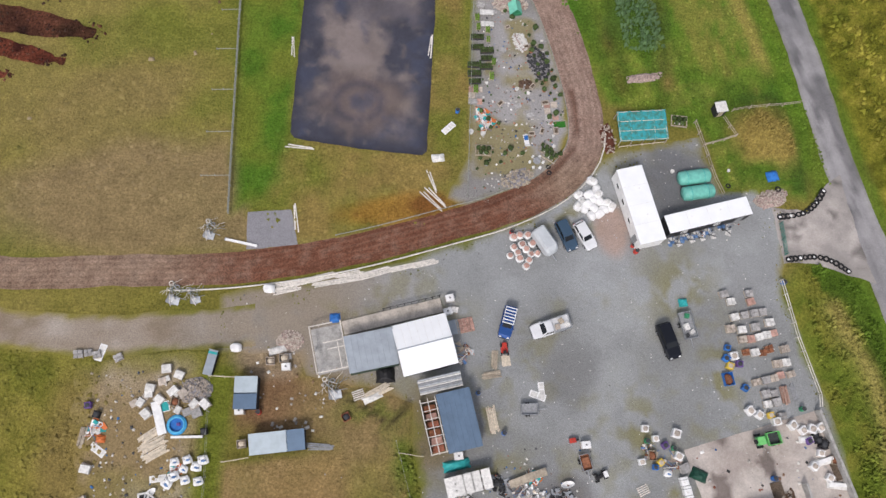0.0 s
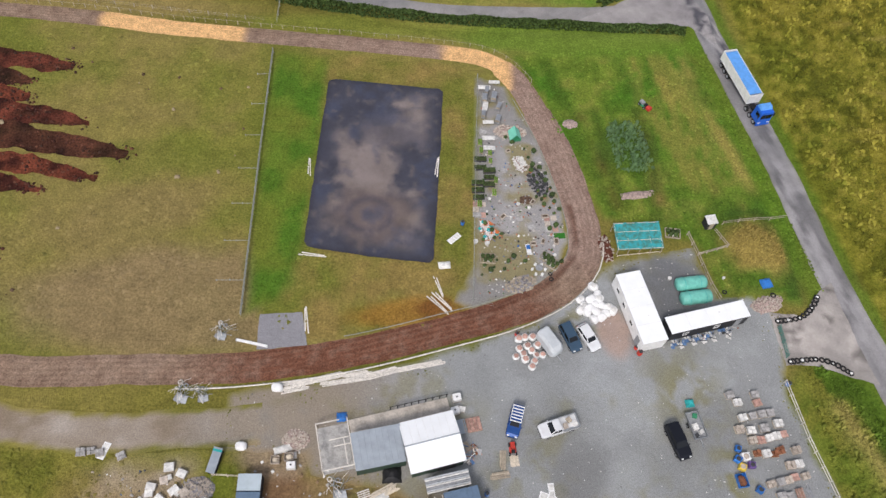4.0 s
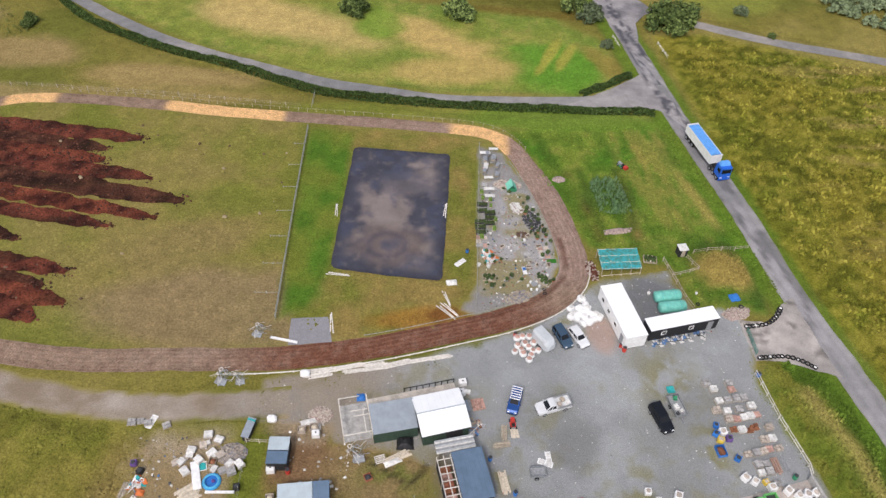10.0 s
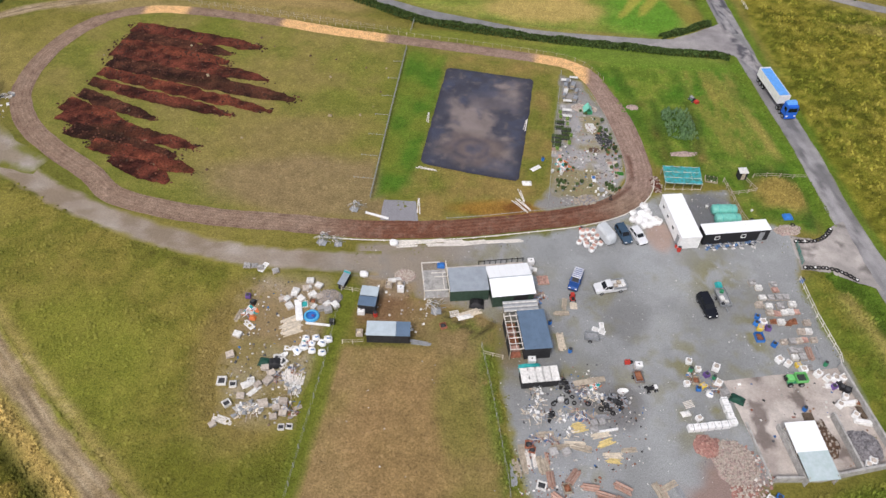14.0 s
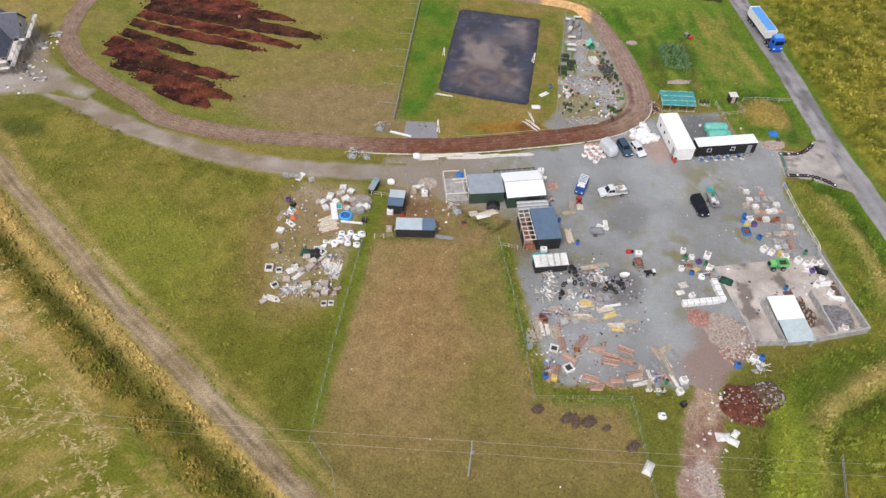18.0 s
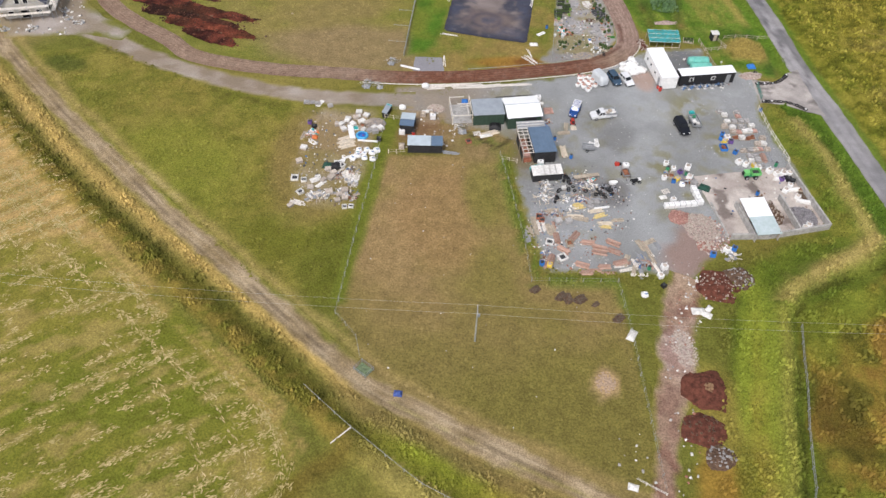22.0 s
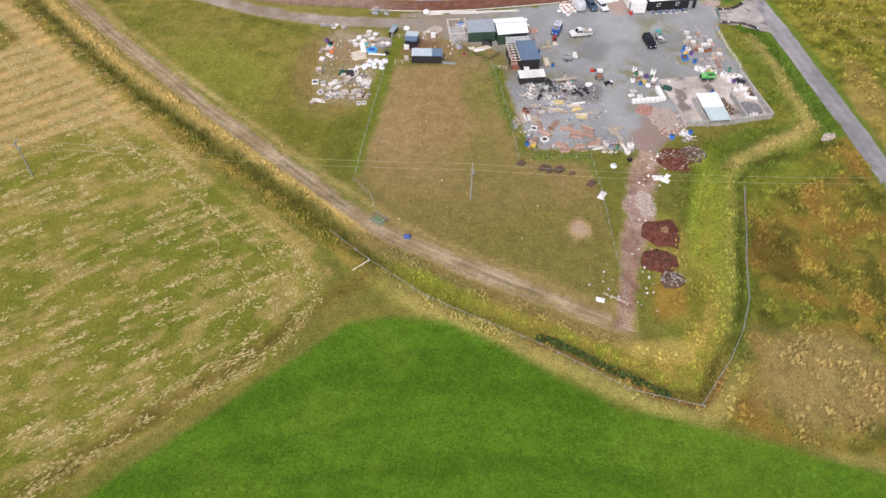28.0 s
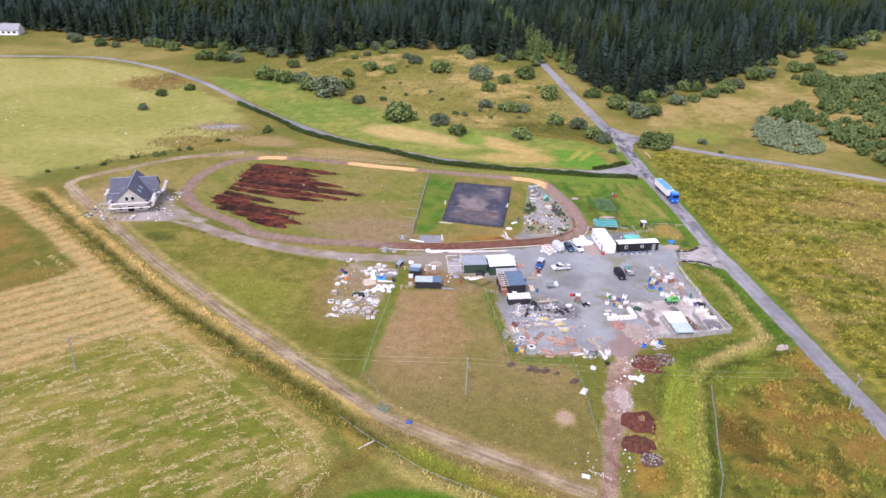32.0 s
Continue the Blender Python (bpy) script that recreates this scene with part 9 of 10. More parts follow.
t.matrix_basis = pose(21.0, 62.0, 0, 0, 0, 10)
t = one("dismantled_axle", "black axle with two wheels and a white box", "machine", [("axle", tube((-0.9, 0, 0.3), (0.9, 0, 0.3), 0.08), BLACK), ("white_box", block(0.8, 0.6, 0.6, 0, 0.1, 0.35, 0, 0.05), OFFWHITE)])
for sx in (-0.9, 0.9):
    wheel(t, sx, 0, 0.34, 0.24)
t.matrix_basis = pose(11.2, 53.5, 0, 0, 0, 20)

# scrap and salvage
GREY_FENCE_PAINT = plain("grey_green_rail", (0.26, 0.3, 0.26), 0.6, 0.3, 0.3, 3)
DARKS = [RUBBER, DARK_PLASTIC, BLACK, GREY_PAINT, RUST, STEEL]
PALES = [OFFWHITE, WHITE, STEEL, GREY_PAINT, BUFF_STONE, PALE_TIMBER]
MIXED = [OFFWHITE, DARK_PLASTIC, RUST, STEEL, FADED_BLUE, TIMBER, PINK_STONE, WHITE_TIMBER]
COLOURS = [FADED_BLUE, ORANGE_PLASTIC, WHITE, OFFWHITE, TEAL_PLASTIC]
spread(lambda: scrap_pile(1, 2.4, DARKS, "tangle of dark scrap metal and rubber"), [(19.4, 55.4), (18.3, 54.2), (20.3, 54.6), (12.6, 56.0), (9.5, 51.2), (10.9, 57.0)], 0, 90, 0.15, 50)
spread(lambda: scrap_pile(2, 2.2, PALES, "heap of pale plastic and metal salvage"), [(7.6, 54.7), (7.9, 52.9), (8.3, 50.4), (15.5, 55.5), (16.6, 55.0), (7.0, 50.9), (11.4, 51.2), (12.6, 48.6), (-32.0, 45.5), (-29.2, 46.6), (-27.6, 49.3), (-33.8, 44.6), (40.0, 41.6)], 0, 90, 0.15, 51)
spread(lambda: scrap_pile(3, 2.2, MIXED, "mixed heap of boards, pipes and boxes"), [(14.2, 55.9), (15.1, 51.5), (13.2, 51.8), (10.2, 47.2), (8.0, 47.0), (-30.3, 51.0), (-28.2, 52.6), (-27.0, 46.0), (6.9, 72.5), (24.8, 37.8), (8.8, 37.0), (30.7, 61.0), (33.6, 59.4)], 0, 90, 0.15, 52)
spread(lambda: scrap_pile(8, 1.7, [STEEL, GREY_PAINT, OFFWHITE, DARK_PLASTIC, STEEL, FADED_BLUE], "thin metal scraps along the cabin wall", 18), [(36.0, 89.2), (37.8, 89.9), (39.4, 90.2), (41.0, 90.7), (43.6, 91.5)], 0, 30, 0.1, 152)
spread(lambda: scrap_pile(4, 1.8, COLOURS, "litter of bright plastic toys and tubs", 20), [(-38.2, 61.9), (10.0, 105.6), (9.2, 107.0), (15.9, 57.4), (-27.9, 57.2)], 0, 90, 0.15, 53)
spread(lambda: scrap_pile(5, 2.6, [STEEL, GREY_PAINT, WHITE_TIMBER, GREY_FENCE_PAINT], "tangle of thin grey rails and fence wire", 26, bars=0.85), [(-28.2, 79.4), (-30.6, 79.5), (-27.0, 88.4), (-9.4, 68.0)], 0, 30, 0.15, 54)
spread(lambda: scrap_pile(6, 2.2, [STEEL, DARK_PLASTIC, GREY_PAINT, OFFWHITE, TIMBER, WHITE_TIMBER], "builder's clutter beside the house", 20), [(-106.0, 103.5), (-105.5, 108.0), (-106.0, 96.0), (-109.5, 87.2), (-115.5, 86.2), (-104.0, 93.0), (-122.0, 91.5), (-100.5, 91.5), (-118.6, 85.4), (-123.8, 95.0)], 0, 90, 0.25, 55)
spread(lambda: box_crate(RED_CLAY, 1.0, 1.0, 0.5, "reddish fire basket filled with ash", DARK_PLASTIC), [(-7.6, 64.2), (7.1, 45.9), (7.6, 45.2)], 0, 30, 0.1, 56)
spread(lambda: one("white_ring_planter", "white square tub with a dark centre", "tub", [("tub_side", block(1.3, 0.2, 0.4, 0, s * 0.55), OFFWHITE) for s in (-1, 1)] + [("tub_side", block(0.2, 0.9, 0.4, s * 0.55, 0), OFFWHITE) for s in (-1, 1)] + [("soil", block(0.9, 0.9, 0.2), DARK_PLASTIC)]), [(9.2, 40.2), (11.5, 37.0, 35), (-38.1, 48.9), (-31.2, 54.0, 20), (-30.4, 53.7, 50)], 0, 10, 0.15, 57)

# more salvage west of the paddock: slabs in stacks, boards in a fan
spread(lambda: one("slab_stack", "square stack of pale grey slabs", "slabs", [("slab", block(1.15, 1.0, 0.2, 0.02 * k, -0.03 * k, 0.205 * k, 5 * k, 0.02), STONE if k % 2 else BUFF_STONE) for k in range(3)]), [(-31.0, 46.2, 10), (-29.0, 45.9, 20), (-28.3, 47.0, 5), (-32.8, 49.1, 40), (-31.4, 51.3, 30), (-32.6, 52.1, 0), (-29.0, 44.4, 12), (-27.8, 45.2, 8), (-38.5, 53.5, 25), (-37.0, 41.9, 45), (-34.6, 46.9, 15), (-31.5, 50.0, 60), (-33.9, 65.2, 20), (-32.5, 66.2, 50), (-30.8, 68.0, 10), (-28.1, 66.6, 35), (-26.4, 64.9, 0)], 0, 10, 0.2, 170)
spread(lambda: one("white_crate", "open off-white crate with a dark hollow", "crate", [("side_board", block(1.0, 0.1, 0.5, 0, s_ * 0.4), OFFWHITE) for s_ in (-1, 1)] + [("end_board", block(0.1, 0.7, 0.5, s_ * 0.45, 0), OFFWHITE) for s_ in (-1, 1)] + [("lining", block(0.8, 0.7, 0.2), DARK_PLASTIC)]), [(-36.3, 48.6, 10), (-33.9, 49.6, 30), (-27.4, 43.0, 5), (-26.3, 43.3, 8), (-36.1, 45.4, 40)], 0, 8, 0.15, 171)
spread(lambda: plank_stack(WHITE_TIMBER, 3.4, 6, 2, "fan of long bleached boards in the salvage", 31), [(-29.4, 51.7, -60), (-28.2, 51.0, -75), (-27.0, 50.4, -88), (-33.4, 45.0, -8), (-36.0, 42.9, -12)], 0, 3, 0.12, 172)
spread(lambda: plank_stack(GREY_PAINT, 3.6, 4, 2, "long grey boards lying beside the shelter", 32), [(-10.6, 60.5, -1)], 0, 0, 0, 173)
spread(lambda: tarp(2.6, 1.0, 0.3, OFFWHITE, "white sheeting on the trodden grass", 17), [(-4.4, 66.7, 20), (-33.0, 48.2, 60), (-16.8, 72.4, 10)], 0, 10, 0.2, 174)
# pale timber and panels at the south edge of the yard
spread(lambda: plank_stack(WHITE_TIMBER, 3.0, 3, 2, "pale boards stacked at the yard edge", 33), [(23.6, 37.4, 105), (22.2, 36.0, 20), (21.2, 36.6, 15), (24.2, 35.2, 8), (27.2, 37.2, 112), (26.2, 40.6, 118), (8.0, 44.0, 100), (7.2, 43.6, 104)], 0, 6, 0.15, 175)
spread(lambda: plank_stack(PIPE_CLAY, 2.4, 3, 2, "reddish boards stacked at the yard edge", 34), [(21.8, 37.2, 25), (16.9, 35.0, 12), (19.2, 34.8, 10), (26.2, 37.8, 110), (25.4, 42.0, 120), (9.0, 35.4, 75), (9.8, 44.2, 100)], 0, 6, 0.15, 176)
# heaps on and round the slab, and down the drive
EARTH = plain("brown_earth_and_rubble", (0.12, 0.075, 0.05), 0.95, 0, 0.5, 2.5, bump=0.6, fine=7)
RED_EARTH = plain("red_brown_earth", (0.125, 0.044, 0.028), 0.95, 0, 0.5, 1.5, bump=0.6, fine=7)
RED_CHIP = plain("crushed_red_brick", (0.34, 0.18, 0.15), 0.95, 0, 0.3, 3, bump=0.5, fine=9)
RUBBLE = plain("mixed_pinkish_rubble", (0.38, 0.29, 0.26), 0.95, 0, 0.4, 3, bump=0.6, fine=6)
GREY_RUBBLE = plain("grey_broken_stone", (0.24, 0.23, 0.24), 0.95, 0, 0.4, 3, bump=0.6, fine=6)
heap("earth_heap", 48.5, 53.6, 3.6, 6.4, 0.9, EARTH, "heap of dark brown earth with pale stones in a bay", 14, 2, 90, BUFF_STONE)
heap("stone_heap", 53.9, 53.2, 5.0, 5.4, 1.2, GREY_RUBBLE, "heap of broken grey stone in the corner bay", 14, 3, 420, GREY_RUBBLE)
heap("brick_heap", 31.9, 49.8, 4.0, 3.6, 0.8, RED_CHIP, "low heap of crushed red brick", 10, 4, 60, PINK_STONE)
heap("rubble_heap", 35.6, 47.6, 6.2, 8.2, 0.6, RUBBLE, "spread heap of pinkish demolition rubble", 20, 5, 800, BUFF_STONE, size=0.3)
heap("brick_heap", 35.8, 43.6, 3.0, 3.0, 0.5, RED_CHIP, "low spill of crushed red brick", 10, 6, 60, BUFF_STONE)
heap("spoil_heap", 36.9, 34.6, 7.6, 6.6, 0.9, RED_EARTH, "heap of red-brown earth strewn with pale stones", 0, 7, 80, BUFF_STONE, size=0.28)
heap("spoil_heap", 40.6, 37.0, 5.2, 5.0, 1.0, EARTH, "heap of brown soil with concrete scraps", 0, 8, 70, STONE)
heap("spoil_heap", 33.1, 14.6, 7.4, 7.0, 1.0, RED_EARTH, "round heap of dark red earth", 0, 9, 60, RED_EARTH)
heap("sand_heap", 33.3, 14.6, 2.8, 2.6, 1.45, plain("brown_sand", (0.26, 0.16, 0.09), 0.95, 0, 0.3, 3, bump=0.5, fine=8), "small cap of brown sand on red earth", 0, 29, 0)
heap("spoil_heap", 32.2, 7.8, 6.4, 5.8, 0.9, RED_EARTH, "lower heap of dark red earth beside weeds", 0, 10, 60, EARTH)
heap("spoil_heap", 34.2, 3.9, 4.6, 3.6, 0.8, EARTH, "heap of dark ash and stones", 30, 11, 50, STONE)
heap("stone_heap", 30.6, 21.5, 4.2, 7.5, 0.15, RUBBLE, "thin spread of pale stone on the drive", 10, 12, 420, BUFF_STONE, size=0.3)
heap("stone_heap", -15.4, 73.6, 3.6, 3.0, 0.4, RUBBLE, "heap of pale broken stone by the huts", 8, 13, 260, BUFF_STONE, size=0.24)
heap("stone_heap", -26.8, 67.0, 4.6, 3.2, 0.5, GREY_RUBBLE, "heap of round grey stones in the salvage", 8, 14, 300, BUFF_STONE, size=0.3)
heap("soil_bed", 27.4, 104.2, 2.2, 5.6, 0.3, RED_EARTH, "bed of reddish soil beside the netting", 8, 15, 50, BUFF_STONE)
heap("log_heap", 14.3, 97.4, 5.0, 2.6, 0.5, GREY_RUBBLE, "heap of cut logs and stones by the track", 20, 16, 160, TIMBER)
heap("rubble_heap", 50.4, 95.9, 5.4, 2.8, 0.6, RUBBLE, "heap of pale stones and broken posts by the gate", 20, 17, 150, BUFF_STONE, size=0.3)
heap("gravel_heap", 23.6, 128.2, 2.6, 2.0, 0.4, RUBBLE, "small heap of pinkish gravel on grass", 0, 18, 0)
heap("gravel_mound", 33.4, 114.4, 5.6, 1.7, 0.5, RUBBLE, "long low mound of pale gravel", 10, 19, 0)
heap("ash_heap", 18.5, 13.6, 3.2, 3.8, 0.06, plain("tan_ash", (0.4, 0.29, 0.2), 0.95, 0, 0.3, 3, bump=0.4, fine=6), "pale burnt patch of tan ash on grass", 0, 20, 0)
heap("stone_heap", 17.6, 115.8, 3.0, 6.0, 0.5, GREY_RUBBLE, "rockery of stones and dark pots by the track", 18, 21, 220, DARK_PLASTIC)
heap("soil_heap", 15.7, 112.4, 2.2, 2.0, 0.35, EARTH, "small heap of dark soil", 0, 22, 10)
heap("stone_heap", 13.4, 125.8, 5.6, 3.2, 0.35, RUBBLE, "flat heap of pale stones in the garden", 0, 23, 200, BUFF_STONE)
heap("stone_heap", 14.9, 119.4, 2.2, 3.6, 0.3, RUBBLE, "spread of pinkish stones in the garden", 20, 24, 120, OFFWHITE)

spread(lambda: heap("brush_pile", 0, 0, 1.9, 1.3, 0.55, EARTH, "low pile of dead brown brushwood on grass", 0, 41, 40, BARK), [(7.3, 29.4), (11.5, 28.6, 30), (12.6, 28.4, 80), (14.6, 28.5, 10), (17.1, 27.9, 60), (20.7, 25.6, 20)], 0, 40, 0.3, 177)
heap("stone_heap", 68.4, 46.6, 4.2, 1.8, 0.5, RUBBLE, "pale stones of a culvert where the ditch meets the road", 35, 42, 120, BUFF_STONE, size=0.4)
t = one("garden_tractor", "small green and red garden tractor on the grass", "tractor", [("bonnet", block(0.9, 0.6, 0.5, 0.5, 0, 0.3, 0, 0.08), GREY_PAINT), ("seat", block(0.45, 0.5, 0.45, -0.35, 0, 0.4, 0, 0.06), BLACK), ("deck", block(0.9, 1.0, 0.18, 0, 0, 0.14, 0, 0.04), GREEN_PLASTIC), ("grass_box", block(0.8, 0.8, 0.6, -1.1, 0, 0.2, 0, 0.08), RED_PLASTIC)])
for sx in (-0.45, 0.7):
    for sy in (-1, 1):
        wheel(t, sx, sy * 0.45, 0.24, 0.2)
t.matrix_basis = pose(36.6, 133.0, 0, 0, 0, 125)
# the garden plot
BRIGHT_LEAF = plain("bright_seedlings", (0.14, 0.24, 0.04), 0.9, 0, 0.4, 6, spread=0.3)
spread(lambda: planter(3), [(8.5, 119.8), (8.5, 118.1), (9.9, 117.6), (9.9, 116.3), (8.1, 115.1), (8.2, 112.4), (8.1, 113.7), (9.8, 114.9)], 3, 4, 0.1, 60)
spread(lambda: pot(CLAY_POT, 5, "terracotta pot with a green plant"), [(9.1, 107.5), (10.5, 105.0), (11.6, 105.7), (8.8, 104.6), (10.1, 106.3), (17.4, 115.5), (17.5, 114.0), (18.5, 113.0), (18.3, 111.4), (19.9, 112.0), (19.5, 114.7), (19.2, 110.9), (16.5, 117.8), (16.9, 116.9), (20.4, 101.3)], 0, 90, 0.3, 61)
spread(lambda: pot(OFFWHITE, 6, "white stone pot without a plant", False), [(9.9, 112.2), (14.3, 111.4), (16.0, 110.8), (7.7, 104.2), (19.5, 102.5), (20.0, 101.3), (19.5, 104.2), (36.4, 99.4), (44.6, 99.9), (9.4, 104.0)], 0, 90, 0.4, 62)
spread(lambda: pot(DARK_PLASTIC, 7, "black plastic pot with a shrub"), [(18.0, 112.5), (17.8, 117.2), (18.9, 114.0), (18.7, 116.0), (16.8, 119.0), (17.2, 112.9), (19.6, 113.2)], 0, 90, 0.4, 63)
spread(lambda: one("bedding_box", "raised timber box of shrubs and white stones", "planter", [("rim_board", block(2.2, 0.1, 0.3, 0, s * 0.75), TIMBER) for s in (-1, 1)] + [("rim_board", block(0.1, 1.4, 0.3, s * 1.05, 0), TIMBER) for s in (-1, 1)] + [("shrub", lump(0.6, 0.6, 0.6, k, 0.6, 2, -0.7 + 0.35 * k, 0.3 * (-1) ** k, 0.1), FOLIAGE) for k in range(5)] + [("stone", lump(0.4, 0.3, 0.25, k + 9, 0.4, 1, -0.5 + 0.5 * k, -0.4, 0.1), OFFWHITE) for k in range(3)]), [(9.5, 101.5), (18.4, 102.1, -35), (19.0, 101.2, -35), (38.0, 107.4)], 0, 8, 0.1, 64)
spread(lambda: one("garden_table", "round grey garden table with six pale stools", "table", [("tabletop", tube((0, 0, 0.7), (0, 0, 0.75), 0.55, 18), GREY_PAINT), ("pedestal", tube((0, 0, 0), (0, 0, 0.7), 0.1), GREY_PAINT)] + [("stool", tube((0.95 * math.cos(k * 1.05), 0.95 * math.sin(k * 1.05), 0), (0.95 * math.cos(k * 1.05), 0.95 * math.sin(k * 1.05), 0.42), 0.2, 10), WHITE) for k in range(6)]), [(17.0, 100.0)], 0, 0, 0, 65)
spread(lambda: one("white_bench", "white plastic lounger with a blue cushion", "lounger", [("seat", block(1.7, 0.7, 0.1, 0, 0, 0.3, 0, 0.03), WHITE), ("backrest", block(0.6, 0.7, 0.1, -0.85, 0, 0.4, 0, 0.03, (0, 35)), WHITE), ("cushion", block(0.7, 0.6, 0.1, 0.3, 0, 0.4, 0, 0.04), BLUE_PLASTIC)] + [("leg", block(0.07, 0.07, 0.3, sx * 0.7, sy * 0.28), WHITE) for sx in (-1, 1) for sy in (-1, 1)]), [(15.6, 103.3, 100)], 0, 0, 0, 66)
spread(lambda: one("paving_sample", "small square of laid paving", "paving", [("slab", block(0.85, 0.85, 0.06, -0.5 + i, -0.9 + 0.9 * j), m_) for i, j, m_ in ((0, 0, STONE), (1, 0, PINK_STONE), (0, 1, BUFF_STONE), (1, 1, STONE), (0, 2, PINK_STONE), (1, 2, BUFF_STONE))]), [(19.3, 108.2, 8), (8.3, 110.2, 0)], 0, 3, 0.1, 67)
spread(lambda: one("turf_sample", "bright green rectangle of artificial turf", "turf", [("turf", block(1.7, 1.0, 0.05), plain("bright_turf", (0.03, 0.16, 0.02), 0.95, 0, 0.2, 8)), ("edging", block(1.74, 0.06, 0.08, 0, 0.53), TIMBER)]), [(20.5, 106.1, 8)], 0, 0, 0, 68)
t = one("small_greenhouse", "small green and mint plastic tent", "tent", [("tent_sheet", lambda bm: gable_roof(bm, 1.9, 1.8, 0.6, 1.1, 0.05, 0.04), plain("mint_sheet", (0.18, 0.55, 0.42), 0.5)), ("tent_wall", block(1.9, 1.75, 0.6), GREEN_PLASTIC)])
t.matrix_basis = pose(14.1, 124.8, 0, 0, 0, 100)
t = one("garden_shed", "small pale shed in the grassy corner", "shed", [("wall", block(1.5, 1.4, 1.7), DARK_WALL), ("roof", block(1.7, 1.6, 0.08, 0, 0, 1.72, 0, 0.02, (4, 0)), OFFWHITE), ("door", block(0.7, 0.06, 1.5, 0, -0.72, 0.05), TIMBER)])
t.matrix_basis = pose(43.8, 109.2, 0, 0, 0, 12)
t = one("leaning_shelter", "narrow shelter with a pale green sheet roof", "shelter", [("wall", block(0.9, 3.0, 1.2), DARK_WALL), ("roof", block(1.1, 3.2, 0.06, 0, 0, 1.25, 0, 0.01, (0, 10)), GREY_SHEET), ("roof_strip", block(1.1, 0.3, 0.02, 0, 1.2, 1.33, 0, 0, (0, 10)), TEAL_PLASTIC)])
t.matrix_basis = pose(-24.9, 70.4, 0, 0, 0, -10)
spread(lambda: one("stock_feeder", "square steel hurdle pen with green netting", "pen", [("rail", block(2.4, 0.05, 0.08, 0, s * 0.9, z), STEEL) for s in (-1, 1) for z in (0.3, 0.8)] + [("rail", block(0.05, 1.7, 0.08, s * 1.15, 0, z), STEEL) for s in (-1, 1) for z in (0.3, 0.8)] + [("post", block(0.07, 0.07, 1.0, sx * 1.15, sy * 0.9), STEEL) for sx in (-1, 1) for sy in (-1, 1)] + [("net_floor", block(2.2, 1.7, 0.04), plain("faded_net", (0.15, 0.2, 0.11), 0.9, 0, 0.4, 3))]), [(-17.0, 10.4, -30)], 0, 0, 0, 69)

# more goods in the garden plot
spread(lambda: one("wire_rack", "grey wire rack stacked with trays", "rack", [("upright", block(0.05, 0.05, 1.3, sx * 0.6, sy * 0.35), STEEL) for sx in (-1, 1) for sy in (-1, 1)] + [("tray", block(1.3, 0.75, 0.12, 0, 0, z), m_) for z, m_ in ((0.3, GREY_PAINT), (0.75, TIMBER), (1.2, STEEL))]), [(9.6, 134.0, 85), (9.2, 132.2, 88), (10.8, 132.6, 80), (11.6, 130.6, 70), (9.0, 128.8, 90), (11.4, 127.8, 75)], 0, 6, 0.15, 160)
spread(lambda: one("seed_tray_stack", "low bench of bright green seedlings", "bench", [("bench_top", block(1.2, 0.7, 0.06, 0, 0, 0.4), TIMBER)] + [("leg", block(0.06, 0.06, 0.4, sx * 0.5, sy * 0.28), TIMBER) for sx in (-1, 1) for sy in (-1, 1)] + [("seedling", lump(0.3, 0.28, 0.26, k, 0.7, 2, -0.42 + 0.28 * (k % 4), -0.16 + 0.32 * (k // 4), 0.45), BRIGHT_LEAF) for k in range(8)]), [(8.6, 121.4, 88), (10.0, 121.0, 86), (8.4, 123.0, 90), (10.1, 119.4, 88), (10.9, 115.6, 85), (8.3, 111.0, 90), (10.6, 113.2, 86)], 0, 5, 0.15, 161)
spread(lambda: one("stone_trough", "pale carved stone trough", "trough", [("trough_side", block(0.9, 0.1, 0.35, 0, s * 0.24), BUFF_STONE) for s in (-1, 1)] + [("trough_end", block(0.1, 0.38, 0.35, s * 0.4, 0), BUFF_STONE) for s in (-1, 1)] + [("soil", block(0.7, 0.38, 0.25), BARK)]), [(18.4, 109.4, 20), (16.6, 112.0, 60), (15.8, 118.6, 10), (17.9, 104.9, 80), (13.0, 121.8, 15), (11.9, 109.0, 45), (16.4, 104.4, 10), (19.9, 105.0, 85)], 0, 10, 0.2, 162)
spread(lambda: pot(GREY_PAINT, 8, "round grey pot with a small shrub"), [(18.8, 117.4), (17.9, 118.4), (16.2, 120.4), (18.1, 116.4), (17.1, 121.6), (15.6, 122.2), (19.8, 109.9), (20.6, 110.6), (12.5, 101.0), (13.3, 101.8), (10.8, 101.2), (9.9, 99.4), (8.6, 98.6), (11.9, 99.7), (19.9, 107.6)], 0, 90, 0.4, 163)
spread(lambda: pot(OFFWHITE, 9, "pale stone bowl planted with greenery"), [(9.0, 100.2), (9.8, 101.0), (10.4, 100.0), (18.9, 107.0), (15.0, 101.2), (13.6, 123.2), (12.6, 124.4), (9.4, 109.2)], 0, 90, 0.4, 164)
spread(lambda: one("paving_stack", "low stack of grey garden slabs", "slabs", [("slab", block(0.9, 0.6, 0.08, 0.02 * k, 0.015 * k, 0.085 * k, 3 * k, 0.01), STONE) for k in range(4)]), [(8.9, 125.3), (10.9, 124.2), (14.4, 108.6), (12.2, 117.8), (8.0, 109.0), (16.2, 107.2)], 0, 20, 0.2, 165)

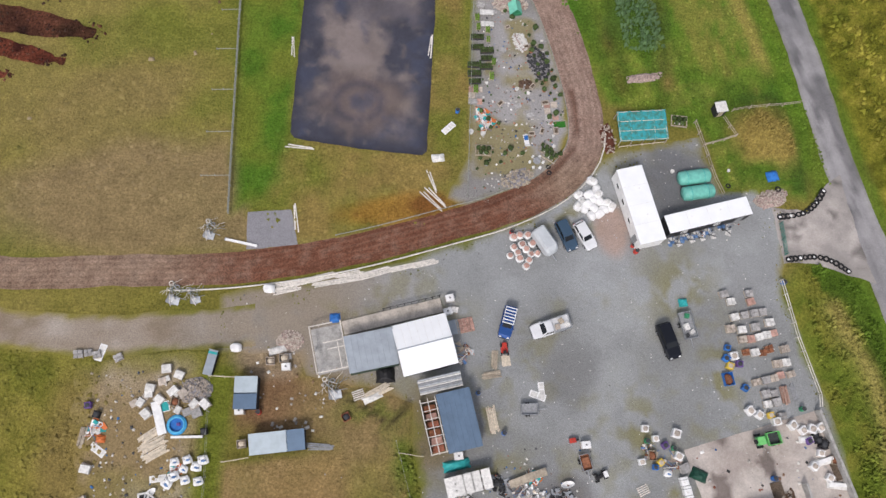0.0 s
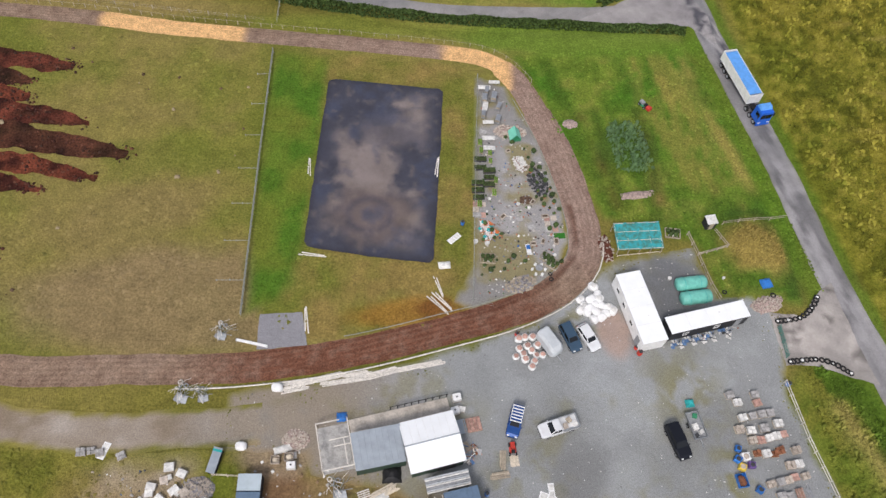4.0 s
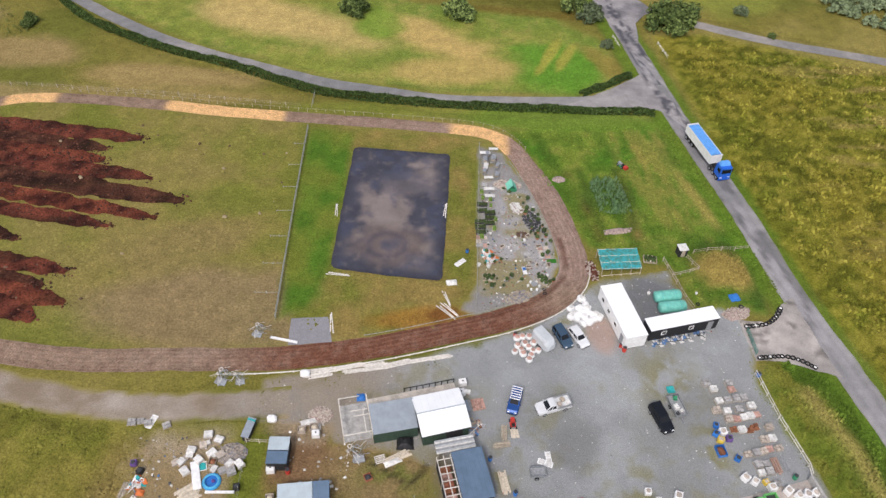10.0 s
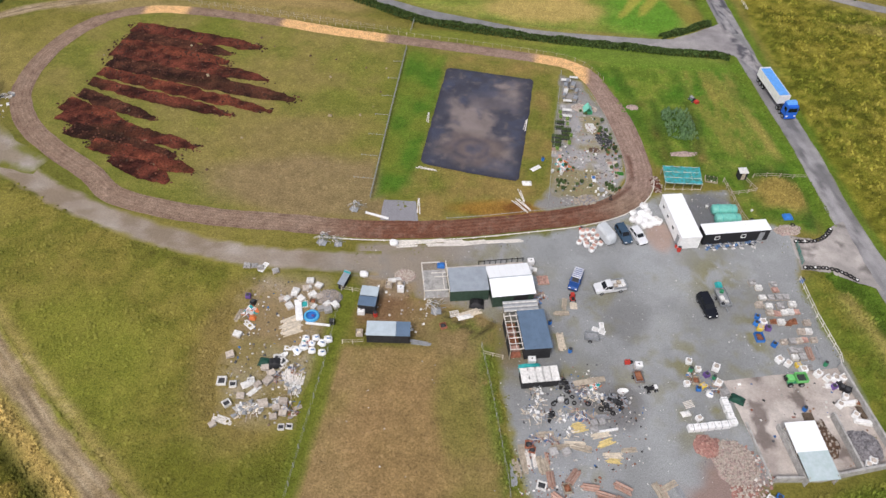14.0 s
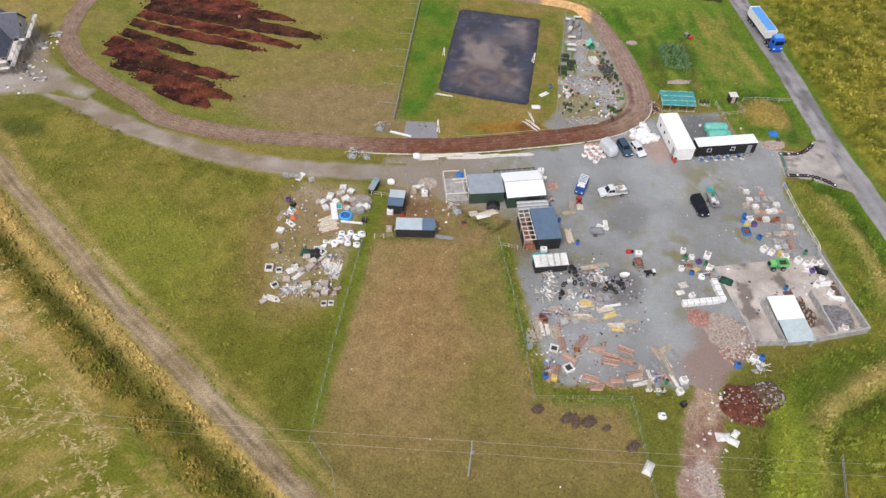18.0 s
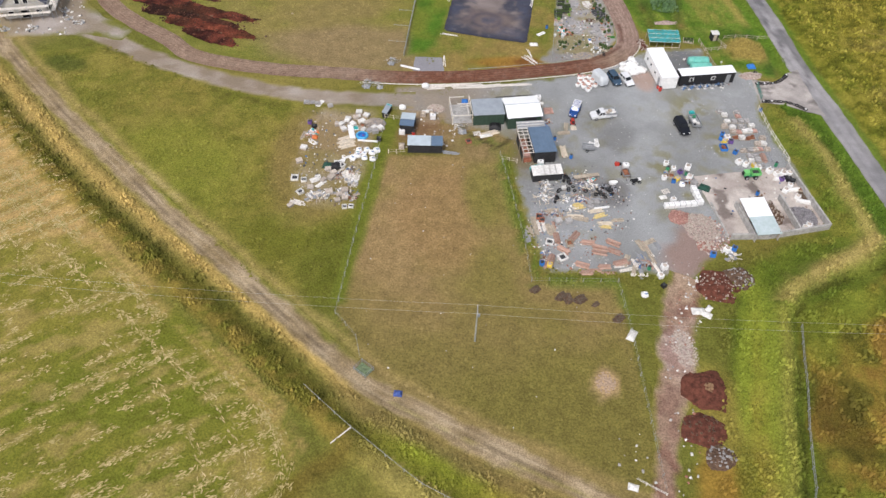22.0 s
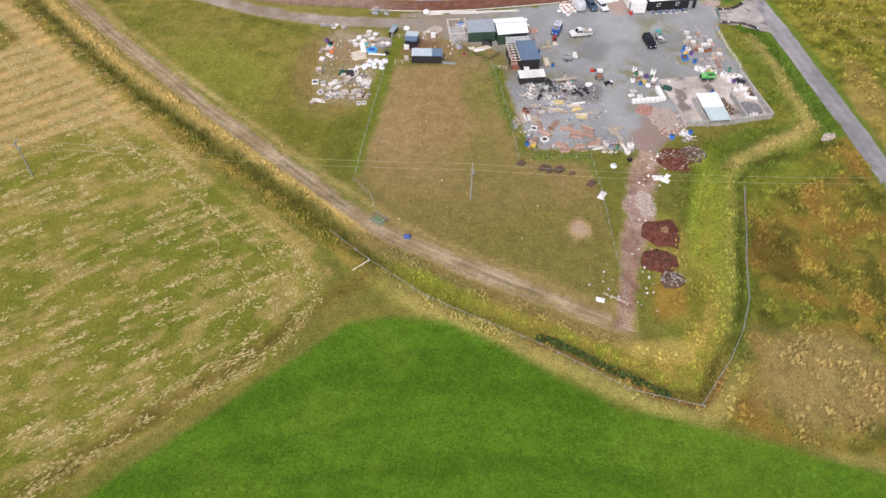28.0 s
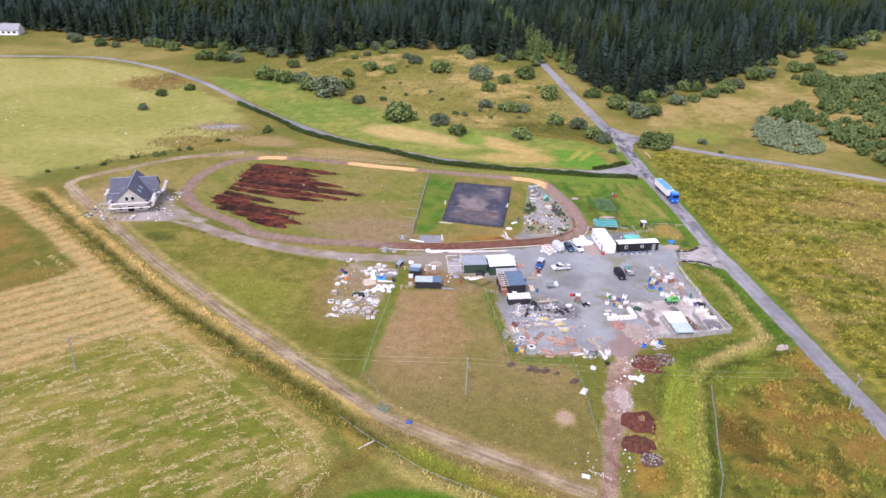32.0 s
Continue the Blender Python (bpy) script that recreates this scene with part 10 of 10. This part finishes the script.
# ---- fences, gate, tyres, poles and wires ----
def fence(pts, label, gap=2.4, tall=1.15, rails=(0.45, 0.95), material=None, rail_size=0.07, name="fence", thick=0.1):
    material = material or TIMBER
    t = thing(name, pts[0][0], pts[0][1], 0, 0, label, "fence", kind="structure")
    px, py = pts[0]
    r = random.Random(int(px * 10 + py))
    for (ax, ay), (bx, by) in zip(pts, pts[1:]):
        l = math.hypot(bx - ax, by - ay)
        n = max(1, round(l / gap))
        hs = height(np.linspace(ax, bx, n + 1), np.linspace(ay, by, n + 1))
        for k in range(n):
            x, y, z = ax + (bx - ax) * k / n - px, ay + (by - ay) * k / n - py, float(hs[k])
            x2, y2, z2 = ax + (bx - ax) * (k + 1) / n - px, ay + (by - ay) * (k + 1) / n - py, float(hs[k + 1])
            bm = bmesh.new()
            cube(bm, (thick, thick, tall + 0.3), (x, y, z - 0.3), (r.uniform(-3, 3), r.uniform(-3, 3), 0))
            part("post", bm, material, t)
            bm = bmesh.new()
            for h in rails:
                rod(bm, (x, y, z + h), (x2, y2, z2 + h), rail_size / 2, 4)
            part("rail_bay", bm, material, t)
    return t


GREY_FENCE = plain("silvered_timber", (0.3, 0.31, 0.28), 0.85, 0, 0.3, 3)
fence([(-27.9, 155), (-27.7, 147.8)], "grey post and rail fence across the field", material=GREY_FENCE)
fence([(-27.4, 141), (-26.4, 118), (-25.0, 90.5)], "grey post and rail fence across the field", 2.2, 1.2, (0.4, 0.8, 1.1), GREY_FENCE, 0.1)
for k in range(7):
    y = 96 + 6.6 * k
    fence([(-29.3, y), (-25.3 - 0.045 * (y - 91), y + 0.2)], "short timber strut beside the field fence", 2.0, 0.4, (0.2,), GREY_FENCE, 0.1, "fence_strut")
fence([(8.1, 137.5), (7.7, 118), (7.4, 99.5), (7.3, 94.4), (10.2, 93.6)], "pale garden fence of posts and wires", 2.2, 1.2, (0.4, 1.1), GREY_FENCE, 0.045, thick=0.08)
fence([(-25.2, 72.2), (-24.2, 56.6), (-24.0, 34.9), (-23.5, 19.8), (-19.3, 15.7), (-17.9, 12.0)], "green-grey mesh fence beside the paddock", 2.6, 1.3, (0.5, 1.2), GREY_FENCE, 0.03, thick=0.08)
fence([(-22.4, 58.4), (-19.2, 59.0)], "wooden rail between the fence and the shelter", 2, 1.1, (0.5, 1.0), PALE_TIMBER)
fence([(-25.0, 68.8), (-21.4, 68.7)], "pale rail between the fence and the hut", 2, 1.1, (0.5, 1.0), PALE_TIMBER)
fence([(-1.2, 61.4), (1.6, 52.0), (4.7, 40.6), (6.6, 31.0), (20.7, 33.0), (22.6, 23.4), (26.4, -2.6)], "thin paddock fence of posts and green wire", 2.6, 1.15, (0.4, 1.05), GREY_FENCE, 0.03, thick=0.08)
fence([(26.4, -2.6), (22.5, -1.0)], "broken white rails at the paddock corner", 1.6, 0.8, (0.4, 0.7), WHITE_TIMBER)
fence([(2.2, 59.6), (-0.9, 60.0)], "wooden rail beside the workshop", 1.6, 1.1, (0.5, 1.0), PALE_TIMBER)
fence([(50.3, 83.9), (51.7, 76.1), (53.7, 68.6), (53.6, 67.0)], "pale post and rail fence along the yard edge", 1.9, 1.2, (0.5, 1.05), WHITE_TIMBER, 0.12)
fence([(49.2, 28.4), (48.1, 18.9), (46.9, 10.1), (46.1, 1.0), (44.3, -5.3), (41.6, -11.4), (38.6, -16.3), (36.4, -20.1)], "silvery rail fence along the ditch", 3.0, 1.0, (0.4, 0.85), GREY_FENCE, 0.09)
fence([(36.8, -20.2), (26.0, -18.9), (12.8, -12.6), (-5.6, -6.0), (-16.9, 0.9), (-25.0, 6.4)], "silvery rail fence round the green field", 3.2, 0.9, (0.75,), GREY_FENCE, 0.09)
fence([(-16.9, 0.9), (-19.0, -2.0)], "fallen white post beside the fence corner", 3, 0.5, (0.3,), WHITE_TIMBER, 0.2)
fence([(40.2, 107.3), (41.2, 103.6), (42.4, 98.6), (43.4, 96.1)], "dark timber fence beside the tanks", 1.8, 1.2, (0.5, 1.05), TIMBER, 0.12)
fence([(41.2, 103.6), (46.0, 105.2), (44.5, 108.2)], "timber rails of a small pen", 2, 1.0, (0.5, 0.95), TIMBER, 0.12)
fence([(46, 109.4), (56.4, 111.2)], "dark post and rail fence to the road", 2.4, 1.1, (0.5, 0.95), TIMBER, 0.09)
fence([(29.0, 102.9), (35.8, 104.0)], "low timber edge in front of the netting", 1.8, 0.4, (0.3,), PALE_TIMBER, 0.12)
fence([(41.6, 183.5), (42.6, 178.5)], "short white roadside rail", 1.5, 0.8, (0.4, 0.75), WHITE_TIMBER, 0.1)
fence([(52.3, 181), (53.6, 174.5)], "short white roadside rail", 1.5, 0.8, (0.4, 0.75), WHITE_TIMBER, 0.1)
fence([(-110, 150.5), (-90, 151.8), (-60, 150.8), (-30, 148.4)], "wire fence north of the riding track", 3.2, 1.0, (0.4, 0.8), TIMBER, 0.04)
# kerb rails on both sides of the riding track
def offset_line(line, off, first, last):
    pts = np.array(curve(line, 1.8, True))
    way = np.roll(pts, -1, 0) - np.roll(pts, 1, 0)
    way /= np.hypot(way[:, 0], way[:, 1])[:, None]
    q = pts + np.stack([way[:, 1], -way[:, 0]], 1) * off
    return [tuple(p) for p in q[first:last]]


span = len(curve(TRACK, 1.8, True))
fence(offset_line(TRACK, 2.75, int(span * 0.13), int(span * 0.33)), "low pale timber kerb along the riding track", 1.8, 0.35, (0.22,), WHITE_TIMBER, 0.2, "track_rail", 0.14)
fence(offset_line(TRACK, -2.55, int(span * 0.2), int(span * 0.42)), "low grey kerb inside the riding track", 1.8, 0.3, (0.15,), GREY_FENCE, 0.12, "track_rail", 0.1)
fence(offset_line(TRACK, 2.3, int(span * 0.42), int(span * 0.72)), "thin wire rail on the far side of the track", 3.4, 0.9, (0.8,), TIMBER, 0.05, "track_rail", 0.08)

t = thing("farm_gate", 51.2, 92.2, 0, -87, "open green steel farm gate", "gate")
for k in range(5):
    bm = bmesh.new()
    rod(bm, (0, 0, 0.25 + 0.22 * k), (4.6, 0, 0.25 + 0.22 * k), 0.03, 6)
    part("bar", bm, plain("green_gate_paint", (0.05, 0.2, 0.16), 0.5), t)
for x in (0.0, 2.3, 4.6):
    bm = bmesh.new()
    rod(bm, (x, 0, 0.0), (x, 0, 1.25), 0.05, 6)
    part("upright", bm, plain("green_gate_paint", (0.05, 0.2, 0.16), 0.5), t)
for line in ([(51.4, 93.2), (54.8, 93.9), (57.0, 95.6), (58.2, 97.4)], [(51.9, 87.0), (55.6, 87.5), (58, 87.0), (60.2, 85.6)]):
    spread(lambda: tyre("black tyre half sunk beside the entrance, some painted white", 0.32, 0.13), curve(line, 0.62), 0, 90, 0.12, 70)
    spread(lambda: one("edging_stone", "white painted stone on the tyre wall", "stone", [("stone_body", lump(0.4, 0.35, 0.35, 3, 0.4, 1), WHITE), ("stone_base", lump(0.5, 0.42, 0.15, 5, 0.3, 1), STONE)]), curve(line, 1.5), 0, 90, 0.3, 71)

def power_pole(x, y, turn, label):
    z = float(height(np.array([x]), np.array([y]))[0])
    t = thing("power_pole", x, y, z, turn, label, "pole")
    bm = bmesh.new()
    rod(bm, (0, 0, -0.3), (0, 0, 8.2), 0.15, 10, 0.1)
    part("post", bm, GREY_FENCE, t)
    bm = bmesh.new()
    cube(bm, (0.12, 1.9, 0.12), (0, 0, 7.8))
    arm = part("cross_arm", bm, STEEL, t)
    for s in (-0.8, 0.8):
        bm = bmesh.new()
        rod(bm, (0, s, 7.92), (0, s, 8.15), 0.06, 8)
        part("insulator", bm, OFFWHITE, arm)
    bm = bmesh.new()
    cube(bm, (0.35, 0.35, 0.5), (0.25, 0, 6.4), bevel=0.04)
    part("switch_box", bm, STEEL, t)


POLES = [(-160, 8.5), (-83.1, 12.6), (-1.3, 18.0), (75.8, 25.7), (150, 33)]
for x, y in POLES:
    power_pole(x, y, 5, "grey wooden power pole with a short cross-arm")
t = thing("power_line", 0, 0, 0, 0, "pair of thin pale overhead wires", "wire")
for (ax, ay), (bx, by) in zip(POLES, POLES[1:]):
    for s in (-0.8, 0.8):
        bm = bmesh.new()
        pts = [(ax + (bx - ax) * q, ay + s + (by - ay) * q, 8.1 - 4 * 1.0 * q * (1 - q)) for q in (i / 10 for i in range(11))]
        rings = [[bm.verts.new((x, y + 0.014 * math.cos(a), z + 0.014 * math.sin(a))) for a in (0, 2.09, 4.19)] for x, y, z in pts]
        for p, q in zip(rings, rings[1:]):
            for k in range(3):
                bm.faces.new((p[k], p[(k + 1) % 3], q[(k + 1) % 3], q[k]))
        part("wire", bm, plain("pale_wire", (0.5, 0.5, 0.48), 0.5, 0.3), t)


# ---- litter that nobody could count ----
def litter(name, outline, per_m2, low, high, tones, seed, label, where=None):
    r = np.random.default_rng(seed)
    a = np.array(outline)
    lo, hi = a.min(0), a.max(0)
    n = int((hi - lo).prod() * per_m2)
    x, y = r.uniform(lo[0], hi[0], n), r.uniform(lo[1], hi[1], n)
    keep = (inside(x, y, outline) > 0.2) & (fbm(x, y, 5, seed, 3) > r.uniform(0.25, 0.65, n))
    if where is not None:
        keep &= where(x, y)
    x, y = x[keep], y[keep]
    n = len(x)
    s = r.uniform(low, high, n) ** 1.0
    sx, sy, sz = s * r.uniform(0.6, 1.6, n), s, s * r.uniform(0.25, 0.7, n)
    ang = r.uniform(0, 3.14, n)
    cs, sn = np.cos(ang), np.sin(ang)
    z = height(x, y) + 0.01
    corners = []
    for kz, k in ((0, 1.0), (1, 0.75)):
        for u, v in ((-1, -1), (1, -1), (1, 1), (-1, 1)):
            corners.append(np.c_[x + k * (u * sx * cs - v * sy * sn) / 2, y + k * (u * sx * sn + v * sy * cs) / 2, z + kz * sz])
    v = np.stack(corners, 1).reshape(-1, 3)
    b = np.arange(n)[:, None] * 8
    f = np.concatenate([b + q for q in ((4, 5, 6), (4, 6, 7), (0, 1, 5), (0, 5, 4), (1, 2, 6), (1, 6, 5), (2, 3, 7), (2, 7, 6), (3, 0, 4), (3, 4, 7))])
    c = np.array(tones)[r.integers(len(tones), size=n)] * r.uniform(0.7, 1.2, (n, 1))
    return stuff_mesh(name, [v], [f], [np.repeat(c, 8, 0)], TUFTS, label, "litter")


PALE_BITS = [(0.6, 0.58, 0.54), (0.46, 0.43, 0.39), (0.34, 0.32, 0.3), (0.7, 0.69, 0.67)]
SCRAP_BITS = PALE_BITS + [(0.05, 0.05, 0.05), (0.2, 0.12, 0.08), (0.04, 0.12, 0.3), (0.3, 0.12, 0.08), (0.1, 0.1, 0.11)]
litter("dump_litter", [(-40, 69), (-25.6, 70), (-25.4, 42), (-37, 42)], 1.0, 0.08, 0.38, PALE_BITS + [(0.2, 0.15, 0.1), (0.1, 0.1, 0.1), (0.05, 0.14, 0.3), (0.3, 0.26, 0.2)], 81, "scattered bits of stone, plastic and wood")
litter("scrap_litter", [(6, 59), (24, 63), (24, 46), (6, 34), (5, 45)], 2.6, 0.06, 0.28, SCRAP_BITS, 82, "scattered bits of scrap and stone")
litter("scrap_litter", [(6.5, 47), (20, 49), (26, 40), (21, 34.5), (8, 33)], 1.2, 0.08, 0.3, [(0.3, 0.13, 0.08), (0.5, 0.45, 0.4), (0.2, 0.1, 0.07), (0.6, 0.58, 0.55)], 83, "scattered reddish bits of tile and timber")
litter("garden_litter", [(8, 137), (12, 135), (18, 122), (21.4, 108), (18, 98), (8, 94)], 3.6, 0.06, 0.3, SCRAP_BITS + [(0.06, 0.12, 0.03), (0.4, 0.16, 0.1)], 84, "small pots, stones and weeds")
litter("yard_stones", YARD, 0.5, 0.05, 0.16, [(0.5, 0.5, 0.5), (0.2, 0.2, 0.2), (0.6, 0.58, 0.55)], 85, "loose stones on the gravel")
litter("drive_stones", [(28, -4), (31.5, -4), (32, 20), (37, 38), (33, 42), (27, 20)], 2.0, 0.1, 0.4, PALE_BITS + [(0.3, 0.14, 0.1)], 86, "loose stones along the drive")
litter("cabin_litter", [(34, 88), (46, 91.5), (46, 92.5), (34, 89.2)], 3.0, 0.15, 0.5, SCRAP_BITS, 87, "clutter along the cabin wall")
litter("field_stones", PADDOCK, 0.03, 0.08, 0.22, PALE_BITS, 88, "a few pale stones on the paddock")
litter("hut_litter", [(-21, 60), (-11, 62), (-8, 72), (-20, 73)], 0.8, 0.1, 0.4, PALE_BITS + [(0.3, 0.2, 0.12)], 89, "bits of wood and stone round the huts")
litter("slab_litter", [(35.6, 61), (53, 66), (57, 52), (47, 47.5), (41, 46.6)], 0.5, 0.1, 0.4, SCRAP_BITS, 90, "scraps lying on the concrete")
litter("house_litter", [(-126, 84), (-101, 86), (-101, 96), (-104, 108), (-107, 110), (-106.5, 96), (-108, 90), (-118, 86), (-122, 98), (-126, 98)], 0.8, 0.15, 0.6, PALE_BITS + [(0.1, 0.1, 0.11)], 91, "building waste round the house")
litter("mole_hills", [(-95, 130), (-85, 142), (-28, 140), (-28, 94), (-60, 88), (-85, 100)], 0.02, 0.2, 0.6, [(0.13, 0.085, 0.05), (0.17, 0.11, 0.07), (0.3, 0.24, 0.15)], 94, "small dark molehills in the grass")
litter("pasture_stones", SHEEP, 0.004, 0.25, 0.6, [(0.6, 0.58, 0.52)], 92, "scattered pale stones in the pasture")
litter("corner_litter", [(20, 0), (26, -2), (24, 6), (20, 8)], 0.5, 0.1, 0.4, PALE_BITS, 93, "white scraps near the paddock corner")
litter("peat_clods", [(-96, 141), (-60, 139), (-44, 118), (-56, 92), (-64, 86), (-84, 94), (-98, 106)], 2.4, 0.12, 0.42, [(0.045, 0.02, 0.015), (0.08, 0.032, 0.022), (0.14, 0.06, 0.036), (0.05, 0.028, 0.02)], 95, "loose clods of dark peat", lambda x, y: np.minimum.reduce([reach(x, y, [(a, b), (c, d)]) - h for a, b, c, d, h in TONGUES]) < -0.45)
litter("rubble_bits", [(32.6, 50.6), (38, 51), (41, 46.4), (39, 42.4), (35.4, 41.2), (33.6, 45)], 9.0, 0.08, 0.4, [(0.5, 0.42, 0.38), (0.36, 0.2, 0.16), (0.6, 0.57, 0.53), (0.3, 0.24, 0.22), (0.42, 0.28, 0.24)], 96, "broken pinkish rubble and pale stone")
litter("track_edging", [(10.5, 93.4), (16.6, 95.6), (20.2, 99.4), (21.6, 104), (21, 112), (18.4, 121), (14, 132), (15.4, 132.6), (20, 121.6), (22.2, 112), (22.8, 104), (21.2, 98.6), (17.4, 94.6), (11, 92.6)], 7.0, 0.12, 0.36, [(0.05, 0.05, 0.05), (0.4, 0.38, 0.35), (0.16, 0.15, 0.14), (0.55, 0.53, 0.5)], 97, "dark and pale edging stones along the riding track", lambda x, y: reach(x, y, curve(TRACK, 2.0, True), True) > 2.85)
